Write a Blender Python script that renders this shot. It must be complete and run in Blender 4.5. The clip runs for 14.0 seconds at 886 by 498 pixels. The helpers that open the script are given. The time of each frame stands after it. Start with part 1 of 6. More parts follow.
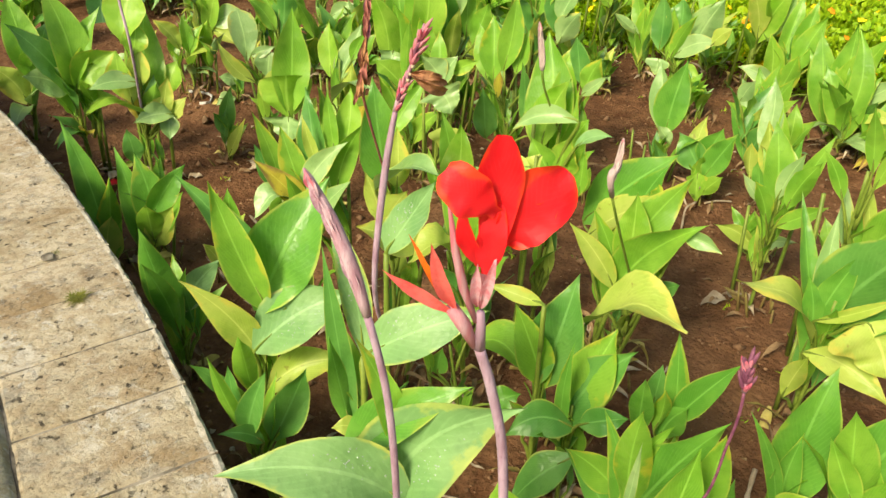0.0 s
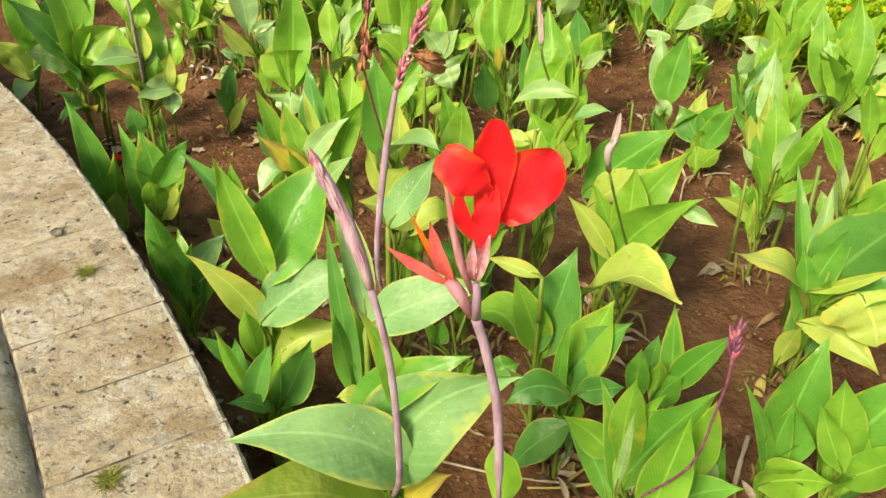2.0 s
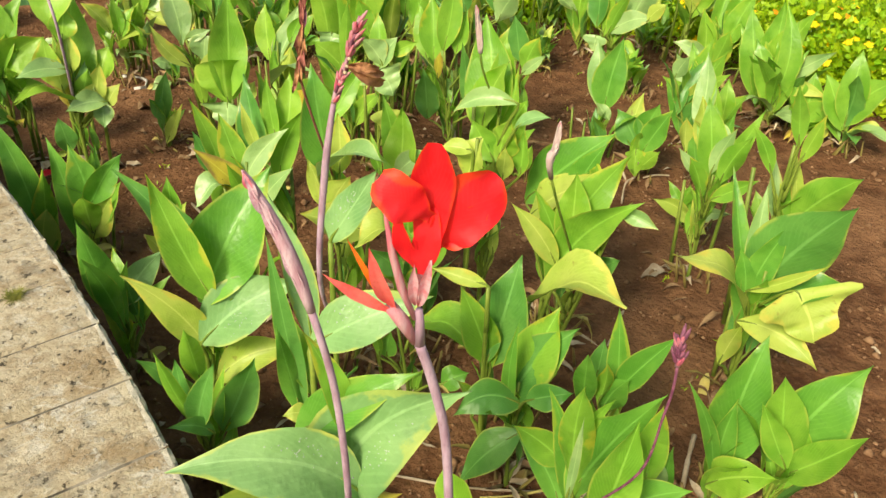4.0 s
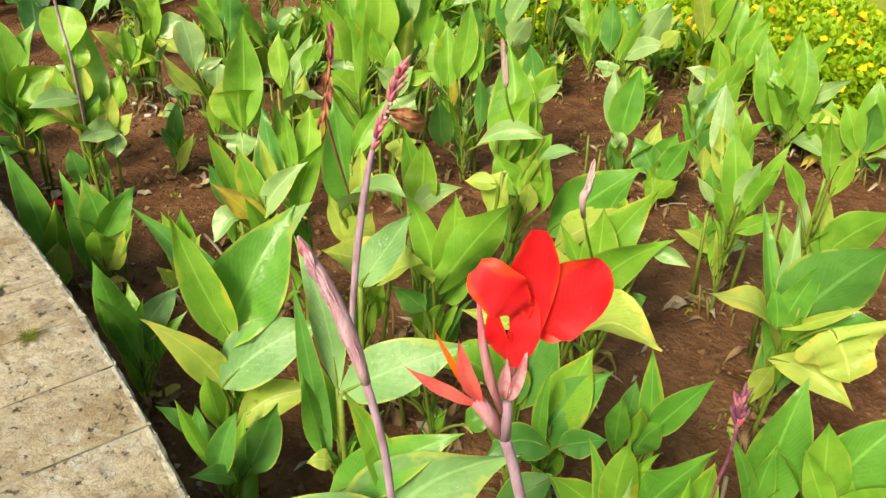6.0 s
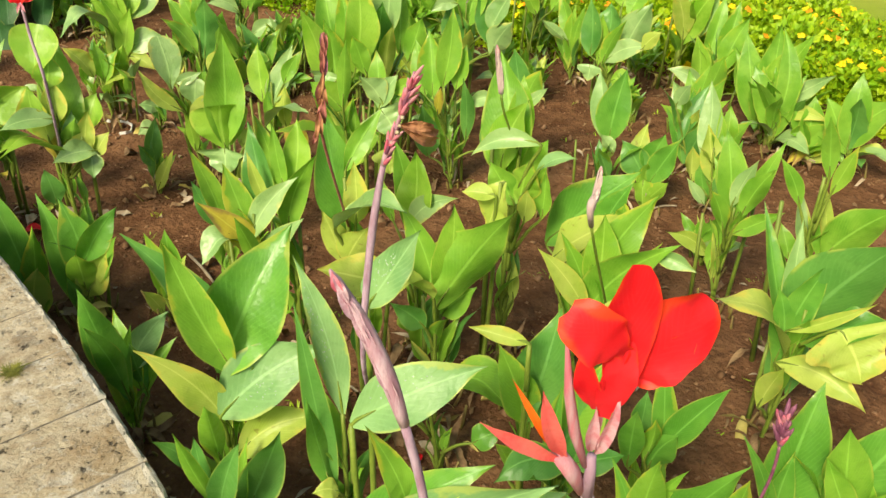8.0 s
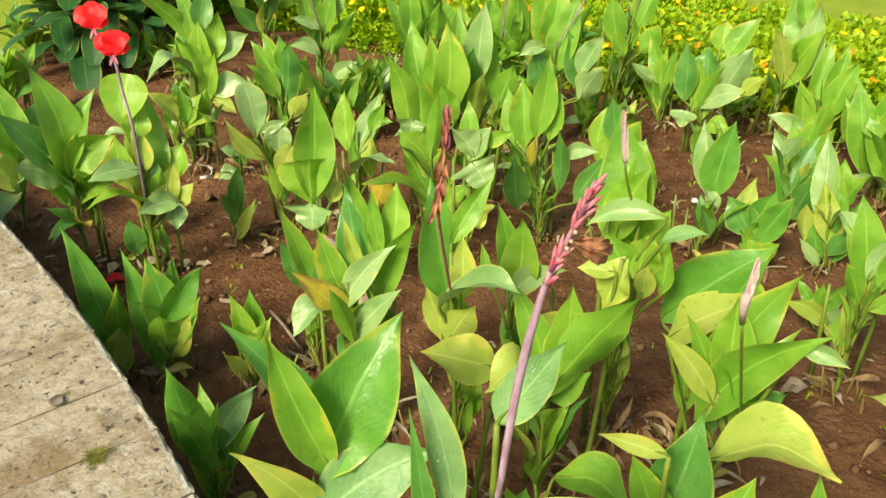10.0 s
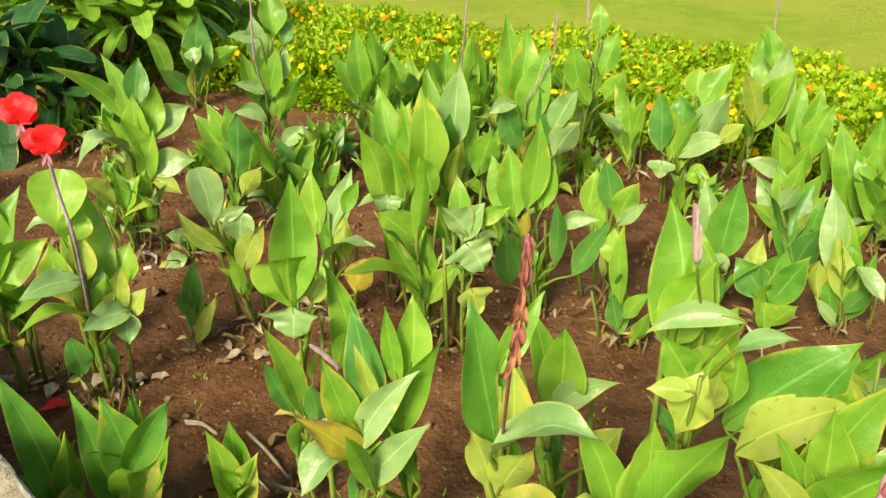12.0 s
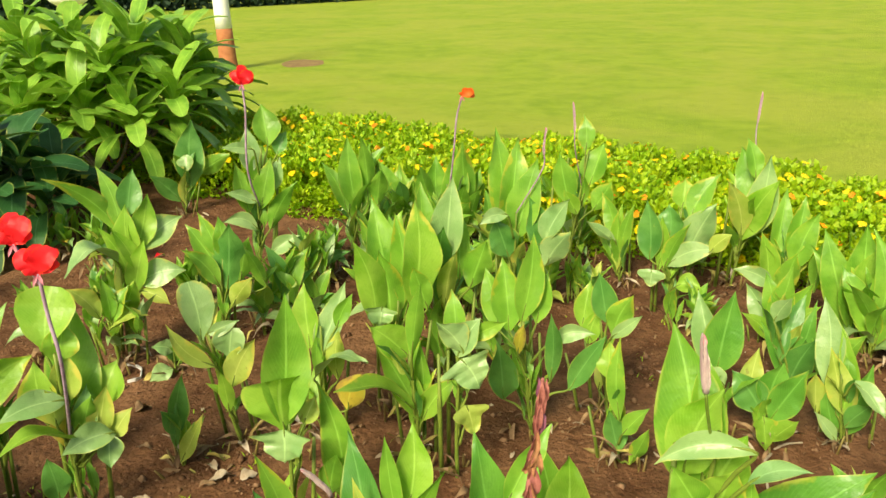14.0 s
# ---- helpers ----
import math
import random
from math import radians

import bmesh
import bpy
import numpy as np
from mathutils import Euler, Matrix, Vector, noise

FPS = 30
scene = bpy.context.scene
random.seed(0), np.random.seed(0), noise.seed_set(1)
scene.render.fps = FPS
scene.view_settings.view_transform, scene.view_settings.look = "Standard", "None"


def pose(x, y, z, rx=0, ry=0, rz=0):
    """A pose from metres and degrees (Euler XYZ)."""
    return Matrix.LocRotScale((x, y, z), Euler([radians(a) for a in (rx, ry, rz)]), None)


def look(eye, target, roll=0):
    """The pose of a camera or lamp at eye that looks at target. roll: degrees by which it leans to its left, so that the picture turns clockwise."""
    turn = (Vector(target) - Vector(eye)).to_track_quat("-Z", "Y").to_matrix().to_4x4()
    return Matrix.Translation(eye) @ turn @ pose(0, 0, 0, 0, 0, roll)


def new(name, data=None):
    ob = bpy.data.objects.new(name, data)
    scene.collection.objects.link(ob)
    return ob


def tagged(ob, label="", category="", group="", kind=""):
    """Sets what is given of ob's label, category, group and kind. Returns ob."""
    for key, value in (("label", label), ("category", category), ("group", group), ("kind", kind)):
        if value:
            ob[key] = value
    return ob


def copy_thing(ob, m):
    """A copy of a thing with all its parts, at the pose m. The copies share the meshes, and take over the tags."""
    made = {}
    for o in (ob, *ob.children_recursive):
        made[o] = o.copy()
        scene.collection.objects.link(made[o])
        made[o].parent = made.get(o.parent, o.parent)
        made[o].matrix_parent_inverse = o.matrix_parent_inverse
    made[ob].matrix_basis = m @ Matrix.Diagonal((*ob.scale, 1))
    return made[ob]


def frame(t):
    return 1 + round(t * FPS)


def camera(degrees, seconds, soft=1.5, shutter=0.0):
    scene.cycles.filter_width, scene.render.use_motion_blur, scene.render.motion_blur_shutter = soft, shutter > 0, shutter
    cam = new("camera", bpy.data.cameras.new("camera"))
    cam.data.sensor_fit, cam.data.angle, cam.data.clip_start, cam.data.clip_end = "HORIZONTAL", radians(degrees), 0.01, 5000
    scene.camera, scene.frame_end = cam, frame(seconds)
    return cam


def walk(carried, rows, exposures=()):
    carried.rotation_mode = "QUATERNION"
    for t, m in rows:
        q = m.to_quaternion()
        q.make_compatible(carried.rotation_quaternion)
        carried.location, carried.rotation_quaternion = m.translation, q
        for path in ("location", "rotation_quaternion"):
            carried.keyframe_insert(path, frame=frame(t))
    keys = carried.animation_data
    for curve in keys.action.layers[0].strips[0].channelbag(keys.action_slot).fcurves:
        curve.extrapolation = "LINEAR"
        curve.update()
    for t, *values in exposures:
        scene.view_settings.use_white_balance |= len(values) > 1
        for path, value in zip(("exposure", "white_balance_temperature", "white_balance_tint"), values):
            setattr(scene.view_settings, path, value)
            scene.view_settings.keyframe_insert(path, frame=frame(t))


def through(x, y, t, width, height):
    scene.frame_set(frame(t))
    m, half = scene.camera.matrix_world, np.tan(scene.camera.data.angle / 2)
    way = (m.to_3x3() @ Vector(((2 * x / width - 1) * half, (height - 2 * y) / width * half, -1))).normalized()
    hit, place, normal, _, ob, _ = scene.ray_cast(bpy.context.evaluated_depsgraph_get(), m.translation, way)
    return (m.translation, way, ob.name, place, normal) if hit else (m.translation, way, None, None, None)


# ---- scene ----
cam = camera(60.3, 14.0)
PATH = [
    (0, (0.268, 0.223, 1.572), (0.094, 1.898, 0.493), 1.8),
    (0.5, (0.266, 0.223, 1.573), (0.089, 1.895, 0.49), 1.3),
    (1, (0.266, 0.216, 1.581), (0.098, 1.869, 0.467), 1.9),
    (1.5, (0.268, 0.197, 1.591), (0.102, 1.842, 0.466), 1.9),
    (2, (0.274, 0.193, 1.595), (0.101, 1.828, 0.456), 1.5),
    (2.5, (0.277, 0.195, 1.596), (0.11, 1.831, 0.459), 1.8),
    (3, (0.281, 0.194, 1.598), (0.144, 1.838, 0.467), 1.8),
    (3.2, (0.282, 0.196, 1.598), (0.173, 1.837, 0.461), 2.0),
    (5.3, (0.234, 0.251, 1.602), (0.225, 1.919, 0.5), 2.6),
    (5.5, (0.224, 0.255, 1.61), (0.205, 1.923, 0.507), 2.9),
    (6, (0.212, 0.279, 1.607), (0.173, 1.959, 0.523), 2.4),
    (6.5, (0.204, 0.287, 1.603), (0.195, 1.965, 0.514), 1.7),
    (7, (0.197, 0.314, 1.589), (0.211, 1.985, 0.491), 1.8),
    (7.2, (0.194, 0.318, 1.584), (0.213, 1.992, 0.491), 1.6),
    (9.3, (0.064, 0.411, 1.598), (0.086, 2.113, 0.549), 1.4),
    (9.5, (0.055, 0.43, 1.595), (0.037, 2.131, 0.543), 1.5),
    (10, (0.021, 0.533, 1.603), (-0.107, 2.256, 0.595), 0.1),
    (10.5, (-0.025, 0.654, 1.604), (-0.161, 2.373, 0.59), 0.5),
    (11, (-0.064, 0.748, 1.597), (-0.206, 2.455, 0.564), 1.5),
    (11.5, (-0.149, 0.843, 1.597), (-0.178, 2.594, 0.632), -1.3),
    (12, (-0.204, 0.886, 1.606), (-0.151, 2.659, 0.682), -1.1),
    (12.5, (-0.229, 0.909, 1.633), (-0.125, 2.724, 0.799), -0.5),
    (13, (-0.242, 0.924, 1.651), (-0.098, 2.757, 0.864), 0.3),
    (13.5, (-0.24, 0.929, 1.657), (-0.115, 2.775, 0.899), 0.4),
    (14, (-0.237, 0.932, 1.652), (-0.134, 2.805, 0.959), -0.6),
]
walk(cam, [(t, look(eye, target, roll)) for t, eye, target, roll in PATH], [(0.0, 0.62, 8100.0, 3.0), (3.0, 0.61, 8100.0, 3.0), (5.5, 0.57, 8050.0, 2.2), (7.0, 0.57, 8050.0, 2.2), (9.5, 0.53, 8050.0, 1.2), (11.0, 0.57, 8150.0, 1.0), (14.0, 0.57, 8300.0, 1.0)])

# ---- light ----
SUN_ELEVATION, SUN_TURN = 41.0, 212.0
world = bpy.data.worlds.new("sky")
scene.world = world
world.use_nodes = True
wn = world.node_tree
sky = wn.nodes.new("ShaderNodeTexSky")
sky.sky_type = "NISHITA"
sky.sun_disc = False
sky.sun_elevation = radians(SUN_ELEVATION)
sky.sun_rotation = radians(SUN_TURN)
sky.dust_density, sky.ozone_density = 3.0, 1.0
wn.links.new(sky.outputs["Color"], wn.nodes["Background"].inputs["Color"])
wn.nodes["Background"].inputs["Strength"].default_value = 0.115
sun = new("sun", bpy.data.lights.new("sun", "SUN"))
sun.data.energy, sun.data.angle, sun.data.color = 3.4, radians(18), (1.0, 0.95, 0.87)
sd = Vector((math.sin(radians(SUN_TURN)) * math.cos(radians(SUN_ELEVATION)), math.cos(radians(SUN_TURN)) * math.cos(radians(SUN_ELEVATION)), math.sin(radians(SUN_ELEVATION))))
sun.matrix_world = look(sd * 20, (0, 0, 0))


# ---- materials ----
class Tree:
    """A small helper for node trees."""

    def __init__(self, name):
        self.mat = bpy.data.materials.new(name)
        self.mat.use_nodes = True
        self.t = self.mat.node_tree
        self.t.nodes.clear()
        self.out = self.t.nodes.new("ShaderNodeOutputMaterial")

    def node(self, kind, values=(), operation="", data_type="", blend_type="", interpolation_type=""):
        n = self.t.nodes.new("ShaderNode" + kind)
        if operation:
            n.operation = operation
        if data_type:
            n.data_type = data_type
        if blend_type:
            n.blend_type = blend_type
        if interpolation_type:
            n.interpolation_type = interpolation_type
        for k, v in dict(values).items():
            self.put(n, k, v)
        return n

    def put(self, n, k, v):
        if isinstance(v, bpy.types.NodeSocket):
            self.t.links.new(v, n.inputs[k])
        else:
            n.inputs[k].default_value = v

    def math(self, op, a, b=0.0, c=0.0):
        n = self.node("Math", operation=op)
        for i, v in enumerate((a, b, c)):
            self.put(n, i, v)
        return n.outputs[0]

    def mix(self, f, a, b, blend="MIX"):
        n = self.node("Mix", data_type="RGBA", blend_type=blend)
        self.put(n, 0, f)
        self.put(n, 6, a)
        self.put(n, 7, b)
        return n.outputs[2]

    def step(self, v, lo, hi, a=0.0, b=1.0):
        n = self.node("MapRange", {0: v, 1: lo, 2: hi, 3: a, 4: b}, interpolation_type="SMOOTHSTEP")
        return n.outputs[0]

    def noise(self, scale, detail=4.0, rough=0.55, vec=None, distort=0.0):
        n = self.node("TexNoise", {"Scale": scale, "Detail": detail, "Roughness": rough, "Distortion": distort})
        if vec is not None:
            self.put(n, "Vector", vec)
        return n.outputs["Fac"]

    def bump(self, height, strength=0.3, distance=0.01, normal=None):
        n = self.node("Bump", {"Strength": strength, "Distance": distance, "Height": height})
        if normal is not None:
            self.put(n, "Normal", normal)
        return n.outputs[0]

    def surface(self, colour, rough=0.6, normal=None, through=None, amount=0.3, spec=0.4, coat=0.0):
        p = self.node("BsdfPrincipled", {"Base Color": colour, "Roughness": rough, "Specular IOR Level": spec, "Coat Weight": coat})
        if normal is not None:
            self.put(p, "Normal", normal)
        s = p.outputs[0]
        if through is not None:
            tr = self.node("BsdfTranslucent", {"Color": through})
            m = self.node("MixShader", {0: amount, 1: s, 2: tr.outputs[0]})
            s = m.outputs[0]
        self.t.links.new(s, self.out.inputs[0])
        return self.mat


def rgb(r, g, b):
    return (r, g, b, 1.0)


def leaf_material(name, base, other, edge, edge_amount=0.0, rough=0.42, veins=20.0, lift=1.25, spec=0.4, amount=0.3, blotch=0.0, ribbed=0.45, relief=0.14, through_tint=(0.34, 0.64, 0.04, 1.0)):
    """Leaf blade: pale midrib, slanting side veins, mottling, yellowed or browned margin."""
    k = Tree(name)
    uv = k.node("UVMap").outputs[0]
    sep = k.node("SeparateXYZ", {0: uv})
    u, v = sep.outputs[0], sep.outputs[1]
    side = k.math("ABSOLUTE", k.math("SUBTRACT", v, 0.5))
    obj = k.node("TexCoord").outputs["Object"]
    rnd = k.node("ObjectInfo").outputs["Random"]
    shift = k.node("VectorMath", operation="ADD")
    k.put(shift, 0, obj)
    k.put(shift, 1, k.node("CombineXYZ", {0: k.math("MULTIPLY", rnd, 37.0), 1: k.math("MULTIPLY", rnd, 11.0)}).outputs[0])
    vec = shift.outputs[0]
    big = k.noise(9.0, 3.0, vec=vec)
    fine = k.noise(70.0, 4.0, vec=vec)
    wave = k.math("SINE", k.math("MULTIPLY", k.math("ADD", k.math("SUBTRACT", u, k.math("MULTIPLY", side, 0.75)), k.math("MULTIPLY", big, 0.12)), veins * 6.283))
    vein = k.math("MULTIPLY", k.step(wave, 0.2, 1.0), k.step(fine, 0.3, 0.6))
    rib = k.step(side, 0.035, 0.012)
    c = k.mix(k.step(big, 0.35, 0.68), base, other)
    c = k.mix(k.math("MULTIPLY", rnd, 0.45), c, other)
    c = k.mix(k.math("MULTIPLY", k.step(u, 0.42, 0.02), 0.3), c, rgb(*[min(0.8, x * 1.3 + 0.02) for x in other[:3]]))
    c = k.mix(k.math("MULTIPLY", vein, 0.2), c, rgb(*[min(0.8, x * lift + 0.02) for x in other[:3]]))
    c = k.mix(k.math("MULTIPLY", k.step(fine, 0.5, 0.75), 0.22), c, rgb(*[x * 0.6 for x in base[:3]]))
    if edge_amount:
        reach = k.math("ADD", side, k.math("MULTIPLY", k.math("SUBTRACT", k.noise(18.0, 4.0, 0.65, vec=vec), 0.5), 0.9))
        tipward = k.math("MULTIPLY", k.step(u, 0.45, 1.0), 0.22)
        patch = k.math("MULTIPLY", k.math("SUBTRACT", k.noise(7.0, 3.0, vec=vec), 0.52), 1.1)
        f = k.step(k.math("ADD", k.math("ADD", reach, tipward), patch), 0.52 - 0.32 * edge_amount, 0.62)
        if edge_amount < 0.2:
            f = k.math("MULTIPLY", f, k.step(rnd, 0.5, 0.6))
        c = k.mix(k.math("MULTIPLY", f, min(1.0, 0.6 + edge_amount * 0.4)), c, edge)
    if blotch:
        spots = k.step(k.noise(26.0, 3.0, vec=vec, distort=0.6), 0.66, 0.72)
        c = k.mix(k.math("MULTIPLY", spots, blotch), c, rgb(0.16, 0.075, 0.02))
    margin = k.math("MULTIPLY", k.step(side, 0.44, 0.485), k.step(k.noise(13.0, 2.0, vec=vec), 0.38, 0.55))
    c = k.mix(k.math("MULTIPLY", margin, 0.5 if ribbed else 0.0), c, rgb(0.56, 0.56, 0.12))
    c = k.mix(k.math("MULTIPLY", rib, ribbed), c, rgb(*[min(0.8, x * 1.5 + 0.05) for x in other[:3]]))
    dents = k.noise(16.0, 3.0, vec=vec)
    n = k.bump(k.math("ADD", k.math("MULTIPLY", vein, 0.3), k.math("MULTIPLY", rib, -1.4)), relief, 0.004)
    n = k.bump(k.math("ADD", k.math("MULTIPLY", dents, 2.0), k.math("MULTIPLY", fine, 0.4)), 0.42, 0.008, n)
    r = k.math("ADD", k.math("MULTIPLY", fine, 0.2), rough - 0.1)
    thr = k.mix(0.3, c, through_tint)
    return k.surface(c, r, n, thr, amount, spec)


LEAF = {
    "g": leaf_material("leaf_green", rgb(0.118, 0.325, 0.03), rgb(0.24, 0.48, 0.06), rgb(0.54, 0.5, 0.055), 0.19, 0.36, spec=0.5, amount=0.34),
    "m": leaf_material("leaf_mid_green", rgb(0.07, 0.255, 0.03), rgb(0.15, 0.38, 0.056), rgb(0.35, 0.42, 0.05), 0.1, 0.34, spec=0.5, amount=0.28),
    "d": leaf_material("leaf_deep_green", rgb(0.058, 0.225, 0.038), rgb(0.13, 0.335, 0.07), rgb(0.2, 0.3, 0.05), 0.0, 0.34, spec=0.5, amount=0.28),
    "l": leaf_material("leaf_light_green", rgb(0.165, 0.39, 0.03), rgb(0.3, 0.52, 0.07), rgb(0.6, 0.52, 0.07), 0.18, 0.38, amount=0.34),
    "y": leaf_material("leaf_yellowing", rgb(0.3, 0.44, 0.06), rgb(0.45, 0.55, 0.12), rgb(0.62, 0.53, 0.1), 0.4, 0.42, blotch=0.45, amount=0.28),
    "o": leaf_material("leaf_yellow_brown", rgb(0.48, 0.44, 0.06), rgb(0.66, 0.5, 0.07), rgb(0.3, 0.16, 0.07), 0.8, 0.55, blotch=0.7),
    "w": leaf_material("leaf_waxy_blue", rgb(0.12, 0.275, 0.09), rgb(0.215, 0.385, 0.15), rgb(0.38, 0.45, 0.1), 0.05, 0.43, 11.0, spec=0.38, amount=0.14, ribbed=0.35, relief=0.1),
    # Waxy leaf; the sky's pale sheen is put into its base colour.
    "p": leaf_material("leaf_waxy_sky_sheen", rgb(0.165, 0.325, 0.1), rgb(0.29, 0.445, 0.17), rgb(0.45, 0.44, 0.1), 0.05, 0.34, spec=0.6, amount=0.15),
}


def mottled(name, a, b, scale=20.0, rough=0.6, relief=0.3, depth=0.004, through=None, amount=0.25, spec=0.35, along=1.0):
    k = Tree(name)
    obj = k.node("TexCoord").outputs["Object"]
    if along != 1.0:
        obj = k.node("VectorMath", {0: obj, 1: (1.0, 1.0, along)}, operation="MULTIPLY").outputs[0]
    rnd = k.node("ObjectInfo").outputs["Random"]
    big = k.noise(scale, 4.0, vec=obj)
    fine = k.noise(scale * 7, 4.0, vec=obj)
    c = k.mix(k.step(big, 0.35, 0.65), a, b)
    c = k.mix(k.math("MULTIPLY", rnd, 0.35), c, b)
    c = k.mix(k.math("MULTIPLY", k.step(fine, 0.5, 0.72), 0.3), c, rgb(*[x * 0.55 for x in a[:3]]))
    n = k.bump(k.math("ADD", big, k.math("MULTIPLY", fine, 0.4)), relief, depth)
    return k.surface(c, rough, n, through, amount, spec)


STEM = mottled("stem_green", rgb(0.11, 0.18, 0.024), rgb(0.19, 0.255, 0.042), 14, 0.5)
STEM_BASE = mottled("stem_base_red", rgb(0.16, 0.1, 0.035), rgb(0.22, 0.18, 0.05), 18, 0.6)
BUD_PALE = mottled("bud_pale", rgb(0.38, 0.25, 0.27), rgb(0.5, 0.4, 0.37), 90, 0.55, 0.4, 0.002, along=0.12)
STALK = mottled("stalk_purple", rgb(0.25, 0.13, 0.19), rgb(0.42, 0.3, 0.4), 70, 0.6, 0.3, 0.002, along=0.25)
BUD = mottled("bud_mauve", rgb(0.33, 0.14, 0.2), rgb(0.5, 0.35, 0.42), 110, 0.55, 0.5, 0.003, along=0.12)
PINK = mottled("bract_pink", rgb(0.58, 0.1, 0.18), rgb(0.68, 0.28, 0.36), 60, 0.5, 0.3, 0.002, rgb(0.7, 0.15, 0.12))
RED = leaf_material("petal_red", rgb(0.74, 0.004, 0.016), rgb(0.92, 0.026, 0.045), rgb(0.9, 0.07, 0.02), 0.22, 0.45, 14.0, 1.0, 0.3, 0.35, 0.0, 0.0, 0.04, (0.95, 0.06, 0.03, 1.0))
PALE_RED = mottled("petal_rose", rgb(0.72, 0.06, 0.07), rgb(0.76, 0.16, 0.15), 60, 0.5, 0.25, 0.002, rgb(0.85, 0.12, 0.1), 0.3)
ORANGE = mottled("petal_orange", rgb(0.8, 0.08, 0.015), rgb(0.85, 0.16, 0.02), 40, 0.5, 0.25, 0.002, rgb(0.9, 0.15, 0.03), 0.3)
SEPAL = mottled("sepal_mauve_pink", rgb(0.55, 0.14, 0.2), rgb(0.58, 0.36, 0.42), 130, 0.5, 0.4, 0.002, rgb(0.7, 0.2, 0.2), along=0.15)
RUST = mottled("withered_petal_rust", rgb(0.24, 0.09, 0.045), rgb(0.42, 0.2, 0.1), 50, 0.75, 0.6, 0.004)
DEEP = mottled("bract_deep_red", rgb(0.12, 0.03, 0.07), rgb(0.26, 0.09, 0.15), 60, 0.55, 0.3, 0.002)
DRY = mottled("dry_leaf_brown", rgb(0.13, 0.07, 0.035), rgb(0.3, 0.19, 0.1), 22, 0.8, 0.6, 0.004)
PALE_DRY = mottled("dry_leaf_pale", rgb(0.3, 0.22, 0.14), rgb(0.46, 0.38, 0.28), 20, 0.75, 0.5, 0.004)
YELLOW_DRY = mottled("dry_stalk_yellow", rgb(0.4, 0.33, 0.08), rgb(0.5, 0.42, 0.14), 20, 0.7, 0.4, 0.003)
DRIED_RED = mottled("dried_bract_red", rgb(0.19, 0.045, 0.042), rgb(0.36, 0.13, 0.11), 40, 0.75, 0.6, 0.003)


def soil_material():
    k = Tree("soil")
    obj = k.node("TexCoord").outputs["Object"]
    big = k.noise(1.6, 5.0, vec=obj)
    mid = k.noise(11.0, 6.0, 0.6, vec=obj)
    fine = k.noise(85.0, 5.0, 0.65, vec=obj)
    vor = k.node("TexVoronoi", {"Scale": 46.0, "Vector": obj})
    c = k.mix(k.step(mid, 0.35, 0.68), rgb(0.105, 0.045, 0.02), rgb(0.2, 0.098, 0.048))
    c = k.mix(k.math("MULTIPLY", k.step(big, 0.45, 0.7), 0.55), c, rgb(0.3, 0.155, 0.08))
    c = k.mix(k.math("MULTIPLY", k.step(fine, 0.58, 0.75), 0.5), c, rgb(0.34, 0.2, 0.115))
    c = k.mix(k.math("MULTIPLY", k.step(fine, 0.42, 0.3), 0.5), c, rgb(0.06, 0.026, 0.013))
    h = k.math("ADD", k.math("MULTIPLY", mid, 1.2), k.math("ADD", k.math("MULTIPLY", fine, 0.5), k.math("MULTIPLY", vor.outputs["Distance"], -0.35)))
    return k.surface(c, 0.92, k.bump(h, 0.8, 0.028), spec=0.15)


def lawn_material():
    """Mown grass: drifts of yellower and deeper green, worn streaks and thin tufts."""
    k = Tree("lawn_grass")
    obj = k.node("TexCoord").outputs["Object"]
    big = k.noise(0.3, 5.0, 0.6, vec=obj, distort=0.6)
    mid = k.noise(1.7, 6.0, 0.68, vec=obj, distort=0.4)
    small = k.noise(7.0, 6.0, 0.7, vec=obj)
    blades = k.noise(55.0, 4.0, 0.7, vec=obj)
    c = k.mix(k.step(mid, 0.32, 0.66), rgb(0.205, 0.315, 0.023), rgb(0.29, 0.385, 0.038))
    c = k.mix(k.math("MULTIPLY", k.step(big, 0.42, 0.62), 0.65), c, rgb(0.345, 0.385, 0.055))
    c = k.mix(k.math("MULTIPLY", k.step(small, 0.52, 0.68), 0.25), c, rgb(0.14, 0.235, 0.016))
    c = k.mix(k.math("MULTIPLY", k.step(small, 0.44, 0.32), 0.25), c, rgb(0.36, 0.4, 0.075))
    c = k.mix(k.math("MULTIPLY", k.step(blades, 0.5, 0.72), 0.25), c, rgb(0.15, 0.23, 0.018))
    bare = k.step(k.noise(0.8, 6.0, 0.7, vec=obj), 0.64, 0.72)
    c = k.mix(k.math("MULTIPLY", bare, 0.55), c, rgb(0.29, 0.21, 0.075))
    return k.surface(c, 0.85, k.bump(k.math("ADD", blades, k.math("MULTIPLY", small, 2.0)), 0.6, 0.03), spec=0.2)


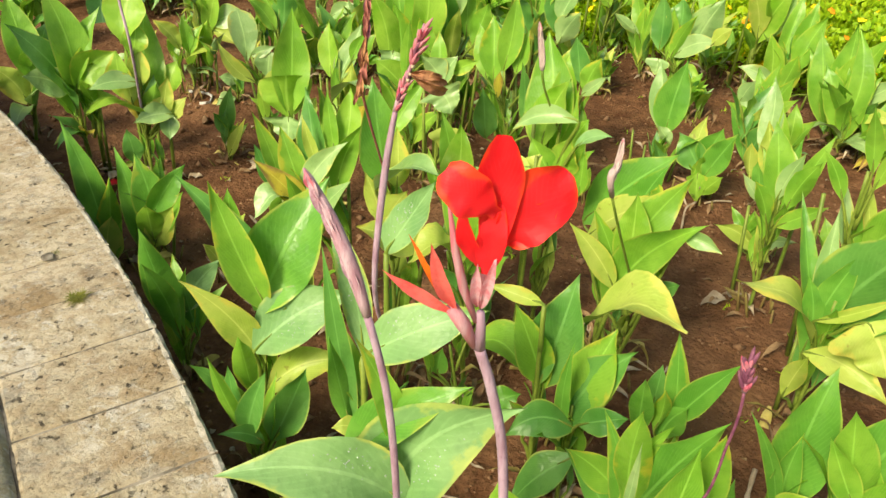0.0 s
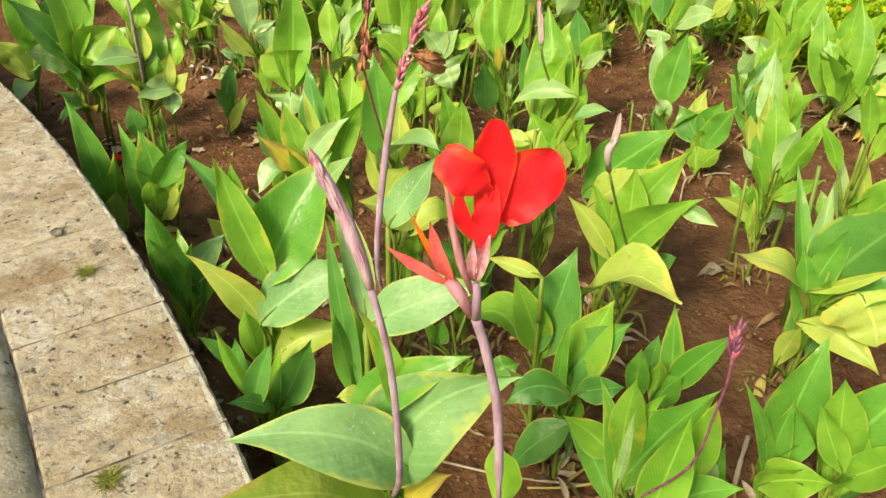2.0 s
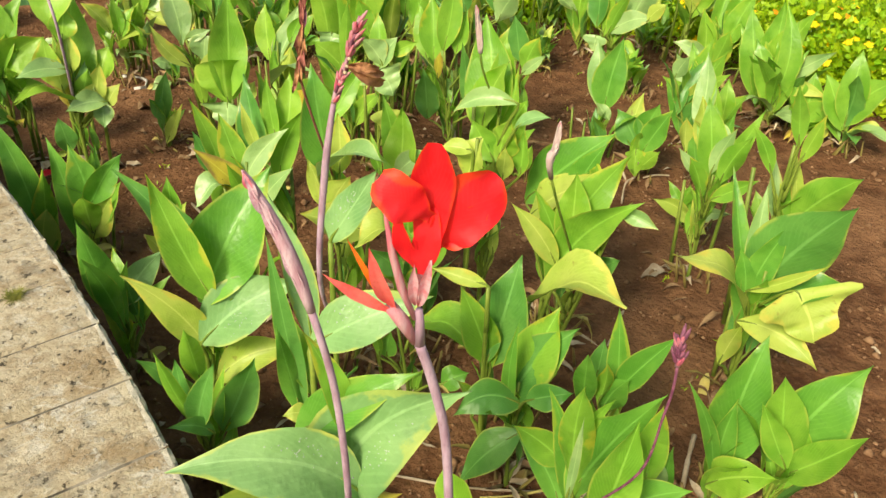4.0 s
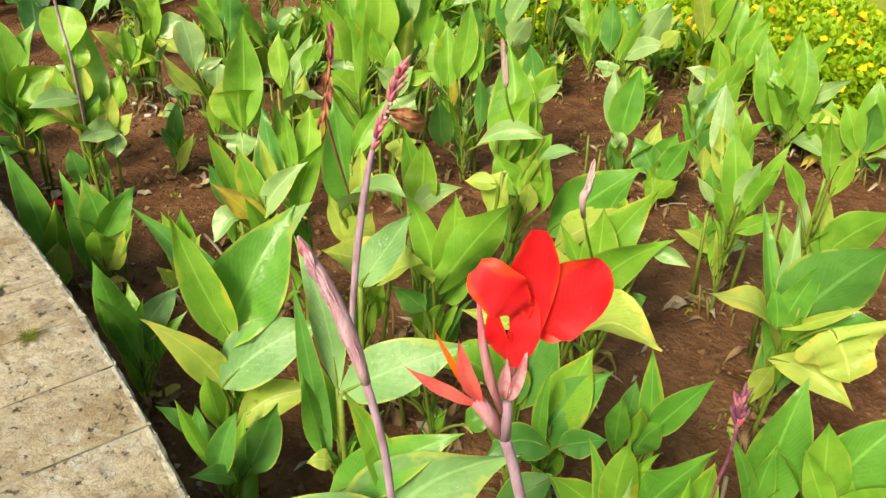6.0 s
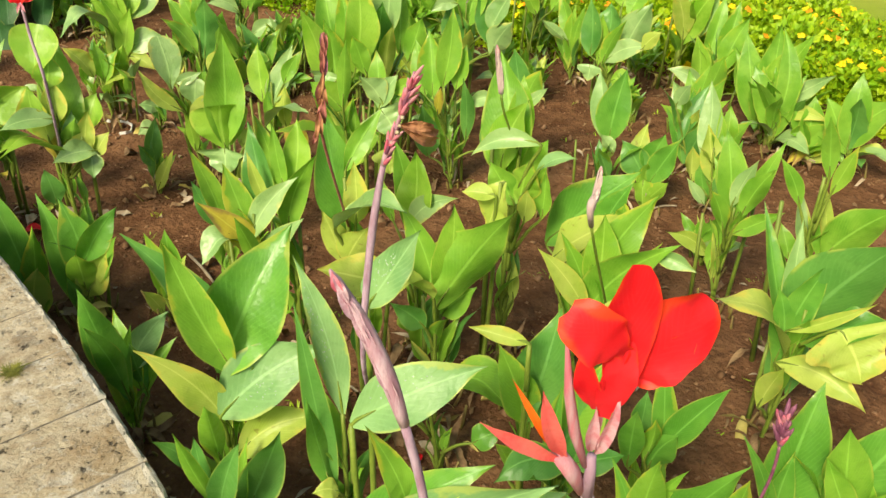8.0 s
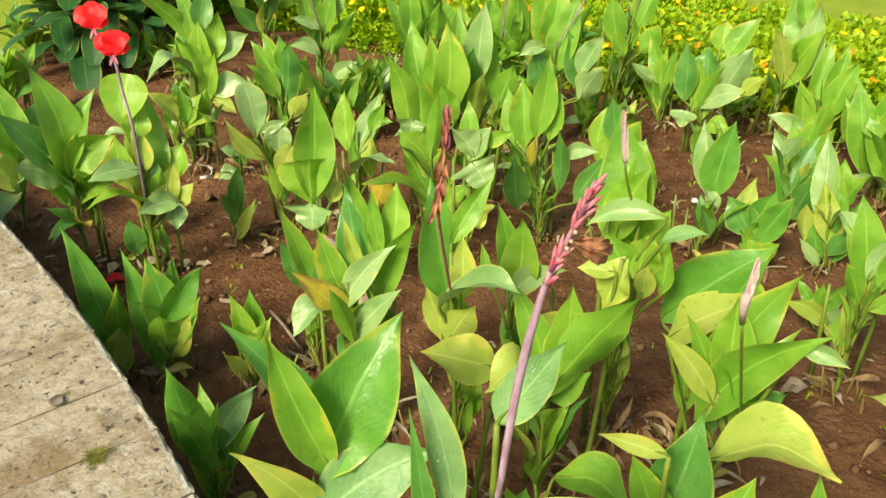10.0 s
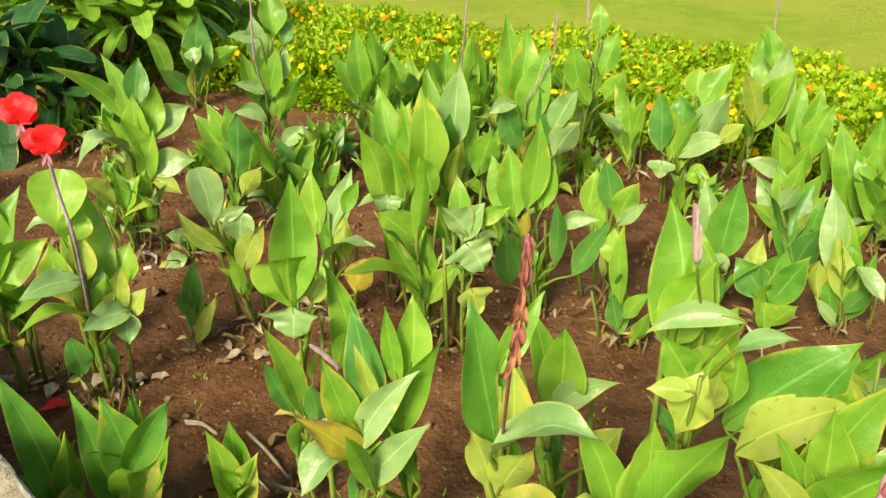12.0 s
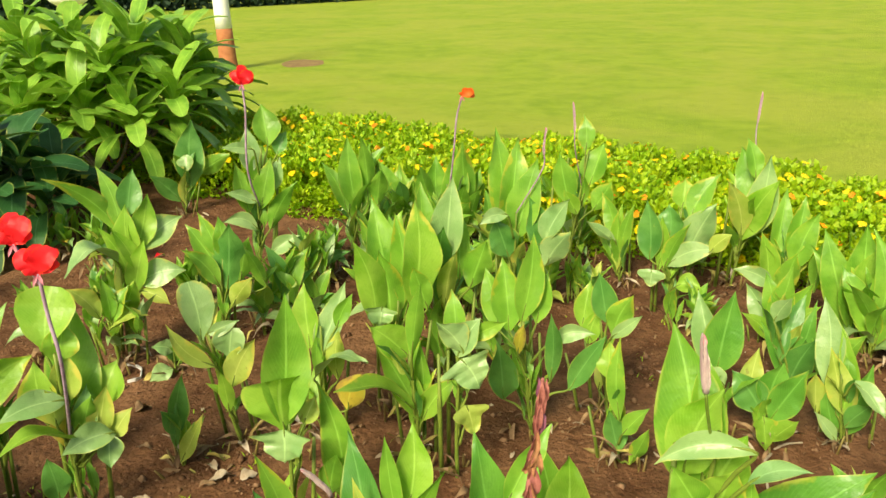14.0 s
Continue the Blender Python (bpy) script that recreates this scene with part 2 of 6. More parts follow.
# Grass by the hedge: brownish patches, with its shade put into darker greens.
def shaded_strip_material():
    k = Tree("lawn_strip_shaded")
    obj = k.node("TexCoord").outputs["Object"]
    mid = k.noise(3.5, 5.0, 0.65, vec=obj)
    blades = k.noise(60.0, 4.0, 0.7, vec=obj)
    c = k.mix(k.step(mid, 0.3, 0.7), rgb(0.19, 0.29, 0.025), rgb(0.29, 0.37, 0.04))
    c = k.mix(k.math("MULTIPLY", k.step(k.noise(1.4, 5.0, 0.7, vec=obj), 0.5, 0.68), 0.6), c, rgb(0.29, 0.22, 0.075))
    c = k.mix(k.math("MULTIPLY", k.step(blades, 0.48, 0.7), 0.4), c, rgb(0.11, 0.17, 0.014))
    return k.surface(c, 0.88, k.bump(k.math("ADD", blades, k.math("MULTIPLY", mid, 1.5)), 0.8, 0.04), spec=0.2)


def stone_material(name, a, b, dirt, seed=0.0):
    """Weathered limestone slab: cream and grey, brown stain, pale lichen crust, dark pits and specks."""
    k = Tree(name)
    pos = k.node("NewGeometry").outputs["Position"]
    rnd = k.node("ObjectInfo").outputs["Random"]
    sh = k.node("VectorMath", operation="ADD")
    k.put(sh, 0, pos)
    k.put(sh, 1, (seed, seed * 0.7, 0))
    vec = sh.outputs[0]
    big = k.noise(4.5, 6.0, 0.62, vec=vec, distort=0.4)
    mid = k.noise(26.0, 6.0, 0.68, vec=vec)
    fine = k.noise(150.0, 5.0, 0.72, vec=vec)
    c = k.mix(k.step(big, 0.34, 0.66), a, b)
    c = k.mix(k.math("MULTIPLY", rnd, 0.35), c, b)
    stain = k.step(k.noise(3.0, 6.0, 0.7, vec=vec, distort=0.5), 0.45, 0.62)
    c = k.mix(k.math("MULTIPLY", stain, 0.75), c, dirt)
    bloom = k.math("MULTIPLY", k.step(k.noise(17.0, 6.0, 0.75, vec=vec, distort=0.7), 0.5, 0.6), k.step(k.noise(3.2, 4.0, 0.6, vec=vec, distort=0.9), 0.4, 0.58))
    c = k.mix(k.math("MULTIPLY", bloom, 0.85), c, rgb(0.56, 0.54, 0.48))
    grey = k.math("MULTIPLY", k.step(k.noise(11.0, 6.0, 0.75, vec=vec), 0.52, 0.6), k.step(k.noise(2.3, 4.0, 0.6, vec=vec), 0.45, 0.6))
    c = k.mix(k.math("MULTIPLY", grey, 0.6), c, rgb(0.2, 0.19, 0.165))
    grain = k.step(mid, 0.44, 0.62)
    c = k.mix(k.math("MULTIPLY", grain, 0.4), c, dirt)
    crust = k.step(k.noise(60.0, 5.0, 0.75, vec=vec, distort=0.6), 0.57, 0.63)
    c = k.mix(k.math("MULTIPLY", k.math("MULTIPLY", crust, k.step(big, 0.4, 0.6)), 0.7), c, rgb(0.62, 0.6, 0.55))
    specks = k.step(k.noise(38.0, 5.0, 0.7, vec=vec), 0.6, 0.635)
    clus = k.step(k.noise(5.0, 4.0, 0.6, vec=vec), 0.4, 0.55)
    c = k.mix(k.math("MULTIPLY", k.math("MULTIPLY", specks, clus), 0.92), c, rgb(0.04, 0.032, 0.024))
    c = k.mix(k.math("MULTIPLY", k.step(fine, 0.54, 0.7), 0.5), c, rgb(0.13, 0.1, 0.065))
    c = k.mix(k.math("MULTIPLY", k.step(fine, 0.44, 0.32), 0.35), c, rgb(0.6, 0.57, 0.5))
    h = k.math("ADD", k.math("MULTIPLY", mid, 1.0), k.math("ADD", k.math("MULTIPLY", fine, 0.45), k.math("ADD", k.math("MULTIPLY", specks, -0.8), k.math("MULTIPLY", crust, 0.35))))
    return k.surface(c, 0.88, k.bump(h, 0.9, 0.01), spec=0.22)


SOIL = soil_material()
CLOD = mottled("soil_crumb", rgb(0.11, 0.052, 0.026), rgb(0.3, 0.175, 0.1), 9, 0.95, 0.6, 0.004, spec=0.15)
LAWN = lawn_material()
LAWN_STRIP_SHADED = shaded_strip_material()
STONE = stone_material("stone_coping", rgb(0.385, 0.322, 0.215), rgb(0.53, 0.468, 0.356), rgb(0.235, 0.155, 0.075))
STONE_EDGE = stone_material("stone_worn_edge", rgb(0.5, 0.46, 0.38), rgb(0.58, 0.55, 0.48), rgb(0.3, 0.25, 0.17), 1.7)
STONE_RIM = stone_material("stone_rim", rgb(0.47, 0.43, 0.32), rgb(0.58, 0.54, 0.43), rgb(0.3, 0.25, 0.14), 3.1)
MORTAR = mottled("mortar_dark", rgb(0.035, 0.028, 0.02), rgb(0.3, 0.27, 0.22), 13, 0.95, 0.6, 0.006)
WALL_FACE = stone_material("wall_plaster", rgb(0.3, 0.25, 0.17), rgb(0.4, 0.34, 0.25), rgb(0.17, 0.13, 0.08), 7.7)
MOSS = mottled("moss_green", rgb(0.1, 0.12, 0.02), rgb(0.22, 0.22, 0.04), 60, 0.9, 0.5, 0.004)
HEDGE_LEAF = mottled("lantana_leaf", rgb(0.19, 0.42, 0.02), rgb(0.46, 0.62, 0.03), 7, 0.5, 0.2, 0.003, rgb(0.2, 0.4, 0.03), 0.3)
YELLOW = mottled("petal_yellow", rgb(0.88, 0.6, 0.012), rgb(0.92, 0.7, 0.03), 60, 0.6, 0.2, 0.002, rgb(0.9, 0.6, 0.05), 0.25)
AMBER = mottled("petal_amber", rgb(0.85, 0.26, 0.012), rgb(0.9, 0.38, 0.02), 60, 0.6, 0.2, 0.002, rgb(0.9, 0.4, 0.05), 0.25)
SHRUB_LEAF = leaf_material("shrub_leaf", rgb(0.115, 0.3, 0.03), rgb(0.27, 0.49, 0.065), rgb(0.2, 0.35, 0.04), 0.0, 0.36, 12.0, amount=0.25)
DARK_LEAF = leaf_material("shrub_leaf_dark", rgb(0.016, 0.075, 0.018), rgb(0.03, 0.115, 0.028), rgb(0.1, 0.2, 0.04), 0.0, 0.45, 12.0, amount=0.15, spec=0.3)
BARK = mottled("bark_grey", rgb(0.1, 0.085, 0.065), rgb(0.22, 0.2, 0.17), 25, 0.9, 0.8, 0.01)
LIME = mottled("limewash_white", rgb(0.8, 0.79, 0.77), rgb(0.85, 0.85, 0.83), 9, 0.85, 0.5, 0.01)
GERU = mottled("limewash_terracotta", rgb(0.36, 0.13, 0.055), rgb(0.45, 0.18, 0.08), 9, 0.85, 0.5, 0.01)
FAR_HEDGE = mottled("far_hedge_leaf", rgb(0.012, 0.035, 0.015), rgb(0.03, 0.07, 0.026), 4, 0.6, 0.3, 0.01)
WHITE = mottled("white_plastic", rgb(0.75, 0.75, 0.72), rgb(0.8, 0.8, 0.78), 20, 0.5, 0.1, 0.002)
BARE = mottled("bare_earth_dry", rgb(0.19, 0.115, 0.045), rgb(0.28, 0.19, 0.07), 6, 0.95, 0.5, 0.01)


def water_material():
    k = Tree("water_bead")
    p = k.node("BsdfPrincipled", {"Base Color": rgb(0.9, 0.95, 0.95), "Roughness": 0.03, "IOR": 1.33, "Transmission Weight": 0.6})
    k.t.links.new(p.outputs[0], k.out.inputs[0])
    return k.mat


WATER = water_material()


# ---- building helpers ----
def mesh_from(name, verts, faces, mats, uvs=None, slots=None, smooth=True):
    """One mesh from lists that the builders work out; uvs by vertex, slots by face."""
    me = bpy.data.meshes.new(name)
    me.from_pydata([tuple(v) for v in verts], [], faces)
    for m in mats if isinstance(mats, (list, tuple)) else [mats]:
        me.materials.append(m)
    if uvs is not None:
        layer = me.uv_layers.new(name="UVMap")
        idx = np.zeros(len(me.loops), dtype=np.int32)
        me.loops.foreach_get("vertex_index", idx)
        layer.data.foreach_set("uv", np.asarray(uvs, dtype=np.float32)[idx].ravel())
    if slots is not None:
        me.polygons.foreach_set("material_index", slots)
    if smooth:
        me.polygons.foreach_set("use_smooth", [True] * len(me.polygons))
    me.update()
    return me


def part(name, me, parent, label="", place=None):
    ob = new(name, me)
    ob.parent = parent
    if place is not None:
        ob.matrix_basis = place
    if label:
        tagged(ob, label)
    return ob


def tube(points, radii, sides=7, first=0):
    """Rings along a line of points: verts, faces, uvs."""
    verts, faces, uvs = [], [], []
    pts = [Vector(p) for p in points]
    side = None
    for i, p in enumerate(pts):
        d = (pts[min(i + 1, len(pts) - 1)] - pts[max(i - 1, 0)]).normalized()
        if side is None:
            side = d.orthogonal().normalized()
        side = (side - d * side.dot(d)).normalized()
        up = d.cross(side)
        for j in range(sides):
            a = 2 * math.pi * j / sides
            verts.append(p + (side * math.cos(a) + up * math.sin(a)) * radii[i])
            uvs.append((i / max(1, len(pts) - 1), 0.3))
    for i in range(len(pts) - 1):
        for j in range(sides):
            a, b = first + i * sides + j, first + i * sides + (j + 1) % sides
            faces.append((a, b, b + sides, a + sides))
    faces.append(tuple(first + j for j in reversed(range(sides))))
    faces.append(tuple(first + (len(pts) - 1) * sides + j for j in range(sides)))
    return verts, faces, uvs


def bezier(points, n):
    """A smooth line through a few points (Catmull-Rom)."""
    p = [Vector(q) for q in points]
    p = [p[0] * 2 - p[1]] + p + [p[-1] * 2 - p[-2]]
    out = []
    for i in range(1, len(p) - 2):
        for j in range(n):
            t = j / n
            out.append(0.5 * (2 * p[i] + (p[i + 1] - p[i - 1]) * t + (2 * p[i - 1] - 5 * p[i] + 4 * p[i + 1] - p[i + 2]) * t * t + (3 * p[i] - p[i - 1] - 3 * p[i + 1] + p[i + 2]) * t ** 3))
    out.append(p[-2])
    return out


def blade(L, W, arch=0.1, fold=0.25, ripple=0.03, tip=1.0, stalk=0.1, nu=14, nv=6, rng=random, curl=0.0, blunt=False, up=(0.0, 1.0), ragged=0.0, knee=1.0, droop=0.0, point=0.85, taper=False):
    """A leaf blade or petal in its own axes: x from base to tip, y across, z the upper face."""
    verts, faces, uvs = [], [], []
    ph, ph2 = rng.uniform(0, 6.3), rng.uniform(0, 6.3)
    skew = rng.uniform(-0.05, 0.05) * L
    turn, bend = rng.uniform(-0.35, 0.35), rng.uniform(-0.05, 0.05)
    for i in range(nu + 1):
        u = i / nu
        if blunt:
            prof = max(stalk, (1 - (1 - min(1.0, u / 0.66)) ** 2) ** 1.1) if u < 0.66 else math.sqrt(max(0.1, 1 - ((u - 0.66) / 0.36) ** 2.4))
        else:
            prof = max(stalk * (1 - u) ** 2, math.sin(math.pi * u ** 0.82) ** point * (1 - 0.25 * tip * u * u) * (1 - 0.38 * max(0.0, (u - 0.72) / 0.28) ** 1.5))
        if taper:
            prof = min(1.0, (u + 0.01) / 0.1) ** 0.6 * max(0.0, 1 - u) ** 0.75 * (1 + 0.12 * math.sin(11 * u + ph))
        if blunt and ragged:
            prof *= 1 + ragged * math.sin(13 * u + ph) * u
        x = L * u * (1 + (ragged * 0.7 * math.sin(ph2) if blunt else 0.0) * u)
        rise = arch * L * 4 * u * (1 - u)
        zc = rise * up[1] - curl * L * u ** 3
        yc = skew * math.sin(math.pi * u) + rise * up[0]
        for j in range(nv + 1):
            v = -1 + 2 * j / nv
            y = v * prof * W / 2
            f = fold * (1 - 0.5 * u)
            z = zc + abs(v) ** 1.3 * prof * W / 2 * f
            z += (v * turn * u + bend * math.sin(5 * u + ph)) * prof * W / 2
            z += ripple * W * v * v * math.sin(9 * u + ph + (1.3 if v > 0 else 0)) + 0.4 * ripple * W * abs(v) * math.sin(21 * u + ph2)
            verts.append(Vector((x, yc + y * math.sqrt(max(0.2, 1 - f * f)), z)))
            uvs.append((u, 0.5 + 0.5 * v))
    if droop:
        for c in verts:
            far = c.x - (knee - 0.12) * L
            if far > 0:
                soft = 0.24 * L
                q = radians(droop)
                if far < soft:
                    turned, x, z = q * far / soft, soft / q * math.sin(q * far / soft), -soft / q * (1 - math.cos(q * far / soft))
                else:
                    turned, x, z = q, soft / q * math.sin(q) + (far - soft) * math.cos(q), -soft / q * (1 - math.cos(q)) - (far - soft) * math.sin(q)
                h = c.z
                c.x = (knee - 0.12) * L + x + h * math.sin(turned)
                c.z = z + h * math.cos(turned)
    for i in range(nu):
        for j in range(nv):
            a = i * (nv + 1) + j
            faces.append((a, a + 1, a + nv + 2, a + nv + 1))
    return verts, faces, uvs


def axes(origin, along, twist=0.0):
    """Blade axes with x along the given way, the upper face turned skyward, then twisted."""
    x = along.normalized()
    n = x.cross(Vector((0, 0, 1)))
    n = n.normalized() if n.length > 1e-4 else Vector((0, 1, 0))
    y = Matrix.Rotation(radians(twist), 3, x) @ n
    z = x.cross(y)
    if z.z < 0:
        y, z = -y, -z
    m = Matrix((x, y, z)).transposed().to_4x4()
    m.translation = origin
    return m


def petal(root, a, b, width, mat, name="petal", arch=0.1, face=(0, -1, 0.3), curl=0.0, fold=0.25, ripple=0.08, blunt=True, label=""):
    """A petal from a to b whose inner face turns towards face."""
    a, b = Vector(a), Vector(b)
    x = (b - a).normalized()
    y = Vector(face).cross(x).normalized()
    m = Matrix((x, y, x.cross(y))).transposed().to_4x4()
    m.translation = a
    L = (b - a).length
    rng = random.Random(int(a.x * 9000) + int(b.z * 7000))
    v, f, uv = blade(L, width, arch, fold, ripple, 0.4, 0.3, 16, 8, rng, curl, blunt, ragged=0.09)
    return part(name, mesh_from(name, v, f, mat, uv), root, label, m)


def spindle(points, radii, mat, name, root, label="", sides=8):
    v, f, uv = tube(points, radii, sides)
    return part(name, mesh_from(name, v, f, mat, uv), root, label)


def flower_stalk(root, kind, pts, rng):
    """A canna's flowering stalk and what it carries; pts run from its foot to its tip."""
    line = bezier(pts, 6)
    n = len(line)
    tip, way = line[-1], (line[-1] - line[-3]).normalized()
    if kind == "bud":
        size = sum((line[i + 1] - line[i]).length for i in range(n - 1))
        cut = int(n * 0.55) if size > 0.25 else n // 3
        young = len(pts) < 5 and 1.5 < root.location.y < 3
        if young:
            cut = max(i for i in range(n - 3) if (line[i] - tip).length > 0.12 or i == 0)
        spindle(line[:cut + 1], [0.0045 if len(pts) > 4 else 0.0032] * (cut + 1), STEM if young else STALK, "flower_stalk", root)
        m = n - cut
        prof = [0.0036 + 0.0052 * math.sin(math.pi * min(1, (i + 0.6) / m) ** 0.8) * (1 - 0.45 * i / m) for i in range(m)]
        prof[-1] = 0.0012
        if len(pts) < 5:
            prof = [(1.1 if young else 0.7) * w for w in prof]
        head = spindle(line[cut:], prof, BUD_PALE if young else BUD, "bud", root, "closed pale pink flower bud" if young else "closed mauve flower bud", 10)
        if size > 0.25:
            for q in range(9):
                i = min(n - 3, cut + (m * (q + 1)) // 11)
                p, end = line[i], line[min(n - 1, i + 2 + m // 5)]
                petal(head, p + Vector((0, -0.004, 0)), end + Vector((rng.uniform(-0.003, 0.004), -0.003, 0)), 0.009, PINK if q > 7 else BUD_PALE if young else BUD, "bract", 0.04, blunt=False, fold=0.6)
    elif kind in ("spike", "dry", "redspike"):
        k = max(3, int(n * {"spike": 0.6, "dry": 0.3, "redspike": 0.86}[kind]))
        spindle(line[:k + 1], [0.0038 + 0.0022 * math.sin(math.pi * (i / k) ** 2) if kind == "spike" else 0.0032 if kind == "dry" else 0.0022 for i in range(k + 1)], {"spike": STALK, "dry": DRIED_RED, "redspike": DEEP}[kind], "flower_stalk", root)
        head = spindle(line[k:], [0.0042 * (1 - 0.6 * i / (n - k)) for i in range(n - k)], BUD if kind != "dry" else DRIED_RED, "spike_axis", root)
        mats = [DEEP, DEEP, PINK]
        span = line[k:]
        if kind == "spike":
            for lo, hi, many in ((0.0, 0.32, 15), (0.56, 0.86, 22)):
                for q in range(many):
                    p = span[min(len(span) - 1, int((lo + (hi - lo) * q / many) * len(span)))]
                    a = q * 2.4
                    out = Vector((math.cos(a) * 0.8 + 0.35, math.sin(a) * 0.8 - 0.2, 0))
                    d = (way + out * rng.uniform(0.3, 0.75)).normalized() * rng.uniform(0.016, 0.03)
                    spindle([p, p + d * 0.25, p + d * 0.6, p + d * 0.85, p + d], [0.0012, 0.0031, 0.0029, 0.0018, 0.0005], (PINK, SEPAL, PINK, DEEP)[q % 4], "bud", head, sides=7)
            for q in range(4):
                p = span[int((0.3 + 0.09 * q) * len(span))] + Vector((0.002, -0.004, 0))
                spindle([p, p + Vector((0.003, -0.002, 0.001))], [0.003, 0.0022], PALE_DRY, "petal_scar", head, sides=8)
            p = span[len(span) // 2]
            for q in range(6):
                d = Vector((0.045 + 0.005 * (q % 3), -0.006 + 0.004 * q, -0.002 - 0.006 * q))
                petal(head, p, p + d, 0.016 + 0.004 * (q % 2), RUST, "withered_petal", 0.25, curl=0.35, fold=0.9, ripple=0.25)
        elif kind == "dry":
            m = len(span)
            cap = span[int(m * 0.5):]
            spindle(cap, [0.006 * math.sin(math.pi * (0.18 + 0.8 * i / len(cap))) for i in range(len(cap))], DRIED_RED, "bud", head, "closed dark red bud")
            for q in range(10):
                i = q * (len(cap) - 3) // 10
                side = Vector((math.cos(q * 2.4), math.sin(q * 2.4), 0))
                petal(head, cap[i] + side * 0.003, cap[min(len(cap) - 1, i + 4)] + side * 0.005, 0.01, DRIED_RED if q % 3 else DEEP, "bract", 0.08, fold=0.7, ripple=0.15, blunt=False)
            for q in range(18):
                p = span[min(m - 1, int((0.04 + 0.56 * q / 18) * m))]
                d = Vector((rng.uniform(-0.38, 0.2), rng.uniform(-0.35, 0.2), -1)).normalized() * rng.uniform(0.035, 0.06)
                petal(head, p, p + d, rng.uniform(0.009, 0.017), RUST if q % 3 else DRIED_RED, "withered_petal", 0.15, curl=0.2, fold=0.8, ripple=0.2, blunt=False)
        for q in range(26 if kind == "redspike" else 0):
            p = span[min(len(span) - 1, int(q / 26 * len(span)))]
            a = q * 2.4
            out = Vector((math.cos(a), math.sin(a), 0)) * rng.uniform(0.5, 1.0)
            d = (way + out * 0.55).normalized() * rng.uniform(0.016, 0.032)
            spindle([p, p + d * 0.4, p + d * 0.8, p + d], [0.0015, 0.0036, 0.0026, 0.0005], mats[q % 3], "bract", head, sides=6)
    elif kind == "redflower":
        head = spindle(line, [0.005] * n, STALK, "flower_stalk", root)
        blooms = [tip] if tip.z < 0.9 or root.location.y > 4 else [tip, tip + Vector((-0.055, 0.02, 0.075))]
        for o in blooms:
            for dx, dy, dz, w in ((-0.042, 0.0, 0.062, 0.055), (0.04, -0.004, 0.066, 0.06), (0.002, 0.012, 0.085, 0.05), (0.05, 0.006, 0.03, 0.034), (-0.03, -0.012, 0.03, 0.03)):
                d = Vector((dx, dy, dz)) * rng.uniform(0.85, 1.1)
                if root.location.y > 5:
                    d, w = d * 0.75 + Vector((0.03, 0, -0.02)), w * 0.8
                petal(head, o, o + d, w, RED if root.location.y < 5 else ORANGE, "petal", 0.14, (0.1, -1, 0.4), 0.12)
            for dx, dz in ((-0.016, -0.034), (0.012, -0.03)):
                petal(head, o, o + Vector((dx, -0.008, dz)), 0.01, PINK, "withered_petal", 0.1, blunt=False, fold=0.6)
        if len(blooms) > 1:
            spindle([tip + Vector((-0.004, 0.004, -0.03)), blooms[1]], [0.004, 0.003], STALK, "flower_stalk", root)
    elif kind == "flower":
        spindle(line, [0.0026 if i < n * 0.32 else 0.0042 for i in range(n)], STALK, "flower_stalk", root, "grey-purple waxy flower stalk")
        c = pts[-1]

        def P(x, z, y=0.0):
            return Vector(c) + Vector((x, -y, z))
        head = spindle([P(0, 0), P(0.0, 0.02), P(-0.001, 0.034)], [0.0045, 0.0036, 0.003], STALK, "flower", root, "bright red open flower")
        for a, b, w, mat, ar, face, cu, bl in (
            (P(0.0044, 0.0866, -0.004), P(0.0464, 0.1459, -0.006), 0.042, RED, 0.10, (0.3, -1, 0.5), 0.04, True),
            (P(0.0091, 0.0920, -0.004), P(0.0470, 0.1298, -0.003), 0.027, RED, 0.08, (0.3, -1, 0.5), 0.03, False),
            (P(0.0019, 0.0764, 0.002), P(0.0067, 0.1685, 0.000), 0.029, RED, 0.04, (-0.05, -1, 0.5), 0.00, True),
            (P(-0.0042, 0.0738, 0.002), P(-0.0168, 0.1266, 0.008), 0.015, RED, 0.04, (-0.3, -1, 0.3), 0.00, False),
            (P(0.0054, 0.1196, 0.006), P(-0.0269, 0.1497, 0.014), 0.032, RED, 0.14, (-0.2, -1, 0.6), 0.10, True),
            (P(0.0007, 0.0695, 0.004), P(0.0094, 0.1318, 0.003), 0.021, RED, 0.05, (0.1, -1, 0.4), 0.00, False),
        ):
            petal(head, a, b, w, mat, "petal", ar, face, cu, 0.22, 0.08, bl)
        spindle([P(-0.0040, 0.0248, 0.000), P(-0.0138, 0.0545, 0.002), P(-0.0208, 0.0870, 0.003), P(-0.0265, 0.1266, 0.004)], [0.002, 0.0036, 0.003, 0.0008], SEPAL, "bud", root, "slim pink-mauve bud")
        for a, b, w in ((P(-0.0029, 0.0400, 0.002), P(-0.0047, 0.0793, 0.005), 0.010), (P(-0.0010, 0.0401, 0.004), P(0.0079, 0.0871, 0.006), 0.010), (P(-0.0024, 0.0390, -0.003), P(0.0015, 0.0756, -0.003), 0.009)):
            petal(head, a, b, w, SEPAL, "sepal", 0.08, blunt=False, fold=0.7)
        spindle([P(-0.0036, 0.0013, 0.000), P(-0.0124, 0.0226, 0.002), P(-0.0224, 0.0385, 0.003)], [0.003, 0.0058, 0.0052], SEPAL, "calyx", root, "pink-mauve bloomed calyx")
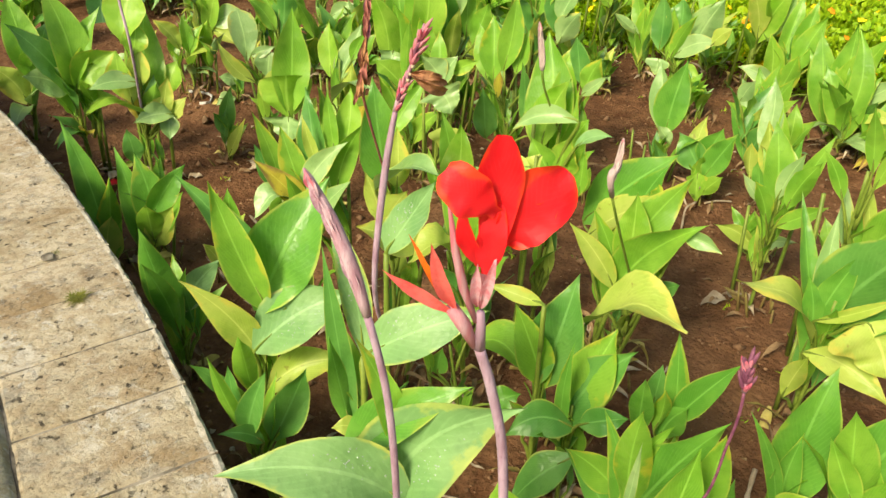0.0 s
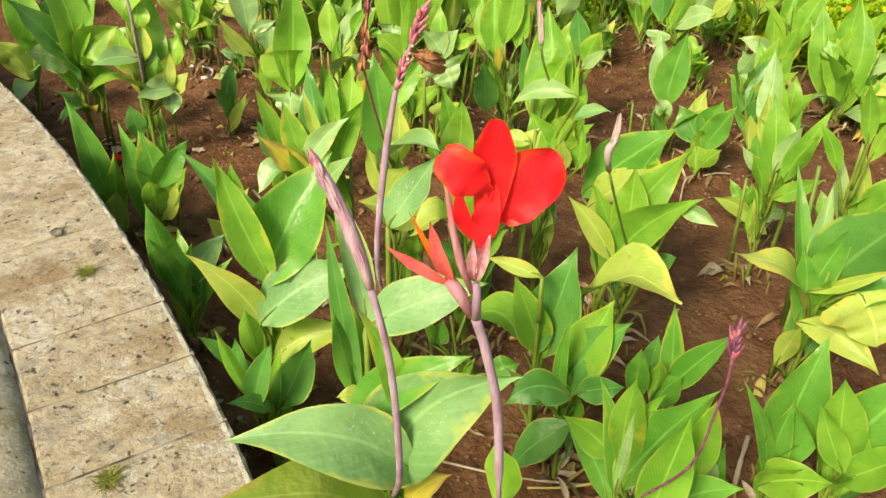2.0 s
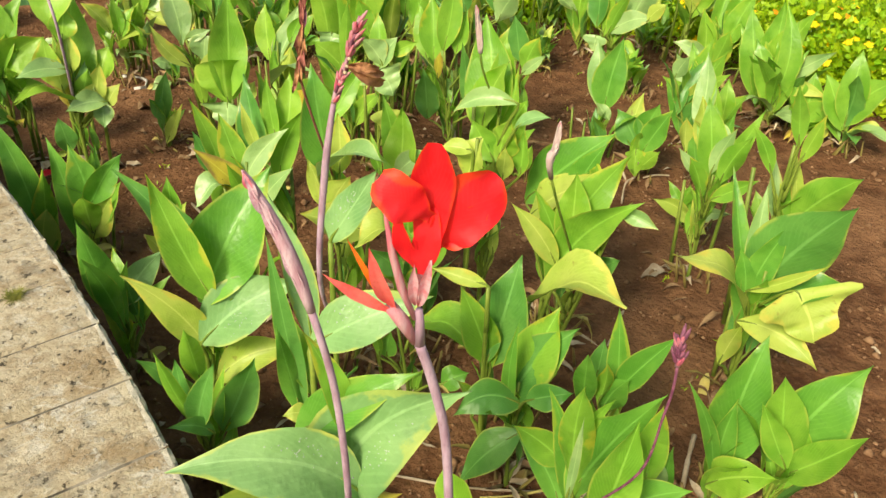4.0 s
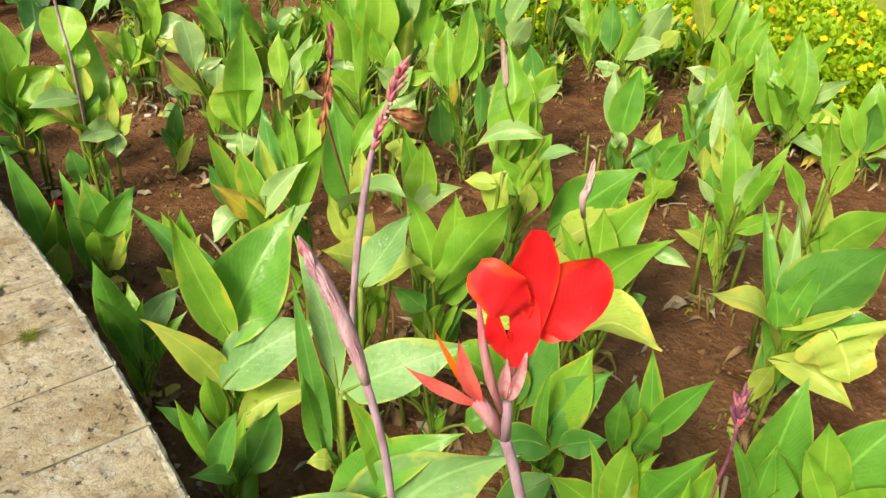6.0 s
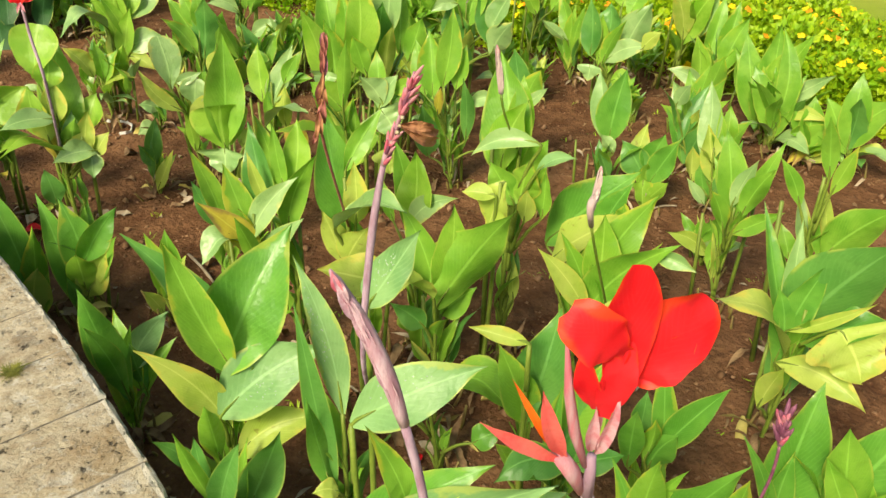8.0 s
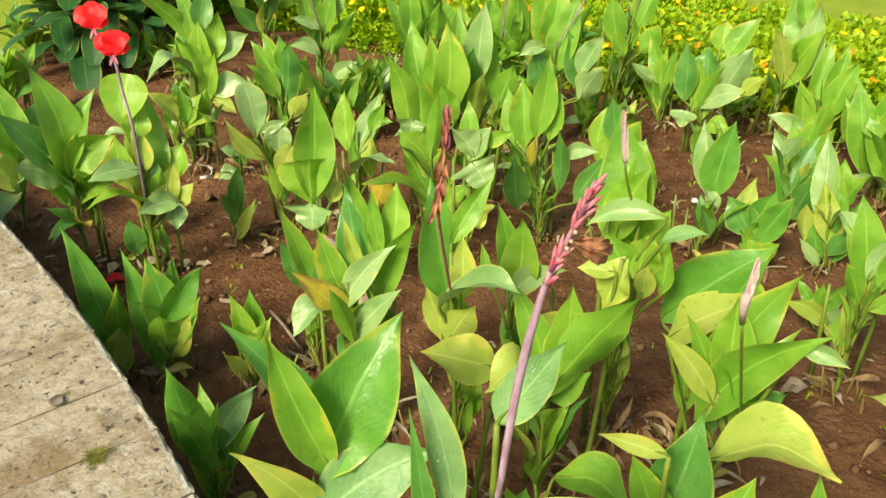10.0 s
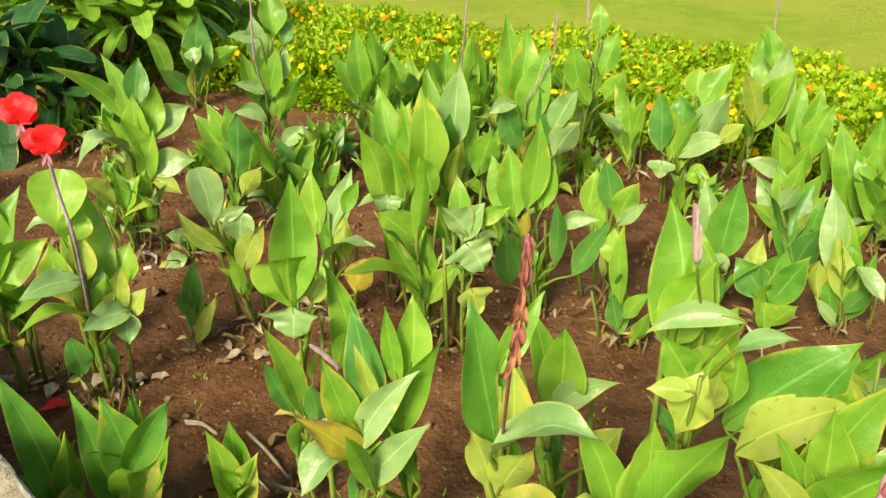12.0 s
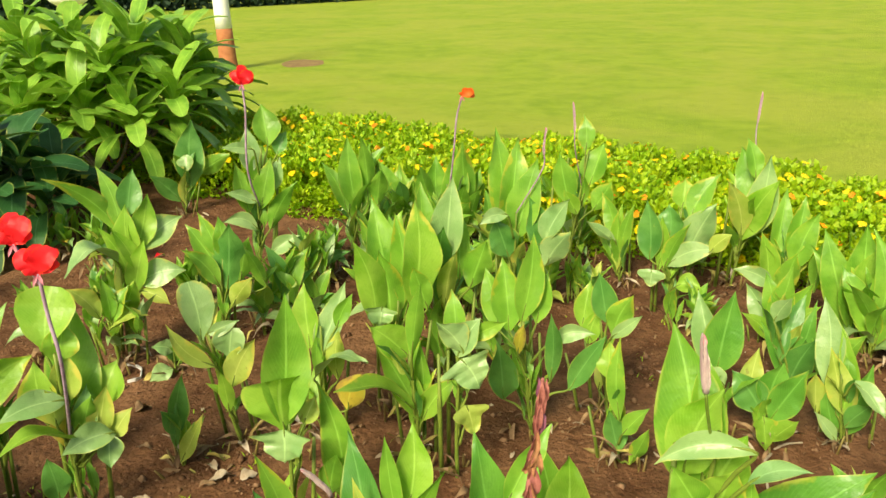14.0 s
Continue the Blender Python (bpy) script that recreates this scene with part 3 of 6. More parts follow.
        for a, b, w, mat in (
            (P(-0.0196, 0.0342, 0.004), P(-0.0705, 0.0682, 0.008), 0.0104, PALE_RED),
            (P(-0.0225, 0.0377, 0.002), P(-0.0530, 0.0943, 0.000), 0.0060, ORANGE),
            (P(-0.0187, 0.0395, 0.006), P(-0.0367, 0.0933, 0.008), 0.0128, PALE_RED),
        ):
            petal(head, a, b, w, mat, "petal", 0.05, blunt=False, fold=0.6)


CANNA_LABELS = {"": "leafy green canna plant growing in bare soil", "flower": "canna plant with a bright red open flower", "bud": "canna plant with a closed mauve bud", "spike": "canna plant with a spent pink flower spike", "dry": "canna plant with a withered red-brown spike", "redflower": "canna plant with a small red flower", "redspike": "canna plant with a dark pink bud spike"}


def water_drops(verts, uvs, rng):
    """Small beads of water scattered over one stretch of a blade."""
    dv, df = [], []
    heart = Vector((rng.uniform(0.4, 0.6), rng.choice((0.3, 0.7))))
    for q in range(34):
        a, b = heart.x + rng.gauss(0, 0.12), heart.y + rng.gauss(0, 0.1)
        if not (0.1 < a < 0.9 and 0.1 < b < 0.9):
            continue
        i, j = a * 14, b * 6
        k = int(i) * 7 + int(j)
        fi, fj = i - int(i), j - int(j)
        p = verts[k].lerp(verts[k + 7], fi).lerp(verts[k + 1].lerp(verts[k + 8], fi), fj)
        n = (verts[k + 7] - verts[k]).cross(verts[k + 1] - verts[k]).normalized()
        r = rng.uniform(0.0005, 0.0015)
        x = n.orthogonal().normalized()
        w = n.cross(x)
        o = len(dv)
        for ring, lift in ((1.0, 0.0), (0.75, 0.5)):
            for s in range(6):
                g = s * math.pi / 3
                dv.append(p + (x * math.cos(g) + w * math.sin(g)) * r * ring + n * r * lift)
        dv.append(p + n * r * 0.8)
        for s in range(6):
            u = (s + 1) % 6
            df += [(o + s, o + u, o + 6 + u, o + 6 + s), (o + 6 + s, o + 6 + u, o + 12)]
    return mesh_from("water_drops", dv, df, WATER)


def canna(x, y, top, leaves, stalks=(), full=False):
    """One canna: a leaning stem to top, and leaves of (share of the stem's height, compass, rise, length, width, twist, tone, side steps, bow, and for a leaf that bends over the share and angle of its knee). A full plant gets only a few small leaves more."""
    rng = random.Random(int(x * 1000) * 7 + int(y * 1000))
    root = new("canna_plant")
    root.location = (x, y, 0)
    tones = [l[6][0] for l in leaves]
    label = CANNA_LABELS[stalks[0][0] if stalks else ""]
    if not stalks and (tones.count("y") + tones.count("o")) * 3 >= len(tones):
        label = "canna plant with yellowing leaves growing in bare soil"
    tagged(root, label, "plant", "canna bed")
    top = Vector(top)
    r = 0.0055 + 0.007 * min(0.6, top.z)
    shoots = []
    if len(leaves) > 3 and y > 1.55:
        for q in range(3 if y > 2.9 else 2 if y > 2.2 else 1):
            a = rng.uniform(0.2, 2.9)
            foot = Vector((math.cos(a), math.sin(a), 0)) * rng.uniform(0.05, 0.13)
            head = foot * 1.3 + Vector((top.x * 0.6, top.y * 0.6, max(0.08, top.z * rng.uniform(0.5, 0.95))))
            shoots.append((foot, head))
            v, f, uv = tube([foot + Vector((0, 0, -0.03)), (foot + head) / 2, head], [r * 0.9, r * 0.8, r * 0.6], 6)
            part("stem", mesh_from("stem", v, f, STEM), root)
    pts = bezier([(0, 0, -0.03), top * 0.4 + Vector((rng.uniform(-0.01, 0.01), rng.uniform(-0.01, 0.01), 0)), top], 5)
    v, f, uv = tube(pts, [r * (0.85 if full else 1.15) * (1 - 0.45 * i / len(pts)) for i in range(len(pts))], 8)
    part("stem", mesh_from("stem", v, f, STEM), root)
    mean = sum(l[3] for l in leaves) / len(leaves)
    if len(leaves) > 2 and not full:
        for q in range(3 + len(leaves) // 4):
            L = mean * rng.uniform(0.65, 1.05)
            leaves = leaves + [(rng.uniform(0.3, 0.95), rng.uniform(0, 360), rng.uniform(25, 75), L, L * rng.uniform(0.24, 0.36), rng.uniform(-35, 35), rng.choice("ggpglgdgy"), rng.uniform(-0.02, 0.02), rng.uniform(-0.02, 0.02))]
        if y > 1.75:
            for q in range(3 if y > 2.6 else 2):
                L = mean * rng.uniform(0.6, 0.85)
                leaves = leaves + [(rng.uniform(0.3, 0.65), rng.uniform(180, 360) if q else rng.uniform(0, 360), rng.uniform(-12, 28), L, L * rng.uniform(0.3, 0.42), rng.uniform(-25, 25), rng.choice("pplypdo"), 0.0, 0.0, rng.uniform(0.14, 0.26))]
    if full and len(leaves) > 2:
        for q in range(5 + len(leaves) // 2):
            L = mean * rng.uniform(0.55, 0.95)
            leaves = leaves + [(rng.uniform(0.15, 0.7), rng.uniform(20, 160) if q % 3 else rng.uniform(180, 360), rng.uniform(50, 82), L, L * rng.uniform(0.2, 0.3), rng.uniform(-35, 35), rng.choice("gdgdlgy"), rng.uniform(-0.03, 0.03), rng.uniform(-0.01, 0.05))]
    size = max(0.16, sorted(l[3] for l in leaves)[len(leaves) // 2])
    own = len(leaves)
    for foot, head in () if full else shoots:
        turn = rng.uniform(0, 360)
        for q in range(rng.randint(4, 6)):
            L = size * rng.uniform(0.7, 1.12)
            h = head * rng.uniform(0.6, 1.0)
            leaves = leaves + [(h.z / max(0.05, top.z), turn + q * 137, rng.uniform(48, 80), L, L * rng.uniform(0.22, 0.34), rng.uniform(-30, 30), rng.choice("gglgpgdgl"), h.x - top.x * h.z / max(0.05, top.z), h.y - top.y * h.z / max(0.05, top.z))]
    for n, (s, az, el, L, W, tw, tone, ox, oy, *bow) in enumerate(leaves):
        tone, shape = tone[0], tone[1:]
        o = top * s + Vector((ox, oy, 0))
        d = Vector((math.cos(radians(az)) * math.cos(radians(el)), math.sin(radians(az)) * math.cos(radians(el)), math.sin(radians(el))))
        arch = 0.07 if el > 50 else 0.13 if el > 15 else 0.2
        arch = bow[0] if bow else arch + rng.uniform(-0.03, 0.04)
        m = axes(o, d, tw)
        plumb = m.to_3x3().transposed() @ Vector((0, 0, 1))
        plumb = Vector((plumb.y, plumb.z))
        plumb = plumb.normalized() if plumb.length > 0.15 else Vector((0, 1))
        long, wide = (1.02, 1.2) if full else (1.1, 1.24) if y > 2.8 else (1.01, 1.2)
        knee, droop = bow[1:] if len(bow) > 2 else (1.0, 0.0)
        v, f, uv = blade(L * long, W * wide, arch, rng.uniform(0.2, 0.65), rng.uniform(0.025, 0.08), rng.uniform(0.6, 1.0), 0.12, rng=rng, blunt=shape == "b", taper=shape == "t", up=plumb, knee=knee, droop=droop, point=1.0 if full else 0.85)
        low = max(0.0, o.z - 0.04 - 0.15 * o.z)
        foot = top * (low / max(0.03, top.z)) + Vector((ox, oy, 0)) * (0.9 if n >= own else 0.15)
        inv = m.inverted()
        a, c = inv @ foot, inv @ ((foot + o) / 2 + Vector((0, 0, 0.01)))
        tv, tf, tuv = tube(bezier([a, c, Vector((0.0, 0, 0)), v[3 * 7 + 3]], 3), [r * 0.7, r * 0.66, r * 0.6, r * 0.55, r * 0.5, r * 0.45, r * 0.4, r * 0.34, r * 0.26, 0.001], 6, len(v))
        nf = len(f)
        me = mesh_from("leaf", v + tv, f + tf, [LEAF[tone], STEM], uv + tuv, [0] * nf + [1] * len(tf))
        ob = part("leaf", me, root, {"y": "yellowing leaf", "o": "yellow leaf with brown dry margin", "p": "waxy leaf coloured pale for sky sheen", "w": "blue-green waxy leaf"}.get(tone, ""), m)
        if tone == "w" and y < 1.6 and L > 0.12:
            tagged(part("water_drops", water_drops(v, uv, rng), ob), "beads of water on the leaf", kind="stuff")
    for q in range(rng.randint(3, 6)):
        a = rng.uniform(0, 6.28)
        d = Vector((math.cos(a), math.sin(a), rng.uniform(-0.1, 1.4)))
        v, f, uv = blade(rng.uniform(0.06, 0.16), rng.uniform(0.012, 0.03), rng.uniform(-0.1, 0.25), 0.5, 0.15, 0.5, 0.3, 8, 4, rng, rng.uniform(0, 0.3))
        part("dry_sheath", mesh_from("dry_sheath", v, f, rng.choice((DRY, DRY, PALE_DRY, STEM_BASE)), uv), root, "", axes(Vector((math.cos(a) * r, math.sin(a) * r, 0.015)), d, rng.uniform(-40, 40)))
    for kind, line in stalks:
        first = Vector(line[0])
        foot = top * min(1.0, max(0.0, (first.z - 0.02 - 1.5 * math.hypot(first.x - top.x, first.y - top.y)) / max(0.05, top.z)))
        if kind == "bud" and len(line) < 4 and not full:
            line = [tuple(first + (first - Vector(line[1])).normalized() * 0.05)] + list(line)
        elif (first - foot).length > 0.03:
            line = [tuple(foot)] + list(line)
        flower_stalk(root, kind, line, rng)
    return root


def clump(x, y, height, seed):
    """A canna of middling size: upright young leaves round one stem."""
    rng = random.Random(seed + 400)
    lean = Vector((rng.uniform(-0.03, 0.03), rng.uniform(-0.03, 0.03), height * 0.55))
    leaves = []
    for q in range(rng.randint(7, 9)):
        s = rng.uniform(0.35, 1.0)
        L = height * rng.uniform(0.4, 0.55)
        leaves.append((s, rng.uniform(0, 360), 35 + 45 * s * rng.uniform(0.7, 1.0), L, L * rng.uniform(0.26, 0.38), rng.uniform(-40, 40), rng.choice("gglgdpgly"), 0.0, 0.0))
    return canna(x, y, lean, leaves)


# ---- ground ----
CX, CY, RAD = -8.52, -5.16, 10.426


def rel(x, y, seed=0.0):
    return noise.noise(Vector((x, y, seed)))


HEDGE_BACK = [(-3.4, 9.3), (-2.0, 8.6), (-1.3, 8.3), (-0.6, 7.9), (0.0, 7.2), (0.6, 7.25), (1.2, 7.05), (1.8, 6.5), (2.5, 5.65), (3.6, 4.6), (5.0, 3.4)]
HEDGE_FRONT = [(-3.4, 8.3), (-2.0, 7.4), (-1.3, 6.8), (-0.6, 6.35), (0.0, 6.1), (0.6, 5.75), (1.2, 5.45), (1.8, 5.1), (2.4, 4.5), (3.3, 3.4), (4.4, 2.4)]


def line_y(line, x):
    return float(np.interp(x, [p[0] for p in line], [p[1] for p in line]))


def soil_height(x, y):
    return 0.018 * rel(x * 1.7, y * 1.7) + 0.014 * rel(x * 5, y * 5, 3) + 0.009 * rel(x * 16, y * 16, 5)


def in_bed(x, y):
    """The bed is a ring round the wall's centre, out to the hedge."""
    r, a = math.hypot(x - CX, y - CY), math.degrees(math.atan2(y - CY, x - CX))
    return RAD - 0.2 < r < RAD + 4.75 + 0.12 * rel(a * 0.5, 7.0) and y < line_y(HEDGE_FRONT, x) + 0.7 and 17 + 0.5 * rel(r * 1.5, 2.0) + 0.25 * rel(r * 7, 3.0) < a < 66


def sheet(name, x0, x1, y0, y1, step, height, keep, mat):
    nx, ny = int((x1 - x0) / step), int((y1 - y0) / step)
    verts, index, faces = [], {}, []

    def at(i, j):
        if (i, j) not in index:
            x, y = x0 + i * step, y0 + j * step
            index[(i, j)] = len(verts)
            verts.append((x, y, height(x, y)))
        return index[(i, j)]
    for i in range(nx):
        for j in range(ny):
            if keep(x0 + (i + 0.5) * step, y0 + (j + 0.5) * step):
                faces.append((at(i, j), at(i + 1, j), at(i + 1, j + 1), at(i, j + 1)))
    return new(name, mesh_from(name, verts, faces, mat))


tagged(new("ground", mesh_from("ground", [(-400, -400, -0.06), (400, -400, -0.06), (400, 500, -0.06), (-400, 500, -0.06)], [(0, 1, 2, 3)], LAWN)), "broad mown lawn of bright green grass", "lawn", kind="structure")
# The strip's darker colour paints in the shading beside the hedge.
tagged(sheet("lawn_edge", -6.0, 7.0, 2.0, 13.0, 0.09, lambda x, y: -0.035 + 0.02 * rel(x * 2, y * 2, 9) + 0.012 * rel(x * 9, y * 9, 4), lambda x, y: y > line_y(HEDGE_FRONT, x) + 0.4 and y < line_y(HEDGE_BACK, x) + 1.7 + 0.6 * rel(x * 0.8, 3.0) + 0.25 * rel(x * 4, y * 4), LAWN_STRIP_SHADED), "uneven strip of lawn beside the flower hedge, coloured darker for shade", "lawn", kind="structure")
tagged(sheet("soil_bed", -6.0, 6.3, -2.5, 9.0, 0.045, soil_height, in_bed, SOIL), "reddish-brown bare soil of a planting bed", "soil", kind="structure")


def clods():
    rng = random.Random(5)
    verts, faces = [], []
    for q in range(15000):
        x, y = rng.uniform(-2.6, 2.8), 0.8 + 5.8 * rng.random() ** 1.5
        if math.hypot(x - CX, y - CY) < RAD + 0.05 or y > line_y(HEDGE_FRONT, x):
            continue
        s = rng.uniform(0.002, 0.009) if rng.random() < 0.92 else rng.uniform(0.01, 0.022)
        c = Vector((x, y, soil_height(x, y) + s * 0.3))
        k = len(verts)
        for d in ((1, 0, 0), (0, 1, 0), (-1, 0, 0), (0, -1, 0), (0, 0, 0.8), (0, 0, -0.8)):
            verts.append(c + Vector(d) * s * rng.uniform(0.6, 1.3) + Vector((rng.uniform(-1, 1), rng.uniform(-1, 1), 0)) * s * 0.3)
        for a in range(4):
            b = (a + 1) % 4
            faces += [(k + a, k + b, k + 4), (k + b, k + a, k + 5)]
    return mesh_from("soil_clods", verts, faces, CLOD)


tagged(new("soil_clods", clods()), "loose crumbs and clods of brown soil", "soil", kind="stuff")


# ---- curved garden wall with stone coping ----
def arc(radius, degrees, z):
    a = radians(degrees)
    return Vector((CX + radius * math.cos(a), CY + radius * math.sin(a), z))


def arc_block(r0, r1, a0, a1, z0, z1, bevel, steps, rough=0.0, seed=0):
    """A block bent along the wall's curve, its top edges chamfered and slightly worn."""
    verts, faces = [], []
    rng = random.Random(seed)
    db = math.degrees(bevel / r1)
    aa = [a0, a0 + db] + [a0 + db + (a1 - a0 - 2 * db) * (i + 1) / steps for i in range(steps)] + [a1]
    prof = [(r0, z0), (r0, z1 - bevel), (r0 + bevel, z1), ((r0 * 2 + r1) / 3, z1), ((r0 + r1 * 2) / 3, z1), (r1 - 0.016, z1), (r1 - bevel, z1), (r1, z1 - bevel), (r1, z0)]
    for i, a in enumerate(aa):
        end = i in (0, len(aa) - 1)
        for j, (r, z) in enumerate(prof):
            zz = z - (bevel if end and 2 <= j <= 6 else 0)
            w = rough if 0 < j < 8 else 0
            verts.append(arc(r + rng.uniform(-w, w) * (1.5 if j == 5 else 1), a, zz + rng.uniform(-w, w)))
    n = len(prof)
    for i in range(len(aa) - 1):
        for j in range(n - 1):
            a = i * n + j
            faces.append((a, a + n, a + n + 1, a + 1))
        faces.append((i * n + n - 1, (i + 1) * n + n - 1, (i + 1) * n, i * n))
    faces.append(tuple(range(n)))
    faces.append(tuple(reversed(range((len(aa) - 1) * n, len(aa) * n))))
    return verts, faces


TOP = 0.425


def rim_block(r0, r1, a0, a1, steps, seed):
    """A length of the raised rim beside the coping, its edge rounded over and worn."""
    rng = random.Random(seed)
    prof = [(r0, TOP - 0.2), (r0, TOP + 0.03), ((r0 + r1) / 2, TOP + 0.04), (r1 - 0.1, TOP + 0.038), (r1 - 0.065, TOP + 0.032), (r1 - 0.036, TOP + 0.021), (r1 - 0.014, TOP + 0.008), (r1 - 0.001, TOP - 0.006), (r1, TOP - 0.2)]
    n = len(prof)
    verts = [arc(r + rng.uniform(-0.002, 0.002), a0 + (a1 - a0) * i / steps, z + rng.uniform(-0.002, 0.002)) for i in range(steps + 1) for r, z in prof]
    faces = [(i * n + j, (i + 1) * n + j, (i + 1) * n + (j + 1) % n, i * n + (j + 1) % n) for i in range(steps) for j in range(n)]
    faces += [tuple(range(n)), tuple(reversed(range(steps * n, (steps + 1) * n)))]
    return verts, faces


wall = tagged(new("garden_wall"), "low curved garden wall with weathered stone coping slabs", "wall", kind="structure")
v, f = arc_block(RAD - 0.56, RAD - 0.012, 20.0, 62.0, -0.1, TOP - 0.05, 0.004, 60)
part("wall_body", mesh_from("wall_body", v, f, WALL_FACE, smooth=False), wall)
v, f = arc_block(RAD - 0.4, RAD - 0.006, 20.0, 62.0, TOP - 0.052, TOP - 0.007, 0.002, 80)
part("mortar_bed", mesh_from("mortar_bed", v, f, MORTAR, smooth=False), wall)
JOINTS = [37.652, 38.903, 40.141, 41.359, 42.491, 43.827]
cuts = [JOINTS[0] - 1.25 * i for i in range(13, 0, -1)] + JOINTS + [JOINTS[-1] + 1.27 * i for i in range(1, 14)]
for i in range(len(cuts) - 1):
    g = 0.017
    v, f = arc_block(RAD - 0.341, RAD, cuts[i] + g, cuts[i + 1] - g, TOP - 0.055, TOP + 0.002 * rel(i * 3.1, 0.5), 0.0065, 8, 0.0018, i)
    worn = [1 if k < len(f) - 2 and k % 9 in (5, 6) else 0 for k in range(len(f))]
    part("coping_slab", mesh_from("coping_slab", v, f, [STONE, STONE_EDGE], None, worn, False), wall)
for i in range(10):
    a0 = 25.0 + i * 3.65
    v, f = rim_block(RAD - 0.62, RAD - 0.346, a0 + 0.012, a0 + 3.638, 20, 50 + i)
    part("rim_stone", mesh_from("rim_stone", v, f, STONE_RIM), wall)


def tuft(name, place, n, size, mat, label, seed):
    rng = random.Random(seed)
    verts, faces = [], []
    for q in range(n):
        a, l = rng.uniform(0, 6.28), size * rng.uniform(0.4, 1.0)
        d = Vector((math.cos(a), math.sin(a), rng.uniform(0.15, 0.8))).normalized()
        s = d.cross(Vector((0, 0, 1))).normalized() * size * 0.022
        o = Vector((rng.uniform(-1, 1), rng.uniform(-1, 1), 0)) * size * 0.35
        k = len(verts)
        verts += [o - s, o + s, o + d * l * 0.6 + s, o + d * l * 0.6 - s, o + d * l + Vector((0, 0, -0.15 * l))]
        faces += [(k, k + 1, k + 2, k + 3), (k + 3, k + 2, k + 4)]
    ob = new(name, mesh_from(name, verts, faces, mat))
    ob.location = place
    return tagged(ob, label, "moss")


for px, py, n, size, seed in ((-0.785, 1.63, 200, 0.036, 1), (-0.425, 1.03, 150, 0.04, 2), (-0.945, 1.815, 50, 0.018, 3)):
    tuft("moss_tuft", (px, py, TOP), n, size, MOSS, "small tuft of moss in a coping joint", seed)


def pebble(name, place, size, mat, label, seed, flat=0.5, category="stone"):
    rng = random.Random(seed)
    bm = bmesh.new()
    bmesh.ops.create_icosphere(bm, subdivisions=2, radius=size)
    for vv in bm.verts:
        vv.co *= 1 + 0.35 * rel(vv.co.x / size * 1.3 + seed, vv.co.y / size * 1.3, vv.co.z / size)
        vv.co.z *= flat
    me = bpy.data.meshes.new(name)
    bm.to_mesh(me)
    bm.free()
    me.materials.append(mat)
    ob = new(name, me)
    ob.location = place
    ob.rotation_euler = (0, 0, rng.uniform(0, 6))
    return tagged(ob, label, category)


pebble("lichen_lump", (-0.955, 1.79, TOP + 0.003), 0.018, MORTAR, "dark crusty lump on the stone coping", 4, 0.35, "stone")
pebble("chip_stone", (0.953, 3.79, 0.012), 0.015, WHITE, "small white stone on the soil", 6, 0.7)

# ---- the cannas ----
canna(-0.824, 4.383, (0.007, 0.001, 0.137), [
    (1.00, 161, 72, 0.270, 0.079, -34, "d", -0.003, -0.000),
    (0.87, 30, 65, 0.267, 0.093, 37, "g", 0.014, 0.002),
    (0.90, -151, 29, 0.162, 0.081, -46, "d", -0.012, -0.002),
], [])
canna(-0.684, 4.914, (-0.015, -0.002, 0.105), [
    (0.66, 28, 67, 0.202, 0.056, 37, "d", -0.001, -0.000),
    (0.80, 0, 32, 0.164, 0.066, 45, "d", 0.017, 0.002),
    (1.00, 169, 61, 0.148, 0.063, -39, "d", -0.016, -0.002),
], [])
canna(-0.495, 6.087, (0.008, 0.000, 0.228), [
    (1.00, 37, 75, 0.278, 0.093, 32, "g", -0.019, -0.001),
    (0.99, 20, 61, 0.282, 0.098, 40, "g", 0.006, 0.000),
    (0.82, 137, 78, 0.240, 0.075, -26, "g", -0.006, -0.000),
    (0.72, 33, 73, 0.283, 0.086, 34, "g", 0.019, 0.001),
], [])
canna(-0.306, 5.762, (0.074, 0.001, 0.177), [
    (0.41, 104, 81, 0.263, 0.150, -13, "g", -0.055, -0.001),
    (0.49, 73, 81, 0.338, 0.136, 10, "g", 0.003, 0.000),
    (0.65, 20, 64, 0.253, 0.117, 39, "g", 0.032, 0.000),
    (1.00, 160, 66, 0.296, 0.099, -39, "g", -0.032, -0.000),
], [])
canna(1.806, 3.806, (-0.010, 0.007, 0.139), [
    (0.92, 127, 61, 0.290, 0.106, -38, "g", -0.017, 0.012),
    (0.96, 101, 78, 0.425, 0.100, -26, "g", -0.005, 0.004),
    (1.00, 66, 81, 0.353, 0.102, -6, "g", 0.006, -0.004),
    (0.64, 3, 77, 0.296, 0.108, 28, "g", 0.014, -0.010),
    (0.79, 130, 55, 0.188, 0.095, -39, "l", 0.002, -0.001),
], [])
canna(-1.574, 3.031, (-0.003, -0.002, 0.396), [
    (0.89, 152, 80, 0.418, 0.138, -16, "g", 0.005, 0.004),
    (0.90, -136, 61, 0.344, 0.115, -52, "d", -0.004, -0.003),
    (1.00, 27, 36, 0.204, 0.128, 82, "l", 0.011, 0.007),
    (0.97, -128, 32, 0.171, 0.105, -87, "p", -0.016, -0.011),
    (0.70, 28, 21, 0.138, 0.073, 41, "l", 0.017, 0.011),
    (1.00, 51, 62, 0.310, 0.085, 38, "g", 0.011, 0.007),
    (0.72, -135, 64, 0.173, 0.084, -53, "g", -0.024, -0.016),
], [])
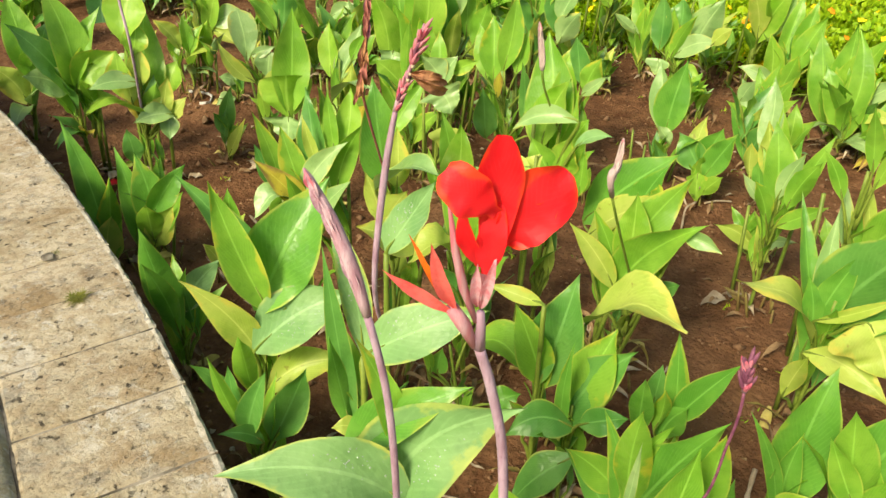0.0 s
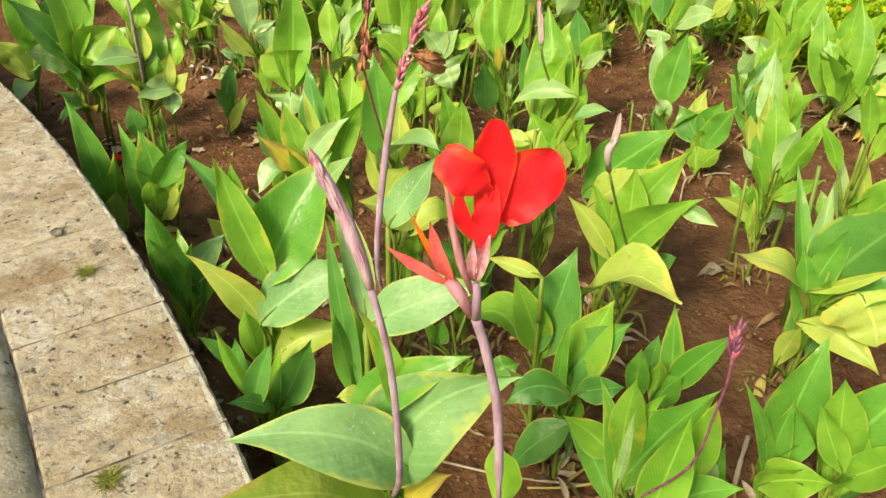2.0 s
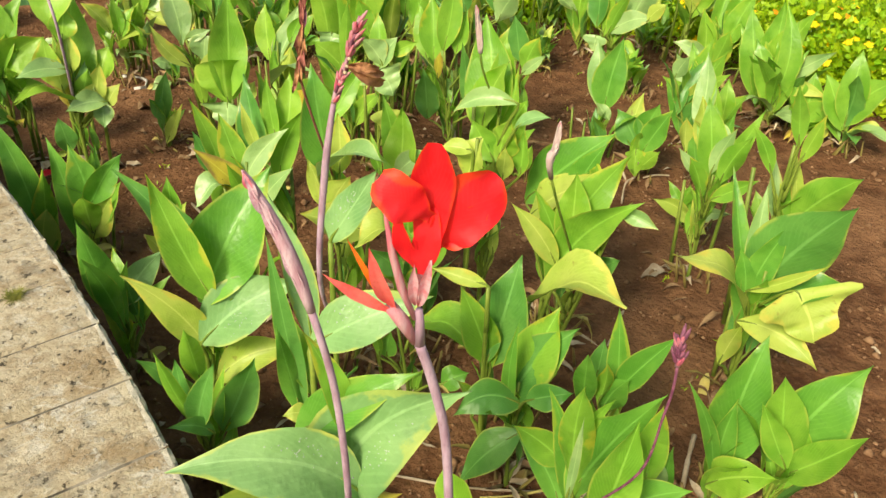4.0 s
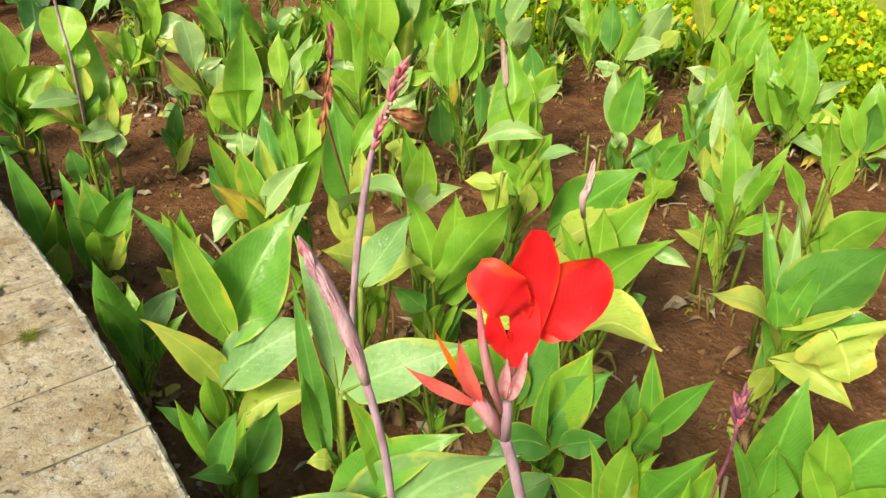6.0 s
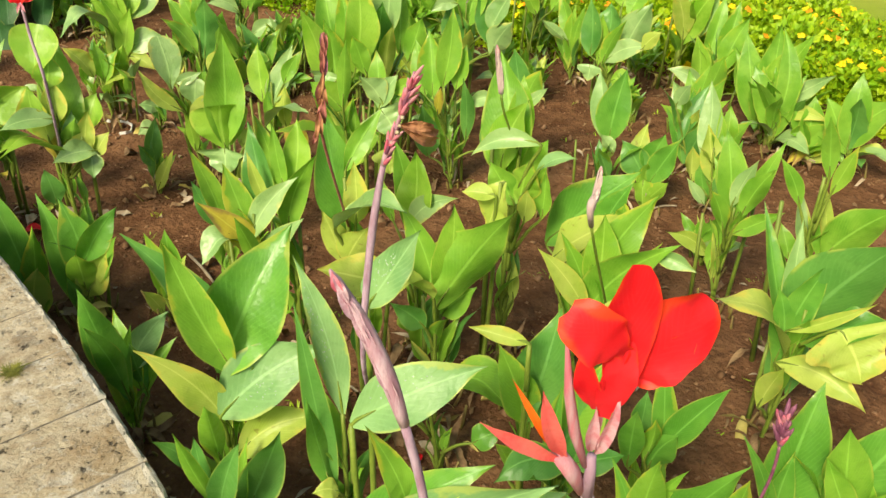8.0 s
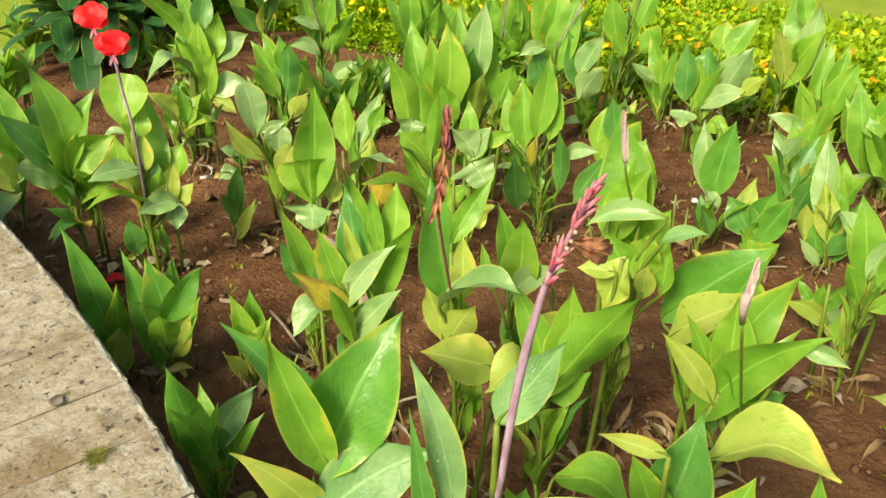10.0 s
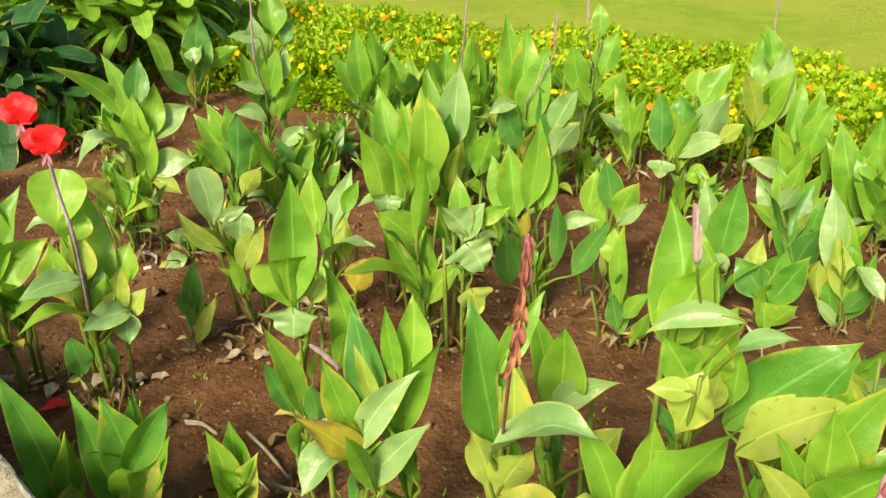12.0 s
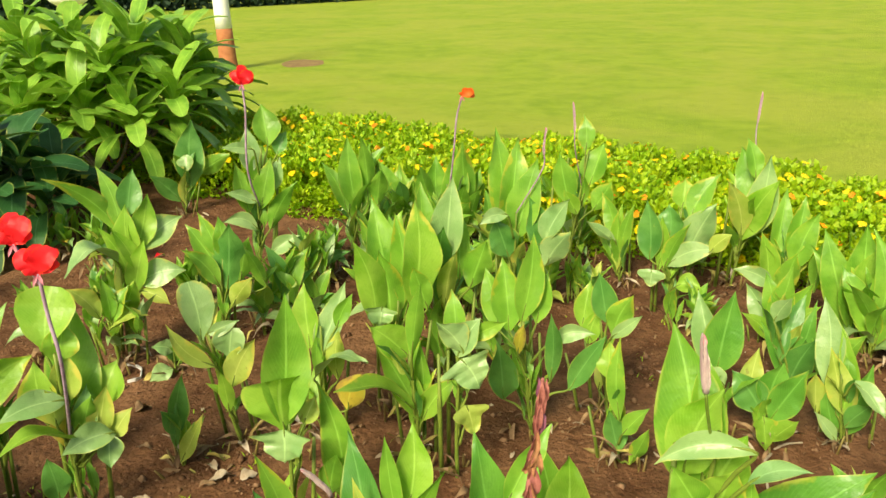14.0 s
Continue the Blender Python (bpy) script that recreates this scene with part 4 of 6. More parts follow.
canna(-2.017, 3.301, (0.054, 0.041, 0.320), [
    (0.94, 140, 81, 0.345, 0.131, -8, "g", -0.006, -0.004),
    (1.00, 55, 62, 0.214, 0.132, 70, "d", 0.006, 0.004),
    (0.58, -132, 62, 0.199, 0.134, -97, "y", -0.019, -0.014),
], [])
canna(2.091, 3.565, (-0.032, 0.018, 0.142), [
    (0.96, 90, 80, 0.313, 0.122, -17, "g", -0.002, 0.001),
    (1.00, -41, 61, 0.263, 0.133, 62, "g", 0.011, -0.006),
    (0.75, 135, 57, 0.251, 0.120, -39, "g", -0.009, 0.005),
], [])
canna(-1.495, 3.981, (-0.020, -0.008, 0.261), [
    (1.00, -148, 57, 0.177, 0.082, -50, "y", -0.025, -0.010),
    (0.77, 17, 12, 0.160, 0.066, 41, "y", -0.007, -0.003),
    (0.95, 136, 81, 0.168, 0.059, -13, "g", 0.013, 0.006),
    (0.89, 39, 59, 0.159, 0.071, 39, "g", 0.018, 0.007),
], [])
canna(1.482, 3.545, (-0.008, 0.005, 0.115), [
    (0.85, 130, 60, 0.172, 0.079, -38, "g", -0.009, 0.006),
    (1.00, 92, 80, 0.200, 0.079, -20, "l", 0.002, -0.001),
    (0.92, -46, 66, 0.195, 0.082, 54, "g", 0.007, -0.005),
], [])
canna(0.214, 4.683, (-0.019, 0.002, 0.163), [
    (1.00, 15, 67, 0.164, 0.090, 62, "l", 0.001, -0.000),
    (0.80, 148, 71, 0.161, 0.085, -35, "g", -0.020, 0.002),
    (0.80, -14, 42, 0.153, 0.081, 62, "l", 0.019, -0.002),
], [])
canna(-0.688, 4.470, (0.017, 0.002, 0.095), [
    (1.00, 168, 64, 0.165, 0.063, -38, "g", -0.016, -0.002),
    (0.97, 26, 63, 0.156, 0.063, 38, "g", 0.002, 0.000),
    (0.63, -10, 18, 0.117, 0.059, 42, "g", 0.014, 0.002),
], [])
canna(1.948, 3.711, (-0.016, 0.008, 0.058), [
    (0.89, 138, 60, 0.236, 0.089, -39, "g", -0.007, 0.003),
    (1.00, 94, 80, 0.240, 0.113, -17, "g", 0.007, -0.003),
    (0.59, -38, 65, 0.185, 0.125, -97, "g", 0.015, -0.007),
    (0.05, 73, 75, 0.100, 0.126, -9, "y", 0.037, -0.018),
], [])
canna(-0.300, 1.500, (0.028, 0.027, 0.519), [
    (0.95, 170, 59, 0.370, 0.079, -28, "d", 0.012, 0.034, 0.05),
    (0.99, 43, 55, 0.343, 0.157, 48, "m", -0.011, 0.010, 0.05),
    (1.00, -176, 74, 0.335, 0.080, -73, "g", 0.016, 0.007, 0.03),
    (0.74, -156, 60, 0.294, 0.072, -81, "y", 0.005, -0.008, 0.07),
    (0.84, 14, 33, 0.272, 0.125, 47, "w", -0.008, -0.029, 0.06),
    (0.63, 15, 21, 0.211, 0.085, 51, "y", 0.019, -0.035, 0.12),
    (0.64, -85, 78, 0.213, 0.054, 33, "g", -0.003, -0.062, 0.03),
], [], True)
canna(-0.640, 1.830, (0.003, 0.003, 0.238), [
    (0.97, 48, 41, 0.181, 0.078, 63, "w", -0.005, 0.025, 0.05),
    (1.00, 46, 74, 0.144, 0.027, 55, "g", -0.003, 0.008, 0.03),
    (0.80, -125, 80, 0.364, 0.082, 74, "m", 0.005, -0.006, 0.03),
    (0.81, -105, 74, 0.291, 0.062, 58, "m", 0.004, -0.026, 0.03),
], [], True)
canna(-0.235, 1.400, (-0.048, -0.021, 0.364), [
    (1.00, -141, 60, 0.138, 0.035, -88, "d", -0.043, 0.039, 0.05),
    (0.87, 113, 81, 0.136, 0.042, -16, "d", -0.033, 0.016, 0.03),
    (0.67, 29, 65, 0.210, 0.084, 63, "d", 0.034, 0.025, 0.03),
    (0.80, -144, 78, 0.253, 0.033, 75, "g", -0.005, -0.011, 0.03),
    (0.83, -1, 73, 0.212, 0.058, 85, "d", 0.005, -0.027, 0.03),
    (0.83, -134, 41, 0.125, 0.036, -52, "d", 0.043, -0.031, 0.12),
], [], True)
canna(-0.020, 1.440, (-0.005, 0.019, 0.485), [
    (1.00, 141, 72, 0.342, 0.058, -30, "w", 0.000, 0.000, 0.03),
    (0.55, 154, 83, 0.486, 0.046, -48, "d", -0.026, -0.012, 0.03),
    (0.60, -139, 82, 0.286, 0.046, 85, "m", -0.028, -0.027, 0.03),
    (0.64, -158, 20, 0.059, 0.040, -45, "y", -0.011, -0.046, 0.20),
], [], True)
canna(0.136, 0.980, (-0.022, -0.001, 0.716), [
    (0.98, 0, 39, 0.238, 0.067, 52, "m", -0.068, 0.019, 0.10),
    (1.00, 175, 74, 0.213, 0.037, -55, "g", 0.020, 0.009, 0.03),
    (0.81, -2, 55, 0.334, 0.133, 62, "w", -0.004, -0.008, 0.13),
    (0.87, -161, 28, 0.301, 0.107, -55, "w", 0.044, -0.020, 0.24),
], [("bud", [(0.020, -0.140, 0.782), (0.014, -0.153, 0.979), (-0.010, -0.154, 1.114), (-0.036, -0.146, 1.191), (-0.065, -0.138, 1.249)])], True)
canna(0.050, 0.930, (0.094, 0.030, 0.561), [
    (0.81, -136, 59, 0.427, 0.119, -11, "y", 0.015, 0.015, 0.00, 0.58, 33),
    (1.00, 8, 48, 0.103, 0.049, 29, "o", 0.003, -0.009, 0.15),
], [], True)
canna(0.022, 1.250, (-0.001, 0.004, 0.661), [
    (1.00, 4, 28, 0.248, 0.090, 41, "w", 0.000, 0.000, 0.10),
], [], True)
canna(0.296, 0.720, (-0.010, 0.000, 0.881), [
    (1.00, 178, 85, 0.112, 0.041, 80, "l", 0.000, 0.000, 0.03),
], [("flower", [(-0.012, -0.059, 0.991), (-0.020, -0.059, 1.101), (-0.033, -0.060, 1.168), (-0.044, -0.060, 1.206)])], True)
canna(0.437, 1.500, (0.001, 0.007, 0.359), [
    (0.73, -19, 50, 0.149, 0.085, 56, "d", -0.006, 0.049, 0.05),
    (0.90, 22, 69, 0.233, 0.119, 46, "g", 0.000, 0.023, 0.03),
    (0.77, 3, 60, 0.273, 0.107, 39, "d", -0.015, 0.011, 0.05),
    (0.69, 173, 89, 0.296, 0.030, -84, "m", -0.010, -0.004, 0.03),
    (0.86, -169, -7, 0.156, 0.080, -63, "d", 0.008, -0.019, 0.25),
    (0.67, -167, -48, 0.214, 0.084, -25, "d", 0.021, -0.036, 0.08),
    (1.00, -16, 31, 0.116, 0.058, 63, "d", 0.013, -0.059, 0.05),
], [], True)
canna(0.371, 1.570, (-0.020, -0.020, 0.597), [
    (0.56, 36, 76, 0.299, 0.129, 34, "d", 0.004, 0.026, 0.03),
    (0.58, 176, 70, 0.238, 0.080, -76, "g", 0.014, 0.011, 0.03),
    (1.00, 171, 12, 0.128, 0.034, -43, "y", 0.000, 0.000, 0.05),
], [], True)
canna(0.442, 1.660, (0.016, -0.001, 0.469), [
    (1.00, -34, 47, 0.274, 0.135, 5, "y", 0.003, 0.009, 0.00, 0.57, 58),
    (0.72, -175, 71, 0.167, 0.058, -74, "d", 0.002, -0.009, 0.03),
], [], True)
canna(0.177, 1.728, (-0.041, 0.008, 0.308), [
    (1.00, -27, 23, 0.212, 0.119, 7, "g", 0.045, 0.023, 0.00, 0.43, 60),
    (0.68, 32, 82, 0.082, 0.053, 53, "m", -0.041, -0.001, 0.03),
    (0.72, -158, 78, 0.108, 0.025, 82, "g", -0.056, -0.021, 0.03),
    (0.48, -6, 36, 0.086, 0.063, 46, "m", 0.102, -0.027, 0.05),
], [], True)
canna(0.552, 1.200, (0.038, -0.016, 0.467), [
    (0.50, 143, 48, 0.216, 0.049, -41, "m", -0.040, 0.063, 0.05),
    (0.82, 174, 40, 0.139, 0.064, -61, "g", -0.067, 0.068, 0.05),
    (0.80, 84, 82, 0.130, 0.033, -16, "m", 0.119, 0.002, 0.03),
    (0.84, 150, 73, 0.131, 0.056, -45, "p", 0.098, -0.004, 0.03),
    (0.64, 159, 75, 0.313, 0.056, -82, "m", -0.039, 0.020, 0.03),
    (1.00, -20, 74, 0.179, 0.028, 77, "g", -0.065, 0.018, 0.03),
    (0.76, -28, 70, 0.368, 0.092, -86, "m", -0.058, 0.005, 0.03),
    (0.81, -125, 83, 0.324, 0.067, 6, "g", -0.055, -0.007, 0.03),
    (0.98, -118, 81, 0.254, 0.052, 5, "g", 0.053, -0.047, 0.03),
    (0.83, -27, 53, 0.183, 0.068, 44, "m", 0.020, -0.054, 0.05),
], [], True)
canna(0.611, 1.050, (-0.083, 0.032, 0.470), [
    (0.92, 21, 84, 0.259, 0.078, 53, "g", 0.026, -0.001, 0.03),
    (1.00, -95, 87, 0.232, 0.016, -8, "p", -0.033, 0.004, 0.03),
], [("redspike", [(-0.028, -0.027, 0.645), (-0.017, -0.031, 0.777), (-0.015, -0.032, 0.840), (-0.021, -0.030, 0.914)])], True)
canna(0.676, 1.560, (-0.025, 0.008, 0.281), [
    (1.00, 72, 75, 0.104, 0.050, -1, "d", -0.009, 0.054, 0.03),
    (0.85, 117, 77, 0.261, 0.055, -37, "m", 0.038, 0.014, 0.03),
    (0.99, -14, 63, 0.236, 0.065, 55, "m", 0.027, 0.000, 0.03),
    (0.82, -27, 70, 0.133, 0.074, -87, "m", -0.000, -0.010, 0.03),
    (0.96, -94, 83, 0.142, 0.042, 1, "g", -0.014, -0.024, 0.03),
    (0.90, -117, 80, 0.203, 0.054, 7, "m", -0.053, -0.029, 0.03),
], [], True)
canna(1.093, 1.890, (0.008, 0.005, 0.442), [
    (0.64, 115, 61, 0.399, 0.054, -21, "m", 0.008, 0.035, 0.03),
    (0.70, 100, 72, 0.337, 0.054, -35, "p", 0.013, 0.025, 0.03),
    (0.73, -49, 65, 0.416, 0.182, -68, "d", 0.000, 0.038, 0.03),
    (0.77, -37, 33, 0.251, 0.115, 46, "m", 0.007, 0.019, 0.05),
    (0.75, -9, 78, 0.260, 0.072, 75, "m", -0.023, 0.015, 0.03),
    (0.58, 154, 79, 0.242, 0.068, 88, "m", -0.029, 0.008, 0.03),
    (0.70, -167, 60, 0.326, 0.113, -19, "y", -0.023, -0.008, 0.00, 0.57, 55),
    (0.86, -39, 45, 0.236, 0.031, 83, "y", -0.038, -0.009, -0.08),
    (0.64, -45, -5, 0.230, 0.081, 57, "y", -0.037, -0.015, 0.16),
    (1.00, -48, -53, 0.141, 0.237, 35, "yt", 0.050, -0.082, 0.05),
    (0.31, -81, 75, 0.187, 0.055, -35, "y", -0.057, -0.031, 0.03),
], [], True)
canna(0.940, 1.467, (-0.006, 0.001, 0.149), [
    (1.00, 61, 76, 0.352, 0.134, 16, "m", 0.017, 0.016, 0.03),
    (0.80, 101, 85, 0.232, 0.064, -31, "m", 0.009, 0.006, 0.03),
    (0.75, 162, 68, 0.306, 0.034, -86, "m", -0.007, -0.004, 0.03),
    (0.75, -38, 44, 0.188, 0.091, 62, "l", -0.024, -0.017, 0.12),
], [], True)
canna(1.047, 1.420, (0.003, -0.002, 0.256), [
    (0.71, 8, 68, 0.350, 0.156, 57, "m", -0.003, 0.026, 0.03),
    (0.72, -49, 63, 0.269, 0.079, 78, "g", 0.015, 0.008, 0.03),
    (0.82, 166, 77, 0.291, 0.098, 73, "g", -0.001, -0.009, 0.03),
    (1.00, 170, 62, 0.197, 0.056, -76, "g", -0.008, -0.026, 0.03),
], [], True)
canna(-1.162, 2.342, (0.004, 0.015, 0.060), [
    (0.74, 152, 79, 0.497, 0.088, -30, "m", 0.001, 0.004, 0.03),
    (0.33, 34, 78, 0.332, 0.083, -85, "g", 0.001, -0.004, 0.03),
    (0.33, -1, 77, 0.208, 0.095, -72, "y", 0.018, -0.012, 0.03),
], [], True)
canna(-0.978, 2.359, (0.014, 0.064, 0.313), [
    (1.00, 83, 69, 0.088, 0.021, 45, "g", 0.000, 0.000, 0.03),
    (0.19, 136, 77, 0.388, 0.082, -2, "m", -0.048, -0.005, 0.03),
    (0.45, 154, 82, 0.298, 0.108, -42, "m", 0.002, -0.003, 0.03),
    (0.63, 33, 53, 0.239, 0.089, 82, "m", -0.007, -0.032, 0.05),
    (0.42, 25, 57, 0.204, 0.083, 52, "g", 0.011, -0.025, 0.05),
    (0.36, 17, 61, 0.178, 0.092, 82, "y", 0.007, -0.040, 0.03),
    (0.48, -66, 81, 0.151, 0.085, -1, "l", 0.013, -0.059, 0.03),
    (0.29, -65, 78, 0.150, 0.043, -14, "d", -0.013, -0.079, 0.03),
], [], True)
canna(-0.715, 2.371, (0.028, -0.009, 0.164), [
    (0.53, 91, 74, 0.220, 0.078, 8, "g", -0.024, 0.037, 0.03),
    (0.56, 148, 81, 0.231, 0.066, -27, "l", -0.036, 0.015, 0.03),
    (0.23, 22, 70, 0.218, 0.078, 55, "y", -0.005, 0.003, 0.03),
    (1.00, 8, 65, 0.102, 0.022, -76, "g", 0.000, 0.000, 0.03),
    (0.38, -132, 65, 0.128, 0.045, -83, "y", -0.018, -0.040, 0.03),
], [], True)
canna(-0.375, 2.150, (0.029, 0.013, 0.538), [
    (0.93, 112, 73, 0.268, 0.084, -25, "d", 0.015, 0.041, 0.03),
    (0.87, 156, 72, 0.208, 0.069, -40, "g", -0.017, 0.021, 0.03),
    (1.00, 173, 75, 0.182, 0.034, -75, "y", 0.042, 0.019, 0.03),
    (0.85, 13, 52, 0.233, 0.066, 56, "p", -0.010, -0.008, 0.08),
    (0.75, -159, 53, 0.258, 0.067, -50, "o", 0.027, -0.014, 0.05),
    (0.89, -131, 39, 0.147, 0.075, -8, "p", -0.035, -0.049, 0.00, 0.40, 87),
    (0.69, -128, 71, 0.229, 0.048, 68, "g", 0.032, -0.044, 0.03),
], [], True)
canna(-0.538, 2.465, (0.011, 0.003, 0.305), [
    (1.00, 170, 68, 0.172, 0.051, -55, "d", -0.029, 0.010, 0.03),
    (0.98, -164, 76, 0.308, 0.060, -64, "g", -0.000, 0.000, 0.03),
    (0.90, -99, 82, 0.150, 0.062, 15, "d", 0.031, -0.009, 0.03),
], [], True)
canna(-0.259, 2.200, (0.001, 0.017, 0.586), [
    (1.00, 75, 73, 0.189, 0.078, 11, "l", 0.014, 0.019, 0.03),
    (0.99, 135, 81, 0.196, 0.038, -46, "g", -0.007, -0.001, 0.03),
    (0.78, 9, 68, 0.260, 0.069, -90, "g", -0.007, -0.015, 0.03),
    (0.53, -151, 72, 0.221, 0.033, 77, "g", 0.031, -0.022, 0.03),
    (0.61, -10, 52, 0.240, 0.068, 69, "p", -0.091, -0.059, 0.05),
], [], True)
canna(-0.045, 2.000, (-0.025, 0.006, 0.735), [
    (1.00, 30, 54, 0.176, 0.051, 64, "g", -0.002, 0.038, 0.05),
    (0.76, 135, 77, 0.326, 0.109, -22, "m", -0.004, 0.019, 0.03),
    (0.82, 86, 87, 0.171, 0.066, 9, "y", 0.018, 0.004, 0.03),
    (0.67, -169, 75, 0.166, 0.067, 88, "y", -0.023, -0.014, 0.03),
    (0.69, -14, 61, 0.133, 0.080, -82, "y", -0.012, -0.033, 0.03),
    (0.85, -22, 43, 0.232, 0.091, -7, "p", -0.026, -0.056, 0.00, 0.64, 51),
], [("dry", [(-0.037, -0.217, 0.952), (-0.029, -0.219, 1.030), (-0.023, -0.219, 1.093), (-0.019, -0.220, 1.159)])], True)
canna(0.111, 2.250, (-0.045, 0.022, 0.466), [
    (0.94, 132, 66, 0.141, 0.034, -47, "g", -0.038, 0.032, 0.03),
    (0.94, 129, 77, 0.269, 0.070, -17, "g", 0.000, 0.008, 0.03),
    (1.00, 59, 87, 0.219, 0.098, 16, "l", 0.025, -0.012, 0.03),
    (0.96, -17, 41, 0.195, 0.061, 66, "p", 0.006, -0.025, 0.12),
    (0.70, -21, 63, 0.148, 0.095, 62, "y", 0.084, -0.048, 0.03),
    (0.39, -99, -81, 0.165, 0.130, 10, "lt", 0.030, -0.060, 0.05),
], [], True)
canna(0.037, 1.400, (0.002, 0.000, 0.793), [
    (1.00, 1, 60, 0.181, 0.063, 51, "w", 0.000, 0.000, 0.05),
], [("spike", [(0.007, -0.133, 0.803), (0.023, -0.134, 0.990), (0.046, -0.136, 1.135), (0.066, -0.138, 1.195), (0.088, -0.140, 1.267)])], True)
canna(-0.010, 1.900, (0.054, 0.006, 0.487), [
    (1.00, -168, 21, 0.187, 0.110, -36, "y", 0.000, 0.000, 0.08),
], [], True)
canna(0.165, 1.920, (-0.007, -0.000, 0.478), [
    (0.73, -11, 48, 0.131, 0.073, 77, "g", 0.017, 0.053, 0.05),
    (0.89, 156, 68, 0.270, 0.072, -66, "g", -0.001, 0.025, 0.03),
    (0.92, 27, 83, 0.261, 0.087, 73, "l", 0.011, 0.009, 0.03),
    (0.87, -4, 58, 0.341, 0.148, -87, "g", 0.001, -0.008, 0.05),
    (0.77, -166, 45, 0.121, 0.063, -82, "d", -0.028, -0.029, 0.05),
    (1.00, -151, 45, 0.186, 0.111, -3, "y", -0.006, -0.050, 0.00, 0.54, 76),
], [], True)
canna(0.571, 2.000, (0.120, -0.090, 0.588), [
    (0.52, -31, 46, 0.114, 0.065, 88, "d", 0.033, 0.072, 0.05),
    (0.60, 6, 63, 0.366, 0.114, 65, "g", -0.084, 0.086, 0.03),
    (0.68, 107, 84, 0.233, 0.093, -23, "l", -0.058, 0.069, 0.03),
    (0.61, 162, 65, 0.241, 0.054, -73, "g", -0.067, 0.053, 0.03),
    (0.48, -35, 58, 0.418, 0.114, 79, "g", -0.079, 0.040, 0.05),
    (0.62, 176, 53, 0.237, 0.062, -84, "y", -0.084, 0.028, 0.05),
    (1.00, -33, -5, 0.108, 0.044, 71, "p", 0.000, 0.000, 0.10),
], [("bud", [(-0.097, -0.315, 0.800), (-0.095, -0.310, 0.870), (-0.091, -0.303, 0.930)])], True)
canna(0.360, 2.200, (0.018, -0.007, 0.782), [
    (0.89, 80, 71, 0.210, 0.074, 9, "l", -0.002, 0.051, 0.03),
    (0.78, 103, 72, 0.353, 0.136, -38, "g", -0.026, 0.047, 0.03),
    (0.74, -1, 66, 0.184, 0.120, 38, "l", 0.002, 0.027, 0.03),
    (0.84, -6, 73, 0.209, 0.104, 58, "l", -0.043, 0.036, 0.03),
    (0.69, 103, 88, 0.148, 0.047, -46, "g", 0.075, -0.029, 0.03),
    (0.73, 158, 56, 0.139, 0.077, -74, "g", -0.002, -0.006, 0.05),
    (0.74, -48, 78, 0.143, 0.085, -79, "l", 0.008, -0.023, 0.03),
    (0.68, -84, 81, 0.114, 0.049, -37, "y", 0.024, -0.043, 0.03),
    (0.90, -35, 31, 0.122, 0.040, 51, "w", 0.044, -0.065, 0.10),
    (1.00, 161, -18, 0.191, 0.052, -53, "p", 0.042, -0.077, 0.14),
], [("bud", [(-0.040, -0.070, 0.866), (-0.054, -0.070, 0.952), (-0.068, -0.070, 1.034)])], True)
canna(0.290, 2.050, (0.026, -0.010, 0.713), [
    (1.00, 175, -76, 0.146, 0.092, -56, "y", 0.010, 0.006, 0.05),
    (0.95, 165, -1, 0.088, 0.044, -46, "y", -0.009, -0.007, 0.10),
], [], True)
canna(0.560, 2.170, (0.018, -0.014, 0.507), [
    (0.82, -20, 50, 0.356, 0.141, 59, "m", -0.095, 0.079, 0.05),
    (0.90, -15, 72, 0.231, 0.074, 58, "m", 0.027, -0.017, 0.03),
    (1.00, -122, 83, 0.129, 0.075, -23, "g", 0.074, -0.065, 0.03),
], [], True)
canna(0.600, 2.100, (-0.113, 0.076, 0.392), [
    (1.00, -29, 45, 0.297, 0.120, 38, "y", 0.000, 0.000, 0.08),
], [], True)
canna(0.860, 3.300, (0.025, -0.005, 0.265), [
    (0.96, 114, 67, 0.307, 0.100, -56, "p", -0.006, 0.019, 0.03),
    (1.00, 17, 83, 0.315, 0.130, 45, "m", -0.008, 0.004, 0.03),
    (0.86, 162, 51, 0.100, 0.058, 83, "p", 0.018, -0.024, 0.05),
    (0.43, -173, 67, 0.154, 0.054, 54, "d", 0.016, -0.039, 0.03),
], [], True)
canna(1.035, 3.225, (0.001, 0.009, 0.154), [
    (0.80, 62, 73, 0.225, 0.082, -6, "y", -0.020, 0.052, 0.03),
    (1.00, 13, 75, 0.176, 0.114, 65, "m", 0.019, 0.011, 0.03),
    (0.89, 147, 50, 0.177, 0.117, -79, "d", -0.004, 0.005, 0.05),
    (0.84, -36, 67, 0.235, 0.105, 88, "m", 0.019, -0.028, 0.03),
    (0.92, -73, -74, 0.125, 0.093, 32, "lt", -0.013, -0.035, 0.05),
    (0.39, -45, 55, 0.143, 0.062, -77, "l", 0.007, -0.061, 0.05),
], [], True)
canna(1.363, 3.598, (-0.121, 0.029, 0.303), [
    (0.07, 84, 71, 0.334, 0.077, -37, "m", -0.014, 0.044, 0.03),
    (0.07, 12, 77, 0.364, 0.069, 37, "m", -0.017, 0.029, 0.03),
    (0.07, 149, 64, 0.284, 0.053, -76, "m", -0.030, 0.021, 0.03),
    (0.07, -55, 72, 0.243, 0.112, -66, "d", -0.026, -0.001, 0.03),
    (1.00, -61, 63, 0.137, 0.067, -60, "p", 0.000, 0.000, 0.03),
], [], True)
